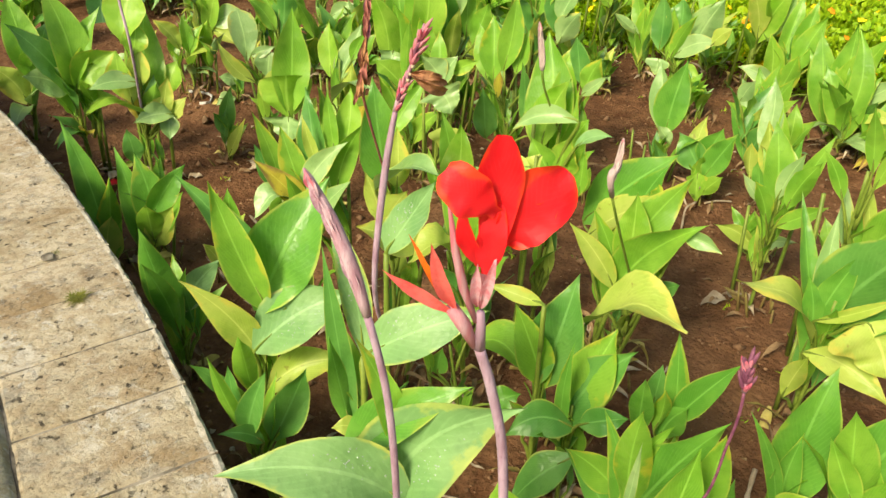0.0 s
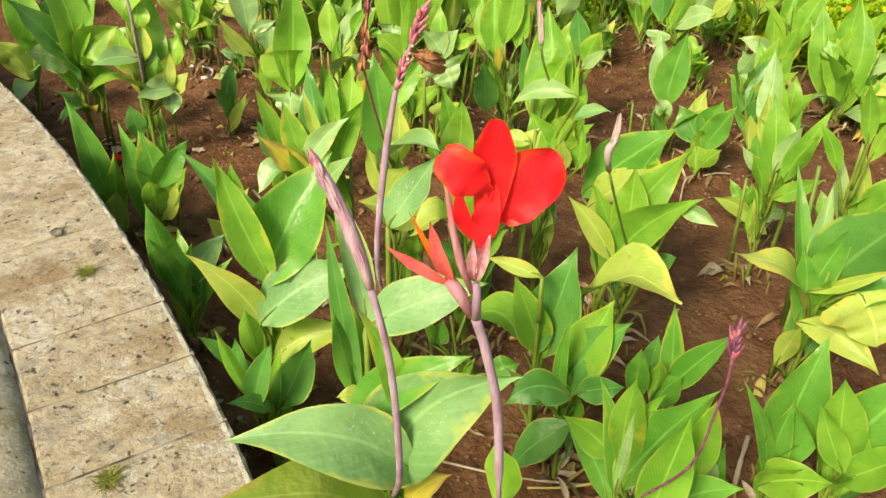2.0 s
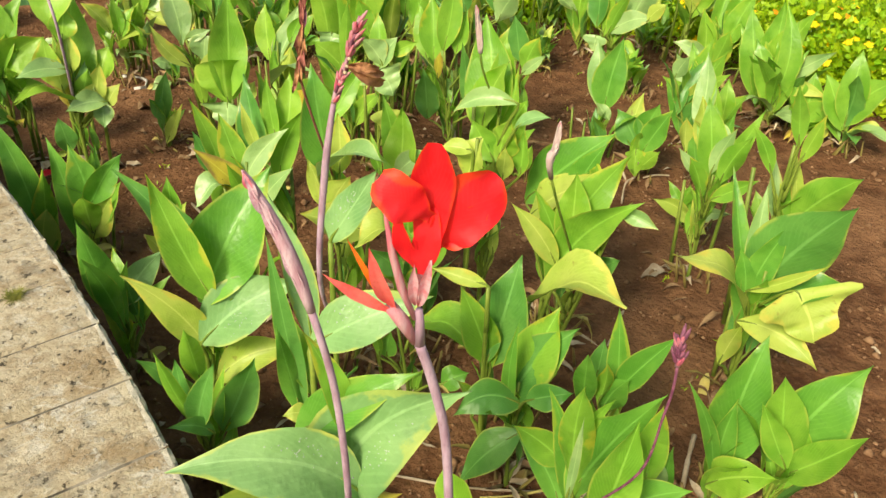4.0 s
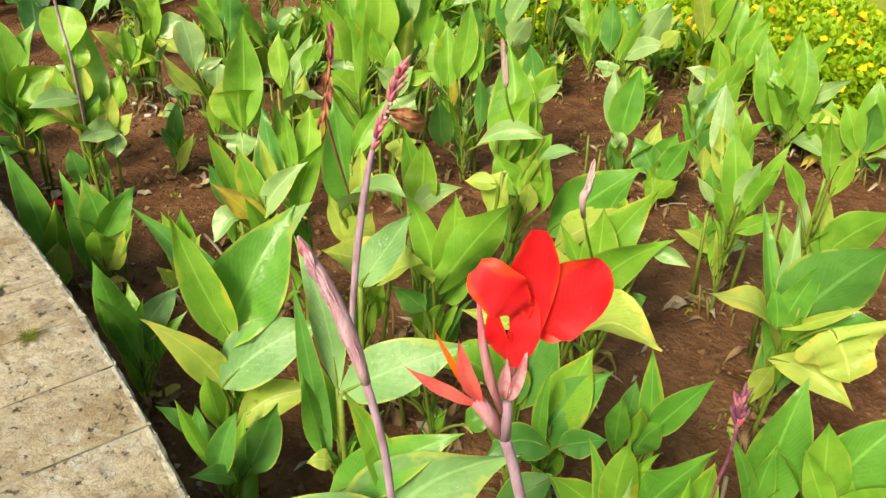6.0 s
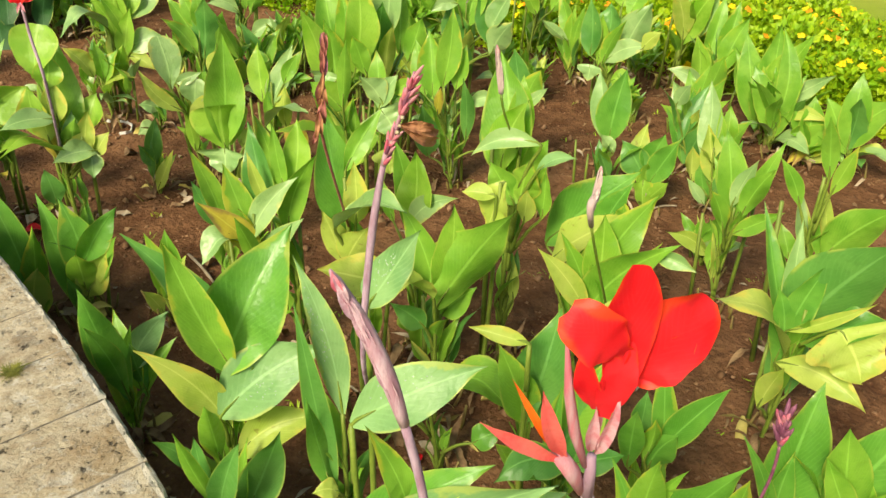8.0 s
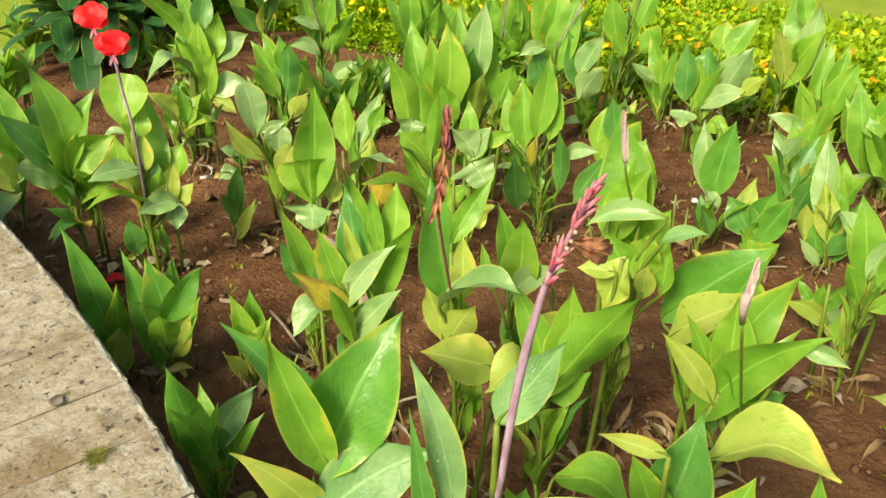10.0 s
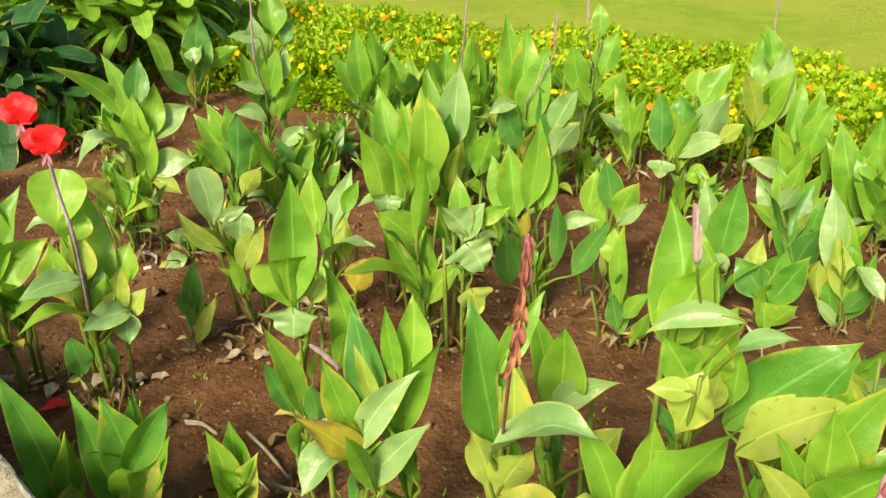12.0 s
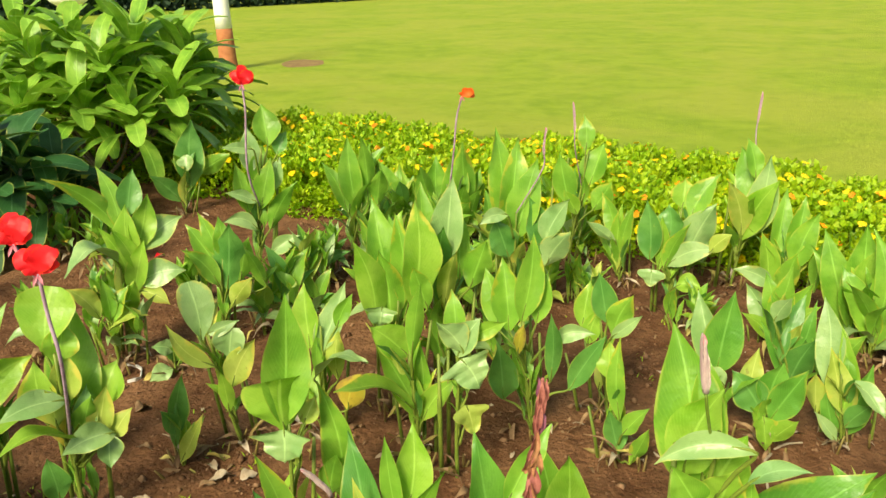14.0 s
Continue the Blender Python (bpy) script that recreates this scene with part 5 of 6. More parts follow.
canna(1.341, 3.202, (-0.040, 0.029, 0.281), [
    (0.75, 85, 69, 0.315, 0.090, -30, "p", -0.024, 0.067, 0.03),
    (0.64, 112, 66, 0.261, 0.055, -45, "l", 0.055, 0.002, 0.03),
    (0.07, 4, 76, 0.301, 0.095, 65, "m", 0.003, 0.024, 0.03),
    (0.41, 134, 69, 0.262, 0.094, -49, "y", 0.019, -0.000, 0.03),
    (0.11, 146, 73, 0.215, 0.056, -75, "m", -0.023, 0.016, 0.03),
    (0.40, 172, 81, 0.163, 0.069, 63, "y", -0.077, 0.037, 0.03),
    (0.33, -52, 58, 0.142, 0.072, -85, "d", -0.007, -0.025, 0.05),
    (1.00, -75, -2, 0.159, 0.069, 12, "p", 0.014, -0.059, 0.00, 0.37, 42),
    (0.14, 169, 52, 0.153, 0.045, -65, "p", -0.042, -0.031, 0.05),
], [], True)
canna(1.106, 2.450, (-0.005, 0.001, 0.430), [
    (0.91, 124, 57, 0.183, 0.057, -58, "g", 0.005, 0.048, 0.05),
    (0.92, 119, 71, 0.266, 0.088, -25, "g", 0.004, 0.030, 0.03),
    (0.91, -6, 71, 0.282, 0.055, 69, "g", 0.015, 0.010, 0.03),
    (1.00, -23, 75, 0.176, 0.052, -86, "p", -0.009, 0.005, 0.03),
    (0.95, -39, 71, 0.197, 0.074, -77, "g", 0.016, -0.022, 0.03),
    (0.82, -36, 43, 0.175, 0.055, 75, "g", 0.001, -0.033, 0.05),
    (0.85, -170, 64, 0.162, 0.050, 56, "g", -0.035, -0.035, 0.03),
], [], True)
canna(1.179, 2.775, (-0.022, 0.029, 0.103), [
    (0.62, 136, 44, 0.137, 0.041, -67, "g", 0.005, 0.035, 0.05),
    (1.00, 61, 80, 0.079, 0.036, 21, "g", 0.000, 0.010, 0.03),
    (0.73, -15, 63, 0.161, 0.069, 87, "g", -0.006, -0.002, 0.03),
    (0.54, -33, 27, 0.187, 0.058, 76, "p", -0.015, -0.012, 0.12),
    (0.60, 169, 26, 0.178, 0.065, -87, "y", 0.010, -0.045, 0.10),
    (0.56, -42, -3, 0.078, 0.054, 43, "y", -0.006, -0.059, 0.05),
], [], True)
canna(1.260, 2.200, (-0.053, -0.011, 0.672), [
    (0.52, 118, 57, 0.114, 0.046, -40, "g", -0.004, 0.081, 0.05),
    (0.54, 116, 66, 0.227, 0.045, -42, "p", 0.031, 0.044, 0.03),
    (0.22, 122, 72, 0.281, 0.081, -68, "p", 0.054, 0.004, 0.03),
    (0.59, 140, 67, 0.162, 0.051, -65, "g", 0.060, 0.005, 0.03),
    (0.57, 151, 72, 0.291, 0.036, 78, "y", 0.067, -0.014, 0.03),
    (0.61, -47, 57, 0.265, 0.113, -78, "g", 0.040, -0.007, 0.05),
    (0.84, 166, 59, 0.161, 0.040, 82, "g", -0.036, 0.027, 0.05),
    (0.93, -78, 75, 0.170, 0.043, -63, "l", 0.019, -0.014, 0.03),
    (1.00, -158, 71, 0.202, 0.043, 44, "g", 0.004, -0.015, 0.03),
], [], True)
canna(1.809, 3.925, (-0.034, -0.007, 0.146), [
    (0.28, 121, 57, 0.438, 0.104, -53, "g", -0.008, 0.051, 0.05),
    (0.44, 126, 68, 0.487, 0.132, -53, "g", -0.007, 0.037, 0.03),
    (0.48, 91, 86, 0.516, 0.159, -29, "g", -0.005, 0.021, 0.03),
    (0.81, -38, 73, 0.480, 0.166, 75, "l", -0.000, 0.012, 0.03),
    (0.93, -42, 46, 0.404, 0.102, 77, "p", -0.003, -0.000, 0.05),
    (1.00, -48, 13, 0.335, 0.085, 84, "y", -0.006, -0.014, 0.12),
], [], True)
canna(-1.259, 2.950, (-0.001, 0.021, 0.608), [
    (0.58, 104, 70, 0.379, 0.137, 12, "g", 0.030, 0.050, 0.03),
    (1.00, 72, 67, 0.188, 0.143, 19, "lb", -0.033, 0.016, 0.03),
    (0.65, 56, 62, 0.138, 0.116, 30, "l", 0.089, 0.073, 0.03),
    (0.94, 63, 71, 0.124, 0.089, 52, "l", -0.001, 0.014, 0.03),
    (0.73, 95, 81, 0.163, 0.084, 19, "y", 0.009, 0.015, 0.03),
    (0.66, 110, 84, 0.187, 0.092, -12, "l", -0.053, -0.022, 0.03),
    (0.49, 43, 77, 0.192, 0.073, 58, "w", 0.026, 0.014, 0.03),
    (0.51, 33, 80, 0.152, 0.079, -81, "o", -0.012, -0.013, 0.03),
    (0.51, 22, 75, 0.177, 0.072, 77, "y", 0.073, 0.022, 0.03),
    (0.53, 16, 73, 0.150, 0.067, -72, "g", 0.039, -0.003, 0.03),
    (0.64, -106, 83, 0.136, 0.083, 44, "y", -0.012, -0.039, 0.03),
    (0.51, 14, 54, 0.113, 0.061, 58, "y", 0.116, 0.020, 0.05),
    (0.78, -133, 4, 0.187, 0.077, -48, "p", 0.025, -0.034, 0.08),
    (0.56, -128, 38, 0.263, 0.101, 2, "l", 0.040, -0.038, 0.00, 0.58, 54),
    (0.55, -134, 1, 0.163, 0.083, -47, "p", 0.132, 0.007, 0.10),
    (0.56, -84, -65, 0.099, 0.073, -29, "p", 0.120, -0.009, 0.05),
], [("redflower", [(0.110, -0.176, 0.669), (0.103, -0.179, 0.819), (0.101, -0.180, 0.937)])], True)
canna(-1.303, 2.954, (-0.023, -0.012, 0.119), [
    (0.92, 165, 83, 0.150, 0.074, -37, "d", -0.000, 0.009, 0.03),
    (1.00, -133, 1, 0.042, 0.027, -76, "y", -0.001, -0.010, 0.05),
], [], True)
canna(-1.495, 4.096, (0.057, 0.049, 0.650), [
    (0.86, -142, 48, 0.406, 0.083, 73, "g", -0.025, 0.037, 0.13),
    (0.89, 148, 71, 0.306, 0.075, -33, "g", -0.018, 0.009, 0.03),
    (1.00, 63, 71, 0.208, 0.100, 49, "d", 0.009, 0.012, 0.03),
    (0.76, 32, 32, 0.222, 0.133, 52, "p", 0.062, 0.031, 0.12),
    (0.77, 42, 72, 0.250, 0.106, 65, "l", 0.048, 0.016, 0.03),
    (0.69, 97, 87, 0.257, 0.105, -2, "l", 0.029, 0.002, 0.03),
    (0.56, -158, 70, 0.289, 0.076, 77, "l", 0.019, -0.007, 0.03),
    (0.64, -151, 67, 0.225, 0.067, -81, "l", 0.053, -0.004, 0.03),
    (0.48, 2, 73, 0.261, 0.096, 84, "l", 0.036, -0.015, 0.03),
    (0.73, -126, 44, 0.294, 0.141, -5, "p", -0.019, -0.056, 0.00, 0.48, 85),
    (0.55, 11, 12, 0.199, 0.112, 66, "p", 0.067, -0.023, 0.14),
    (0.32, -12, 66, 0.206, 0.092, -68, "l", -0.005, -0.054, 0.03),
    (0.51, -4, -29, 0.136, 0.073, 48, "y", 0.072, -0.038, 0.12),
], [], True)
canna(-1.069, 4.100, (0.034, 0.026, 0.457), [
    (0.87, 162, 56, 0.239, 0.096, -37, "g", -0.028, 0.024, 0.05),
    (0.99, 162, 67, 0.220, 0.073, -64, "g", -0.013, 0.013, 0.03),
    (1.00, 110, 83, 0.185, 0.071, -10, "g", 0.001, 0.003, 0.03),
    (0.76, 23, 74, 0.201, 0.098, -88, "g", 0.072, 0.013, 0.03),
    (0.70, -4, 83, 0.302, 0.146, -85, "d", 0.020, -0.013, 0.03),
    (0.76, -153, 54, 0.234, 0.085, -68, "g", -0.011, -0.036, 0.05),
    (0.54, -4, 53, 0.168, 0.079, -80, "y", 0.046, -0.032, 0.05),
    (0.70, -129, 65, 0.233, 0.059, 77, "g", 0.190, -0.009, 0.03),
], [], True)
canna(-1.029, 4.800, (0.077, 0.038, 0.793), [
    (1.00, 113, 71, 0.216, 0.144, -2, "g", 0.028, 0.032, 0.03),
    (0.94, 42, 59, 0.130, 0.079, 45, "d", 0.075, 0.038, 0.05),
    (0.83, 95, 77, 0.239, 0.099, 22, "p", -0.056, 0.002, 0.03),
    (0.67, 49, 75, 0.286, 0.108, 54, "g", -0.023, 0.003, 0.03),
    (0.70, 29, 69, 0.188, 0.091, 60, "p", 0.050, 0.011, 0.03),
    (0.57, 176, 79, 0.274, 0.112, -55, "g", -0.054, -0.016, 0.03),
    (0.60, 12, 75, 0.273, 0.117, 72, "g", 0.007, -0.012, 0.03),
    (0.45, 6, 58, 0.294, 0.088, -81, "g", 0.055, -0.006, 0.05),
    (0.46, -157, 19, 0.191, 0.079, -85, "p", -0.006, -0.026, 0.20),
    (0.65, -156, 25, 0.170, 0.056, -64, "p", -0.011, -0.041, 0.05),
    (1.00, -157, 10, 0.162, 0.052, -85, "p", -0.028, -0.062, 0.05),
    (0.30, -1, 32, 0.176, 0.092, 72, "p", 0.070, -0.036, 0.05),
    (0.03, -18, 56, 0.221, 0.081, -77, "g", 0.110, -0.027, 0.05),
], [("redflower", [(0.025, -0.103, 0.714), (0.041, -0.099, 0.996), (0.038, -0.100, 1.132)])], True)
canna(-1.799, 6.270, (0.060, -0.008, 0.440), [
    (0.64, 4, 29, 0.278, 0.125, -84, "g", 0.062, 0.072, 0.05),
    (0.46, 57, 82, 0.470, 0.187, 48, "d", 0.040, 0.029, 0.03),
    (0.24, -147, 49, 0.280, 0.123, 82, "d", -0.033, -0.008, 0.05),
    (1.00, -75, -67, 0.119, 0.111, 20, "p", 0.000, 0.000, 0.05),
], [], True)
canna(-0.844, 3.363, (-0.078, -0.005, 0.462), [
    (0.95, 42, 51, 0.139, 0.081, 38, "y", -0.045, 0.023, 0.05),
    (0.94, 132, 77, 0.210, 0.106, -8, "pb", -0.035, 0.013, 0.03),
    (1.00, 3, 23, 0.121, 0.045, 78, "p", -0.006, 0.004, 0.05),
    (0.79, 14, 80, 0.119, 0.102, 70, "pb", 0.045, -0.000, 0.03),
    (0.57, 3, 62, 0.207, 0.087, 85, "y", 0.029, -0.017, 0.03),
    (0.78, -149, 55, 0.240, 0.058, -70, "y", -0.000, -0.042, -0.06),
    (0.39, -93, 76, 0.193, 0.049, 1, "l", 0.004, -0.052, 0.03),
], [], True)
canna(-1.245, 3.937, (0.002, 0.003, 0.107), [
    (0.42, 92, 80, 0.123, 0.068, 27, "d", -0.009, 0.015, 0.03),
    (1.00, -150, 25, 0.095, 0.062, -83, "p", 0.000, 0.000, 0.15),
    (0.31, -140, -14, 0.107, 0.073, -44, "p", -0.008, -0.020, 0.10),
], [], True)
canna(-1.042, 3.262, (-0.005, 0.007, 0.131), [
    (0.86, 60, 75, 0.227, 0.075, 64, "d", -0.004, 0.008, 0.03),
    (1.00, -161, 66, 0.111, 0.057, -77, "d", 0.003, -0.007, 0.03),
    (0.19, 1, 63, 0.210, 0.056, 71, "y", 0.001, -0.019, 0.03),
], [], True)
canna(-0.594, 2.800, (0.020, 0.002, 0.450), [
    (0.94, 39, 58, 0.085, 0.061, 48, "y", 0.037, 0.037, 0.05),
    (1.00, 55, 83, 0.379, 0.129, 43, "g", -0.014, 0.005, 0.03),
    (0.95, -78, 86, 0.174, 0.174, 8, "lb", -0.010, -0.011, 0.03),
    (1.00, -96, -76, 0.095, 0.167, 5, "pt", -0.010, -0.031, 0.05),
], [("bud", [(0.130, -0.088, 0.243), (0.097, -0.093, 0.325), (0.058, -0.100, 0.370)])], True)
canna(-0.465, 2.850, (0.004, -0.001, 0.172), [
    (0.79, 155, 81, 0.395, 0.104, -69, "g", 0.020, 0.010, 0.03),
    (1.00, -13, 78, 0.147, 0.071, -79, "g", -0.019, -0.010, 0.03),
], [], True)
canna(-0.550, 3.350, (0.013, 0.027, 0.471), [
    (0.81, 103, 73, 0.239, 0.093, -25, "l", -0.040, 0.016, 0.03),
    (0.77, 30, 64, 0.275, 0.091, 41, "p", -0.012, 0.004, 0.03),
    (1.00, 14, 62, 0.132, 0.053, 73, "g", 0.057, -0.009, 0.03),
    (0.57, -32, 85, 0.202, 0.067, -51, "y", 0.057, -0.016, 0.03),
    (0.63, -18, 48, 0.254, 0.107, -3, "p", -0.024, -0.049, 0.00, 0.62, 68),
    (0.35, -29, 68, 0.173, 0.097, -65, "o", 0.091, -0.043, 0.03),
], [], True)
canna(-0.202, 3.236, (-0.026, 0.006, 0.434), [
    (0.90, -167, 45, 0.177, 0.108, -63, "l", -0.009, 0.048, 0.05),
    (0.29, 90, 80, 0.325, 0.065, -17, "g", 0.014, 0.022, 0.03),
    (0.36, 173, 63, 0.366, 0.095, -61, "g", 0.025, 0.005, 0.03),
    (0.39, -5, 53, 0.203, 0.082, 68, "l", 0.026, -0.011, 0.05),
    (0.53, -146, 49, 0.336, 0.088, -17, "l", -0.007, -0.033, 0.00, 0.52, 44),
    (1.00, -65, 75, 0.305, 0.058, -25, "g", 0.007, -0.048, 0.03),
], [], True)
canna(-0.075, 3.118, (0.016, 0.008, 0.524), [
    (0.94, 97, 73, 0.181, 0.070, -20, "g", -0.019, 0.037, 0.03),
    (1.00, -16, 30, 0.130, 0.054, 85, "l", 0.034, 0.021, 0.05),
    (0.89, 2, 61, 0.151, 0.098, 49, "p", -0.011, 0.002, 0.03),
    (0.94, -179, 52, 0.136, 0.097, 82, "p", 0.005, -0.018, 0.05),
    (0.91, -28, -55, 0.111, 0.162, 63, "pt", -0.004, -0.038, 0.05),
    (0.61, -47, -70, 0.097, 0.122, 26, "yt", 0.015, -0.057, 0.05),
], [], True)
canna(-0.295, 3.556, (0.032, -0.002, 0.479), [
    (0.81, 124, 69, 0.468, 0.144, -14, "g", 0.012, 0.038, 0.03),
    (0.94, 106, 78, 0.348, 0.093, -23, "g", 0.018, 0.030, 0.03),
    (0.94, 63, 84, 0.407, 0.139, 45, "l", 0.054, 0.017, 0.03),
    (0.74, -179, 84, 0.327, 0.124, 88, "g", -0.023, 0.002, 0.03),
    (0.80, -153, 78, 0.358, 0.114, 64, "l", -0.083, -0.013, 0.03),
    (0.94, -145, 72, 0.197, 0.074, 58, "g", 0.109, -0.025, 0.03),
    (1.00, -128, -76, 0.074, 0.129, -32, "pt", -0.060, -0.050, 0.05),
], [], True)
canna(-0.081, 3.698, (0.017, 0.007, 0.565), [
    (0.98, 101, 73, 0.318, 0.108, 3, "g", -0.082, 0.036, 0.03),
    (0.87, 82, 80, 0.296, 0.075, 14, "g", 0.047, 0.015, 0.03),
    (1.00, 33, 84, 0.343, 0.121, 37, "p", -0.010, 0.001, 0.03),
    (0.83, -13, 72, 0.204, 0.118, -89, "g", 0.085, -0.020, 0.03),
    (0.74, -78, 81, 0.329, 0.122, -0, "d", -0.029, -0.028, 0.03),
    (0.68, -61, 73, 0.290, 0.075, -25, "y", -0.011, -0.047, 0.03),
], [], True)
canna(0.226, 3.350, (-0.046, 0.017, 0.468), [
    (0.88, 119, 66, 0.233, 0.089, -38, "g", -0.083, 0.053, 0.03),
    (0.89, 107, 75, 0.265, 0.118, -23, "g", -0.050, 0.035, 0.03),
    (0.98, 27, 76, 0.186, 0.075, 49, "g", 0.048, 0.006, 0.03),
    (1.00, 26, 83, 0.324, 0.095, 57, "g", -0.005, 0.003, 0.03),
    (0.33, 169, 84, 0.227, 0.104, -66, "d", -0.095, 0.015, 0.03),
    (0.87, -21, 17, 0.151, 0.063, 79, "p", 0.097, -0.036, 0.10),
    (0.47, -27, 63, 0.266, 0.076, 84, "d", 0.138, -0.053, 0.03),
    (0.54, -108, 79, 0.298, 0.059, 1, "d", 0.071, -0.052, 0.03),
    (0.78, -71, 74, 0.141, 0.038, -43, "o", -0.034, -0.051, 0.03),
], [], True)
canna(0.540, 3.450, (-0.052, 0.015, 0.408), [
    (0.88, 53, 73, 0.183, 0.080, 23, "l", -0.060, 0.054, 0.03),
    (0.74, 12, 74, 0.149, 0.066, 59, "l", -0.048, 0.034, 0.03),
    (1.00, 163, 78, 0.199, 0.091, -78, "d", 0.022, -0.006, 0.03),
    (0.88, -36, 69, 0.196, 0.086, -84, "g", 0.032, -0.027, 0.03),
    (0.89, -31, 46, 0.155, 0.047, 85, "p", 0.023, -0.045, 0.05),
], [], True)
canna(0.504, 3.168, (-0.037, 0.049, 0.301), [
    (1.00, 91, 73, 0.137, 0.073, -35, "l", 0.000, 0.000, 0.03),
    (0.55, 96, 82, 0.302, 0.063, -36, "g", 0.014, -0.009, 0.03),
    (0.12, 162, 76, 0.171, 0.080, 79, "d", -0.003, -0.003, 0.03),
    (0.43, -30, 57, 0.144, 0.063, 64, "g", 0.014, -0.040, 0.05),
    (0.07, -54, 70, 0.181, 0.054, -61, "g", 0.026, -0.049, 0.03),
], [], True)
canna(0.275, 4.300, (0.018, 0.003, 0.574), [
    (0.83, 100, 71, 0.482, 0.137, -0, "g", -0.051, 0.039, 0.03),
    (0.79, 60, 76, 0.464, 0.147, 36, "g", -0.035, 0.027, 0.03),
    (0.77, 22, 75, 0.388, 0.145, 44, "g", 0.012, 0.011, 0.03),
    (0.60, 164, 70, 0.316, 0.140, -59, "d", 0.171, -0.023, 0.03),
    (0.62, 178, 70, 0.203, 0.130, -74, "d", -0.026, -0.006, 0.03),
    (0.78, -24, 63, 0.235, 0.120, 73, "p", 0.135, -0.044, 0.03),
    (1.00, -166, -14, 0.144, 0.064, -65, "p", -0.046, -0.030, 0.20),
    (0.58, -37, 57, 0.220, 0.120, -61, "p", 0.139, -0.070, 0.05),
], [("bud", [(0.133, 0.002, 0.780), (0.135, 0.001, 0.872), (0.142, 0.000, 0.975)])], True)
canna(0.706, 5.000, (0.091, 0.005, 0.698), [
    (1.00, 97, 73, 0.194, 0.089, -29, "g", -0.014, 0.012, 0.03),
    (0.73, 13, 72, 0.236, 0.162, 40, "g", 0.038, -0.011, 0.03),
    (0.56, 167, 77, 0.293, 0.129, -90, "g", -0.055, -0.002, 0.03),
    (0.53, -28, 61, 0.198, 0.115, -88, "g", 0.072, -0.047, 0.03),
    (0.50, -165, 59, 0.168, 0.082, -86, "l", -0.015, -0.046, 0.05),
], [("bud", [(-0.011, -0.105, 0.730), (-0.021, -0.103, 0.867), (-0.035, -0.100, 0.986)])], True)
canna(0.954, 4.755, (-0.043, 0.011, 0.257), [
    (0.95, 125, 65, 0.276, 0.093, -67, "g", 0.005, 0.023, 0.03),
    (0.58, 57, 85, 0.301, 0.077, 5, "l", -0.000, 0.009, 0.03),
    (0.47, -45, 80, 0.359, 0.074, -87, "g", 0.005, -0.008, 0.03),
    (1.00, 176, 35, 0.202, 0.059, 81, "p", -0.008, -0.023, 0.05),
], [], True)
canna(1.070, 4.331, (0.032, 0.029, 0.554), [
    (1.00, 68, 72, 0.143, 0.123, 19, "l", 0.004, 0.010, 0.03),
    (0.92, 7, 58, 0.248, 0.114, 42, "g", 0.042, -0.015, 0.05),
    (0.74, 100, 77, 0.154, 0.143, -49, "d", -0.036, 0.014, 0.03),
    (0.52, 115, 80, 0.291, 0.123, -63, "d", -0.110, 0.039, 0.03),
    (0.63, -12, 67, 0.263, 0.153, -88, "p", 0.051, -0.035, 0.03),
    (0.44, 159, 89, 0.277, 0.066, 73, "l", -0.071, 0.009, 0.03),
    (0.49, -33, 27, 0.267, 0.096, 83, "p", -0.041, -0.011, 0.08),
    (0.47, -38, 67, 0.272, 0.071, -64, "g", -0.055, -0.018, 0.03),
    (0.46, -124, -78, 0.086, 0.136, -12, "pt", -0.112, -0.011, 0.05),
    (0.33, -31, 3, 0.121, 0.098, 57, "l", 0.001, -0.058, 0.20),
    (0.68, -37, 49, 0.139, 0.071, -88, "y", 0.112, -0.126, 0.05),
], [], True)
canna(1.523, 4.654, (0.076, -0.010, 0.616), [
    (0.74, 115, 64, 0.329, 0.154, -70, "g", 0.036, -0.003, 0.03),
    (1.00, 129, 71, 0.213, 0.091, -49, "g", -0.015, 0.000, 0.03),
    (0.48, -25, 83, 0.446, 0.145, 85, "p", 0.021, -0.022, 0.03),
    (0.47, -44, 66, 0.374, 0.141, 90, "l", -0.016, -0.020, 0.03),
    (0.51, -163, 68, 0.332, 0.110, 45, "y", -0.029, -0.033, 0.03),
], [("bud", [(0.062, 0.047, 0.813), (0.061, 0.048, 0.929), (0.064, 0.046, 1.051)])], True)
canna(1.659, 4.338, (0.002, 0.029, 0.275), [
    (0.80, 55, 72, 0.402, 0.098, 25, "g", -0.044, 0.043, 0.03),
    (1.00, 36, 77, 0.321, 0.103, 27, "g", 0.012, -0.006, 0.03),
    (0.83, -7, 75, 0.308, 0.120, 64, "g", 0.032, -0.027, 0.03),
    (0.45, 151, 78, 0.286, 0.110, -66, "l", -0.071, 0.026, 0.03),
    (0.30, -49, 75, 0.255, 0.105, -71, "g", -0.036, -0.006, 0.03),
    (0.52, -103, 79, 0.304, 0.076, -5, "g", 0.101, -0.103, 0.03),
    (0.54, 162, 21, 0.207, 0.082, -85, "p", -0.070, -0.031, 0.12),
], [], True)
canna(-0.569, 5.330, (0.092, 0.006, 0.331), [
    (0.82, 152, 61, 0.336, 0.091, -44, "g", -0.075, 0.015, 0.03),
    (0.88, 135, 83, 0.439, 0.138, -46, "g", -0.023, 0.005, 0.03),
    (1.00, -120, 84, 0.413, 0.103, 37, "g", 0.033, -0.002, 0.03),
    (0.97, -61, 75, 0.240, 0.109, -30, "g", 0.096, -0.015, 0.03),
], [], True)
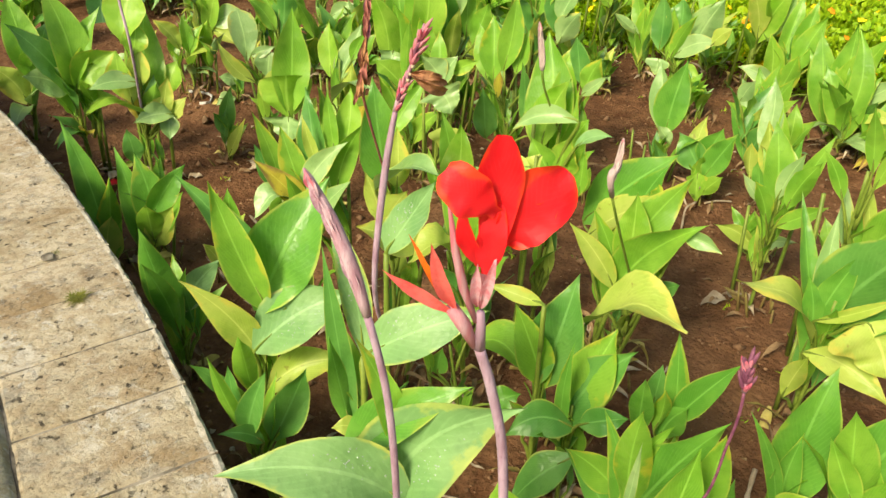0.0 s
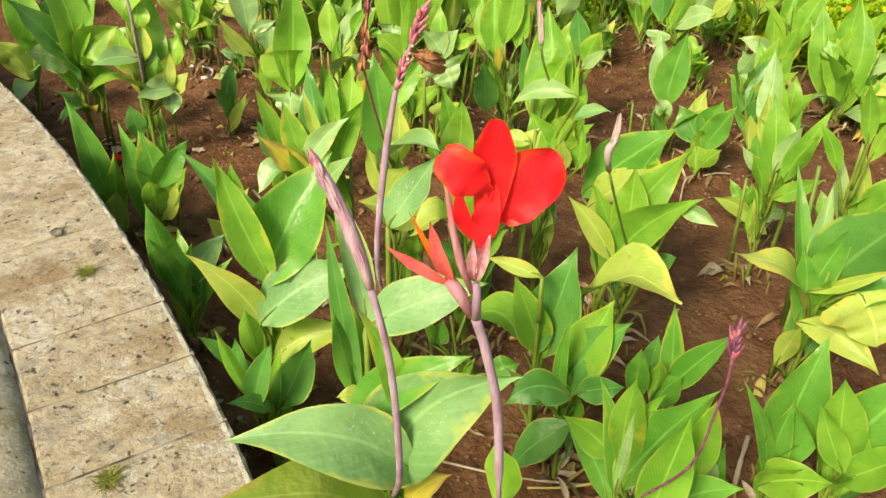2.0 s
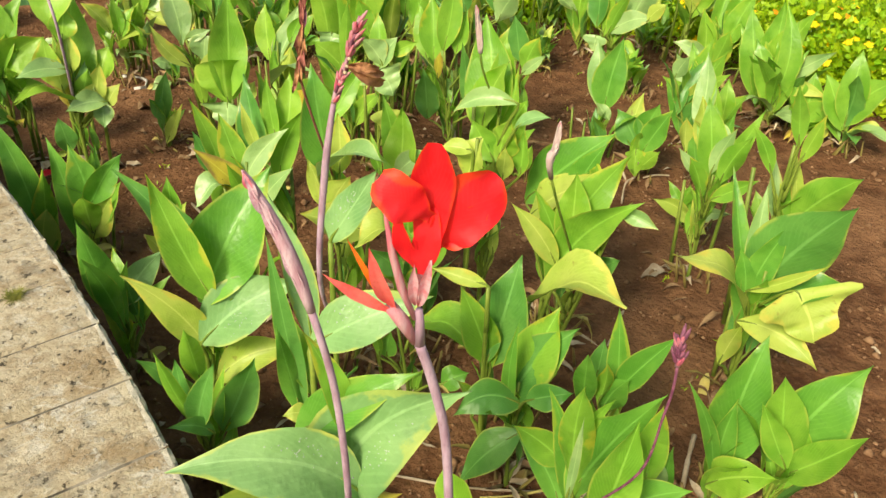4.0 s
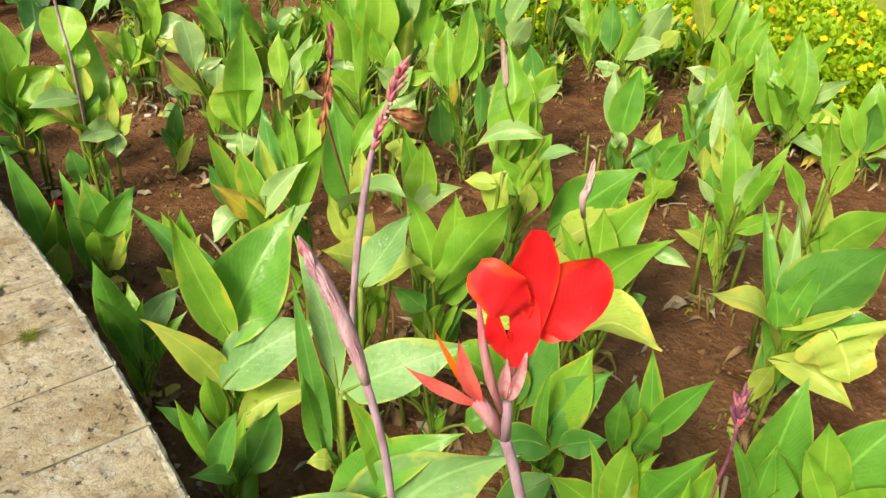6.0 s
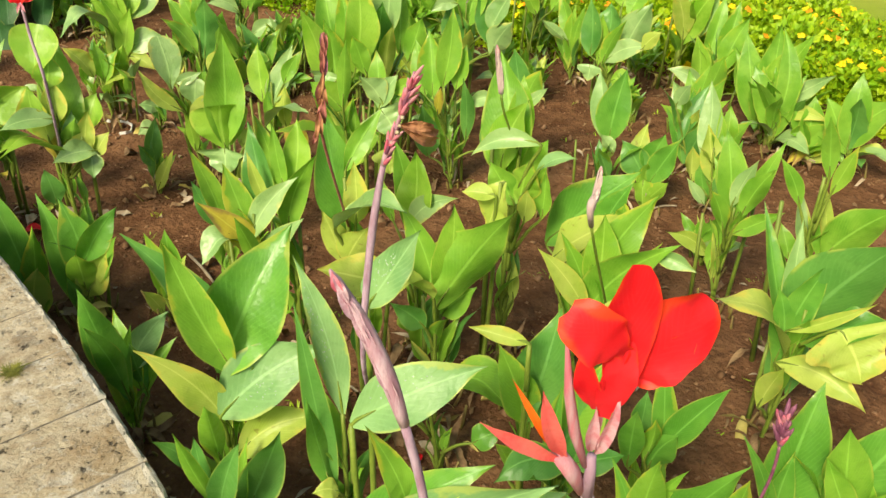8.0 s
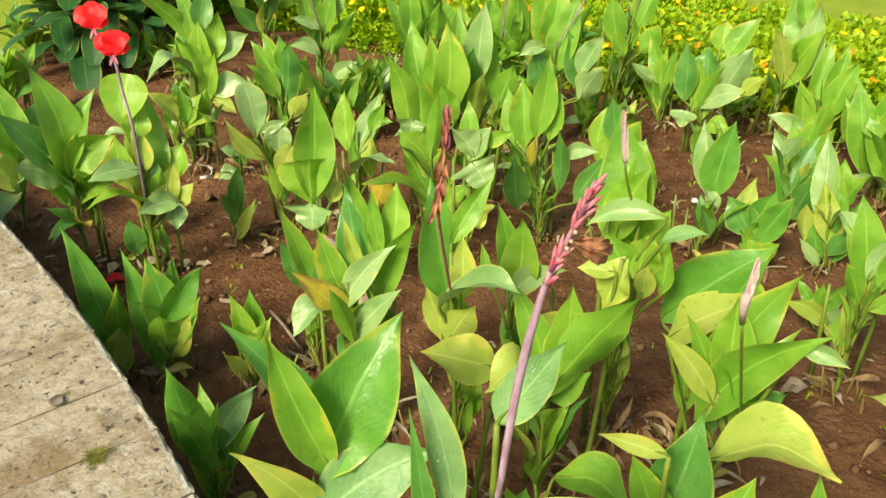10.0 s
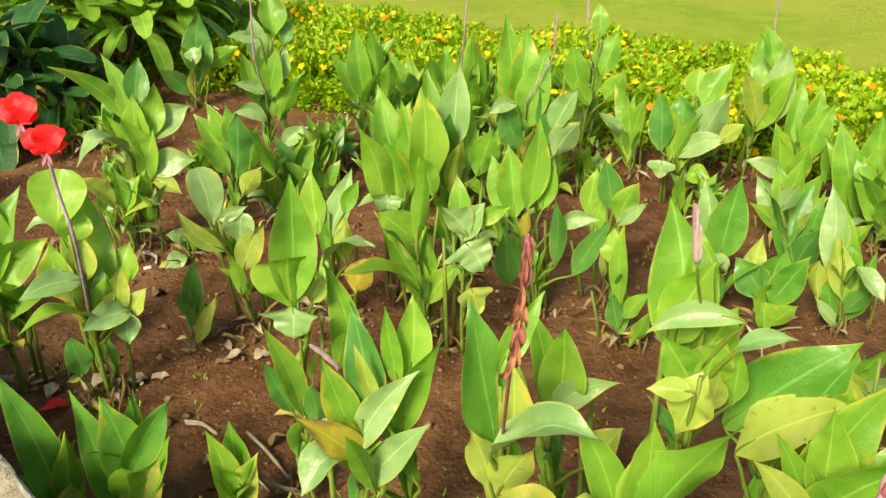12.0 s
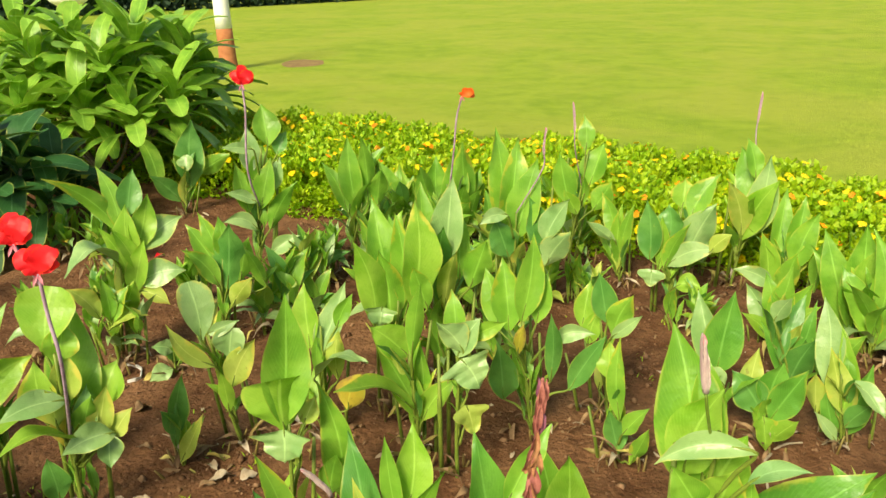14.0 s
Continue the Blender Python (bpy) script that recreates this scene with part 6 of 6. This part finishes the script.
canna(0.035, 5.200, (-0.012, 0.001, 0.306), [
    (0.88, 96, 75, 0.350, 0.151, -1, "g", -0.046, 0.022, 0.03),
    (0.94, 37, 82, 0.388, 0.155, 47, "g", 0.014, 0.005, 0.03),
    (1.00, -135, 84, 0.418, 0.136, 52, "g", 0.120, -0.013, 0.03),
    (0.89, -131, 73, 0.355, 0.126, 61, "g", -0.092, -0.015, 0.03),
], [("redflower", [(0.023, -0.096, 0.682), (0.039, -0.097, 0.871), (0.070, -0.100, 0.994)])], True)
canna(1.474, 3.993, (0.012, -0.036, 0.060), [
    (0.33, 122, 52, 0.266, 0.113, -66, "p", -0.010, 0.062, 0.05),
    (0.33, 114, 72, 0.310, 0.104, -41, "g", -0.008, 0.041, 0.03),
    (0.33, 10, 85, 0.360, 0.112, 33, "g", -0.007, 0.023, 0.03),
    (0.33, -39, 72, 0.329, 0.104, -76, "g", 0.000, 0.001, 0.03),
    (0.79, -45, 57, 0.234, 0.075, 81, "l", 0.002, -0.007, 0.05),
    (0.33, 171, 43, 0.226, 0.065, 87, "l", -0.034, -0.021, 0.05),
], [], True)
clump(-0.463, 5.423, 0.399, 0)
clump(-0.044, 5.107, 0.480, 1)
clump(-0.199, 4.859, 0.396, 2)
clump(0.017, 4.554, 0.435, 3)
clump(-0.333, 4.245, 0.463, 4)
clump(0.281, 4.885, 0.511, 5)
clump(0.173, 5.487, 0.537, 6)
clump(0.494, 5.575, 0.511, 7)
clump(-0.646, 4.988, 0.336, 8)
clump(-0.110, 3.794, 0.348, 9)
clump(0.146, 3.776, 0.348, 10)
clump(-0.222, 5.533, 0.443, 11)
clump(0.748, 5.637, 0.419, 12)
clump(2.133, 4.808, 0.299, 13)
clump(2.314, 4.712, 0.325, 14)
clump(1.414, 5.032, 0.346, 15)
clump(0.505, 4.521, 0.314, 16)
clump(-1.823, 4.604, 0.242, 17)
clump(-1.851, 4.117, 0.373, 18)
clump(-0.917, 4.295, 0.441, 19)
clump(-0.743, 4.716, 0.404, 20)
clump(-0.331, 4.311, 0.350, 21)
clump(0.021, 4.754, 0.370, 22)
clump(1.345, 4.796, 0.263, 23)
clump(1.930, 4.902, 0.293, 24)
clump(1.950, 4.005, 0.307, 25)
clump(-0.161, 5.560, 0.411, 26)
clump(0.099, 5.148, 0.519, 27)
clump(-0.271, 4.668, 0.474, 28)
clump(0.012, 4.374, 0.478, 29)
clump(0.808, 5.113, 0.350, 30)
clump(1.783, 4.887, 0.336, 31)
clump(-0.432, 4.996, 0.405, 32)
clump(-1.317, 4.610, 0.335, 33)
clump(-2.722, 4.469, 0.514, 36)
clump(-2.946, 5.730, 0.500, 37)
clump(-2.387, 5.445, 0.391, 38)
clump(-1.994, 5.236, 0.379, 39)
clump(-3.236, 5.571, 0.452, 40)
clump(-2.275, 5.430, 0.359, 41)
clump(1.135, 4.118, 0.269, 42)
clump(0.688, 4.404, 0.286, 43)

# ---- flowering hedge ----
def hedge_bush(seed):
    """A low mound of small leaves with heads of yellow and amber flowers."""
    rng = random.Random(seed)
    root = new("lantana_bush")
    verts, faces = [], []

    def spot(shell):
        a, t = rng.uniform(0, 6.28), rng.random()
        el = math.acos(1 - t) if shell else math.acos(1 - t * 0.75)
        r = (0.86 + 0.2 * rel(math.cos(a) * 2 + seed, math.sin(a) * 2, el * 2)) * (1 if shell else 1)
        r *= rng.uniform(0.72, 1.05) if shell else 1.0
        d = Vector((math.cos(a) * math.sin(el), math.sin(a) * math.sin(el), math.cos(el)))
        return Vector((d.x * 0.4 * r, d.y * 0.4 * r, 0.03 + d.z * 0.4 * r)), d
    for q in range(2300):
        p, d = spot(True)
        w = (d + Vector((rng.uniform(-1, 1), rng.uniform(-1, 1), rng.uniform(-0.6, 0.8))) * 0.9).normalized()
        s = w.cross(Vector((rng.uniform(-1, 1), rng.uniform(-1, 1), rng.uniform(-1, 1)))).normalized()
        l = rng.uniform(0.028, 0.054)
        up = s.cross(w) * l * 0.14
        k = len(verts)
        verts += [p, p + w * l * 0.45 + s * l * 0.42 + up, p + w * l, p + w * l * 0.45 - s * l * 0.42 + up]
        faces += [(k, k + 1, k + 2), (k, k + 2, k + 3)]
    part("foliage", mesh_from("foliage", verts, faces, HEDGE_LEAF, smooth=False), root)
    for mat, n in ((YELLOW, 15), (AMBER, 5)):
        for q in range(n):
            p, d = spot(False)
            if d.z < 0.3:
                continue
            p += d * 0.035
            hv, hf = [], []
            for i in range(9):
                a = i * 2.4
                o = p + (d.orthogonal().normalized() * math.cos(a) + d.cross(d.orthogonal()).normalized() * math.sin(a)) * 0.021 * math.sqrt(i / 9)
                x, y = d.orthogonal().normalized() * 0.012, d.cross(d.orthogonal()).normalized() * 0.012
                k = len(hv)
                hv += [o + x - d * 0.002, o + y - d * 0.002, o - x - d * 0.002, o - y - d * 0.002, o + d * 0.004]
                hf += [(k, k + 1, k + 4), (k + 1, k + 2, k + 4), (k + 2, k + 3, k + 4), (k + 3, k, k + 4)]
            part("flower_head", mesh_from("flower_head", hv, hf, mat, smooth=False), root)
    return tagged(root, "low lantana bush with small yellow and orange flowers", "bush", "lantana hedge")


kinds = [hedge_bush(s) for s in (1, 2, 3)]
rng = random.Random(12)
count = 0
x = -3.0
while x < 4.4:
    y0, y1 = line_y(HEDGE_FRONT, x), line_y(HEDGE_BACK, x)
    steps = max(2, round((y1 - y0) / 0.42))
    for j in range(steps + 1):
        y = y0 + (y1 - y0) * j / steps + rng.uniform(-0.1, 0.1)
        m = pose(x + rng.uniform(-0.1, 0.1), y, -0.05, 0, 0, rng.uniform(0, 360)) @ Matrix.Diagonal((1, 1, rng.uniform(0.85, 1.15), 1))
        if count < 3:
            kinds[count].matrix_basis = m
        else:
            b = copy_thing(kinds[count % 3], m)
            b.matrix_basis = m
        count += 1
    x += 0.36


# ---- broad-leaved shrubs ----
def shrub(place, spread, low, high, rosettes, leaf_len, leaf_wide, mat, label, seed, per=10, cover=0.95):
    """Branches ending in whorls of long leaves, in an outer and an inner layer."""
    rng = random.Random(seed)
    root = new("leafy_shrub")
    root.location = place
    kinds = []
    for q in range(5):
        v, f, uv = blade(leaf_len * rng.uniform(0.85, 1.1), leaf_wide * rng.uniform(0.9, 1.1), rng.uniform(0.06, 0.16), 0.28, 0.03, 0.15, 0.2, 9, 4, rng, 0.06, True)
        kinds.append((v, f, uv, mesh_from("leaf", v, f, mat, uv)))
    heads = []
    for q in range(rosettes):
        a = q * 2.39996 + rng.uniform(-0.2, 0.2)
        t = (q + 0.5) / rosettes
        el = math.acos(1 - t * cover)
        d = Vector((math.cos(a) * math.sin(el), math.sin(a) * math.sin(el), math.cos(el)))
        r = rng.uniform(0.86, 1.04) if q % 3 else rng.uniform(0.55, 0.7)
        heads.append((d, Vector((d.x * spread * r, d.y * spread * r, low + (high - low) * d.z * r))))
    heads.sort(key=lambda h: h[1].y)
    made, verts, faces, uvs = 0, [], [], []
    for q, (d, p) in enumerate(heads):
        stem = bezier([(rng.uniform(-0.05, 0.05), rng.uniform(-0.05, 0.05), 0.0), Vector((p.x * 0.5, p.y * 0.5, p.z * 0.4)), p], 4)
        v, f, uv = tube(stem, [0.018 * (1 - 0.5 * i / len(stem)) for i in range(len(stem))], 6)
        part("branch", mesh_from("branch", v, f, BARK), root)
        axis = (d * 0.8 + Vector((0, 0, 0.9))).normalized()
        sx = axis.orthogonal().normalized()
        sy = axis.cross(sx)
        for i in range(per):
            b = i * 2.39996
            rise = 1.15 - 1.45 * i / per + rng.uniform(-0.1, 0.1)
            w = (sx * math.cos(b) + sy * math.sin(b)) * math.cos(rise) + axis * math.sin(rise)
            m = axes(p - axis * 0.008 * i, w, rng.uniform(-12, 12)) @ Matrix.Scale(rng.uniform(0.8, 1.08) * (0.7 if i < 3 else 1.0), 4)
            v, f, uv, me = kinds[(i + q) % 5]
            if made < 300:
                part("leaf", me, root, "", m)
                made += 1
            else:
                k = len(verts)
                verts += [m @ c for c in v]
                faces += [tuple(k + n for n in g) for g in f]
                uvs += uv
    if verts:
        tagged(part("foliage", mesh_from("foliage", verts, faces, mat, uvs), root), kind="stuff")
    return tagged(root, label, "shrub")


shrub((-2.75, 7.45, -0.02), 1.05, 0.42, 1.22, 33, 0.53, 0.15, SHRUB_LEAF, "rounded shrub with whorls of glossy green leaves", 3, 19, 0.78)
shrub((-2.75, 5.7, -0.02), 0.45, 0.2, 0.75, 18, 0.4, 0.17, DARK_LEAF, "dark green shrub with broad oval leaves", 4, 9)


# ---- across the lawn ----
def painted_trunk():
    root = new("tree_trunk")
    root.location = (-3.31, 15.3, -0.06)
    line = [Vector((-0.03 * z, 0.02 * z, z)) for z in (0.0, 0.1, 0.3, 0.6, 0.72)]
    v, f, uv = tube(line, [0.19, 0.165, 0.155, 0.148, 0.145], 16)
    part("terracotta_band", mesh_from("terracotta_band", v, f, GERU), root, "terracotta painted band")
    line = [Vector((-0.03 * z, 0.02 * z, z)) for z in (0.72, 1.0, 1.2, 1.42)]
    v, f, uv = tube(line, [0.147, 0.143, 0.14, 0.137], 16)
    part("white_band", mesh_from("white_band", v, f, LIME), root, "white limewashed band")
    line = [Vector((-0.03 * z, 0.02 * z, z)) for z in (1.42, 2.0, 2.8, 3.6)]
    v, f, uv = tube(line, [0.133, 0.125, 0.12, 0.11], 16)
    part("bark", mesh_from("bark", v, f, BARK), root, "bare grey bark")
    return tagged(root, "tree trunk painted terracotta and white on the lawn", "tree")


painted_trunk()


def bare_patch():
    verts, faces = [(0, 0, 0.012)], []
    for i in range(40):
        a = i * 2 * math.pi / 40
        r = 1 + 0.25 * rel(math.cos(a) * 1.5, math.sin(a) * 1.5, 8)
        verts.append((0.44 * r * math.cos(a), 0.62 * r * math.sin(a), 0.0))
    faces = [(0, 1 + i, 1 + (i + 1) % 40) for i in range(40)]
    ob = new("bare_patch", mesh_from("bare_patch", verts, faces, BARE))
    ob.location = (-2.08, 16.1, -0.056)
    return tagged(ob, "bare brown patch worn in the lawn", "soil", kind="structure")


bare_patch()


def far_hedge():
    rng = random.Random(21)
    verts, faces = [], []
    for q in range(9000):
        t = rng.random()
        x, y = -19 + 17 * t + rng.uniform(-0.6, 0.6), 27.5 + 19 * t + rng.uniform(0, 1.4)
        z = rng.uniform(0, 1.5) * (1 + 0.15 * rel(x, y))
        d = Vector((rng.uniform(-1, 1), rng.uniform(-1, 1), rng.uniform(-1, 1))).normalized()
        s = d.orthogonal().normalized()
        l = rng.uniform(0.2, 0.4)
        p = Vector((x, y, z))
        k = len(verts)
        verts += [p, p + d * l * 0.5 + s * l * 0.3, p + d * l, p + d * l * 0.5 - s * l * 0.3]
        faces.append((k, k + 1, k + 2, k + 3))
    return mesh_from("far_hedge", verts, faces, FAR_HEDGE, smooth=False)


tagged(new("far_hedge", far_hedge()), "dark clipped hedge along the far side of the lawn", "hedge", kind="stuff")


# ---- litter on the soil ----
def litter():
    """Scraps of dry leaf and straw lying on the soil, thickest near the plants."""
    rng = random.Random(77)
    feet = [o.location.copy() for o in scene.objects if o.name.startswith("canna_plant")]
    verts, faces, slots = [], [], []
    for q in range(900):
        if q % 3:
            c = rng.choice(feet)
            x, y = c.x + rng.gauss(0, 0.12), c.y + rng.gauss(0, 0.12)
        else:
            x, y = rng.uniform(-2.4, 2.4), rng.uniform(1.0, 6.2)
        if math.hypot(x - CX, y - CY) < RAD + 0.06 or y > line_y(HEDGE_FRONT, x):
            continue
        L, W = rng.uniform(0.015, 0.07), rng.uniform(0.004, 0.02)
        v, f, uv = blade(L, W, rng.uniform(0, 0.25), 0.5, 0.2, 0.5, 0.3, 5, 2, rng)
        a, t = rng.uniform(0, 360), rng.uniform(-25, 25)
        m = pose(x, y, soil_height(x, y) + 0.006, rng.uniform(-30, 30), t, a)
        k = len(verts)
        verts += [m @ p for p in v]
        faces += [tuple(k + i for i in g) for g in f]
        slots += [rng.choice((0, 0, 1))] * len(f)
    return mesh_from("leaf_litter", verts, faces, [DRY, PALE_DRY], None, slots)


tagged(new("leaf_litter", litter()), "scattered dry brown leaf scraps on the soil", "litter", kind="stuff")


def dead_leaves():
    """Curled brown and straw-coloured dead leaves drooping round the plants' feet."""
    rng = random.Random(79)
    feet = [o.location.copy() for o in scene.objects if o.name.startswith("canna_plant")]
    verts, faces, slots = [], [], []
    for c in feet:
        for q in range(rng.randint(2, 5)):
            a, d = rng.uniform(0, 6.28), rng.uniform(0.02, 0.11)
            L = rng.uniform(0.05, 0.14)
            v, f, uv = blade(L, L * rng.uniform(0.15, 0.4), rng.uniform(0.05, 0.4), rng.uniform(0.3, 0.9), 0.2, 0.5, 0.3, 7, 4, rng, rng.uniform(0, 0.4))
            x, y = c.x + math.cos(a) * d, c.y + math.sin(a) * d
            m = pose(x, y, soil_height(x, y) + rng.uniform(0.005, 0.05), rng.uniform(-40, 40), rng.uniform(-10, 45), rng.uniform(0, 360))
            k = len(verts)
            verts += [m @ p for p in v]
            faces += [tuple(k + i for i in g) for g in f]
            slots += [rng.choice((0, 0, 1, 2))] * len(f)
    return mesh_from("dead_leaves", verts, faces, [DRY, PALE_DRY, YELLOW_DRY], None, slots)


tagged(new("dead_leaves", dead_leaves()), "curled brown dead leaves around the canna stems", "litter", kind="stuff")


def stubs():
    """Cut brown stems standing at the plants' feet."""
    rng = random.Random(78)
    feet = [o.location.copy() for o in scene.objects if o.name.startswith("canna_plant")]
    verts, faces = [], []
    for c in feet:
        for q in range(rng.randint(3, 7)):
            a, d = rng.uniform(0, 6.28), rng.uniform(0.02, 0.1)
            p = Vector((c.x + math.cos(a) * d, c.y + math.sin(a) * d, -0.02))
            h = rng.uniform(0.04, 0.13)
            t = p + Vector((rng.uniform(-0.4, 0.4) * h, rng.uniform(-0.4, 0.4) * h, h))
            v, f, uv = tube([p, (p + t) / 2, t], [0.006, 0.005, 0.0035], 5, len(verts))
            verts += v
            faces += f
    return mesh_from("stem_stubs", verts, faces, STEM_BASE)


tagged(new("stem_stubs", stubs()), "short brown stubs of cut canna stems", "stubble", kind="stuff")


def fallen_petal(x, y, turn, seed, size=0.06):
    rng = random.Random(seed)
    v, f, uv = blade(size, size * 0.52, 0.15, 0.3, 0.12, 0.3, 0.3, 8, 4, rng, 0.1, True)
    ob = new("fallen_petal", mesh_from("fallen_petal", v, f, RED, uv))
    ob.matrix_basis = pose(x, y, soil_height(x, y) + 0.008, 10, -8, turn)
    return tagged(ob, "fallen red petal lying on the soil", "petal")


fallen_petal(-1.755, 5.38, 60, 4)
fallen_petal(-0.168, 1.746, 50, 5, 0.035)
fallen_petal(-1.476, 2.9, 20, 1, 0.09)
fallen_petal(0.11, 1.75, 75, 2, 0.045)
fallen_petal(-0.2, 2.95, 140, 3)


def dead_leaf(x, y, size, wide, turn, seed):
    """One curled, straw-coloured leaf lying on the soil."""
    rng = random.Random(seed)
    v, f, uv = blade(size, wide, 0.12, 0.5, 0.14, 0.7, 0.12, 9, 4, rng, 0.1, False, ragged=0.15)
    ob = new("dead_leaf", mesh_from("dead_leaf", v, f, PALE_DRY if seed % 3 else DRY, uv))
    ob.matrix_basis = pose(x - 0.5 * size * math.cos(math.radians(turn)), y - 0.5 * size * math.sin(math.radians(turn)), soil_height(x, y) + 0.006, rng.uniform(-18, 18), -4, turn)
    return tagged(ob, "pale dry curled leaf lying on the soil" if seed % 3 else "brown dry curled leaf lying on the soil", "dead leaf", "dead leaves on the bed")


for x, y, size, wide, turn, seed in (
    (-1.195, 3.049, 0.077, 0.065, 21, 1),
    (-1.126, 3.069, 0.067, 0.046, 12, 2),
    (-1.210, 3.369, 0.069, 0.036, -13, 3),
    (-0.880, 3.154, 0.091, 0.054, 24, 4),
    (-0.794, 3.166, 0.062, 0.048, 28, 5),
    (-0.920, 3.114, 0.057, 0.033, 9, 6),
    (-1.489, 3.024, 0.088, 0.045, -84, 7),
    (-1.475, 3.023, 0.088, 0.038, 77, 8),
    (-0.977, 3.333, 0.101, 0.021, 49, 9),
    (-0.929, 3.233, 0.056, 0.035, -51, 10),
    (-0.673, 3.490, 0.118, 0.053, -35, 11),
    (-1.300, 3.652, 0.065, 0.071, 38, 12),
    (1.005, 2.472, 0.125, 0.062, 17, 13),
    (1.065, 2.489, 0.094, 0.048, -31, 14),
):
    dead_leaf(x, y, size, wide, turn, seed)


def dry_stick(points, thick, mat, label, seed):
    rng = random.Random(seed)
    line = bezier([(x, y, soil_height(x, y) + z) for x, y, z in points], 5)
    v, f, uv = tube(line, [thick * rng.uniform(0.7, 1.1) for p in line], 6)
    return tagged(new("dry_stalk", mesh_from("dry_stalk", v, f, mat)), label, "stalk")


for pts, thick, mat, seed in (
    (((-0.763, 2.728, 0.03), (-0.69, 2.65, 0.02), (-0.612, 2.552, 0.008)), 0.006, PALE_DRY, 1),
    (((-0.8, 2.6, 0.03), (-0.72, 2.56, 0.015), (-0.66, 2.5, 0.008)), 0.004, PALE_DRY, 2),
    (((0.15, 1.5, 0.006), (0.33, 1.47, 0.02), (0.526, 1.482, 0.008)), 0.004, PALE_DRY, 3),
    (((0.37, 1.446, 0.01), (0.46, 1.455, 0.018), (0.58, 1.5, 0.008)), 0.004, YELLOW_DRY, 4),
    (((0.892, 1.52, 0.006), (0.92, 1.6, 0.03), (0.951, 1.676, 0.05)), 0.007, PALE_DRY, 5),
    (((-0.972, 2.808, 0.008), (-0.91, 2.79, 0.015), (-0.862, 2.754, 0.006)), 0.006, PALE_DRY, 6),
    (((1.076, 3.19, 0.006), (1.13, 3.21, 0.012), (1.194, 3.216, 0.006)), 0.005, PALE_DRY, 7),
    (((-0.978, 2.816, 0.008), (-0.923, 2.802, 0.016), (-0.870, 2.759, 0.006)), 0.006, PALE_DRY, 9),
    (((0.948, 2.961, 0.006), (0.97, 3.05, 0.05), (1.015, 3.1, 0.06)), 0.005, PALE_DRY, 8),
):
    dry_stick(pts, thick, mat, "pale dry canna stalk lying on the soil", seed)


def bent_strip():
    """A bent white plastic strip pressed into the soil."""
    line = [(-1.562, 4.004), (-1.5, 4.0), (-1.43, 3.985), (-1.405, 3.97), (-1.385, 3.89), (-1.4, 3.87), (-1.43, 3.861)]
    verts, faces = [], []
    for x, y in line:
        z = soil_height(x, y)
        verts += [(x, y, z - 0.004), (x, y, z + 0.014), (x + 0.003, y + 0.004, z + 0.014), (x + 0.003, y + 0.004, z - 0.004)]
    for i in range(len(line) - 1):
        for j in range(4):
            a, b = i * 4 + j, i * 4 + (j + 1) % 4
            faces.append((a, b, b + 4, a + 4))
    faces += [(0, 1, 2, 3), tuple(len(verts) - k for k in (1, 2, 3, 4))]
    return tagged(new("plastic_strip", mesh_from("plastic_strip", verts, faces, WHITE, smooth=False)), "bent white plastic strip lying on the soil", "litter")


bent_strip()


def weeds():
    """Tiny green sprouts on the bare soil."""
    rng = random.Random(91)
    verts, faces = [], []
    for q in range(260):
        cx, cy = rng.uniform(-2.2, 2.4), rng.uniform(1.2, 5.6)
        if math.hypot(cx - CX, cy - CY) < RAD + 0.08 or noise.noise(Vector((cx * 1.1, cy * 1.1, 30))) < 0.05:
            continue
        for i in range(rng.randint(4, 9)):
            a = rng.uniform(0, 6.28)
            p = Vector((cx + rng.gauss(0, 0.02), cy + rng.gauss(0, 0.02), soil_height(cx, cy)))
            d = Vector((math.cos(a), math.sin(a), rng.uniform(0.3, 1.5))).normalized() * rng.uniform(0.012, 0.032)
            w = d.cross(Vector((0, 0, 1))).normalized() * 0.0022
            k = len(verts)
            verts += [p - w, p + w, p + d * 0.6 + w, p + d, p + d * 0.6 - w]
            faces.append((k, k + 1, k + 2, k + 3, k + 4))
    return mesh_from("weed_sprouts", verts, faces, HEDGE_LEAF, smooth=False)


tagged(new("weed_sprouts", weeds()), "tiny green weed sprouts on bare soil", "weeds", kind="stuff")


def white_basin():
    """A white round basin on a grey post at the far side of the lawn, mostly above the view."""
    root = new("garden_basin")
    root.location = (-8.55, 21.8, -0.06)
    verts, faces = [], []
    prof = [(0.12, 0.86), (0.3, 0.9), (0.45, 1.0), (0.52, 1.12), (0.5, 1.13), (0.42, 1.02), (0.28, 0.94), (0.02, 0.92)]
    n = 28
    for r, z in prof:
        for i in range(n):
            verts.append((r * math.cos(i * 6.28319 / n), r * math.sin(i * 6.28319 / n), z))
    for j in range(len(prof) - 1):
        for i in range(n):
            faces.append((j * n + i, j * n + (i + 1) % n, (j + 1) * n + (i + 1) % n, (j + 1) * n + i))
    part("basin", mesh_from("basin", verts, faces, LIME), root, "white rounded basin")
    v, f, uv = tube([(0, 0, 0), (0, 0, 0.4), (0, 0, 0.88)], [0.16, 0.11, 0.13], 14)
    part("post", mesh_from("post", v, f, WALL_FACE), root, "grey stone post")
    return tagged(root, "white round garden basin on a grey post", "planter")


white_basin()
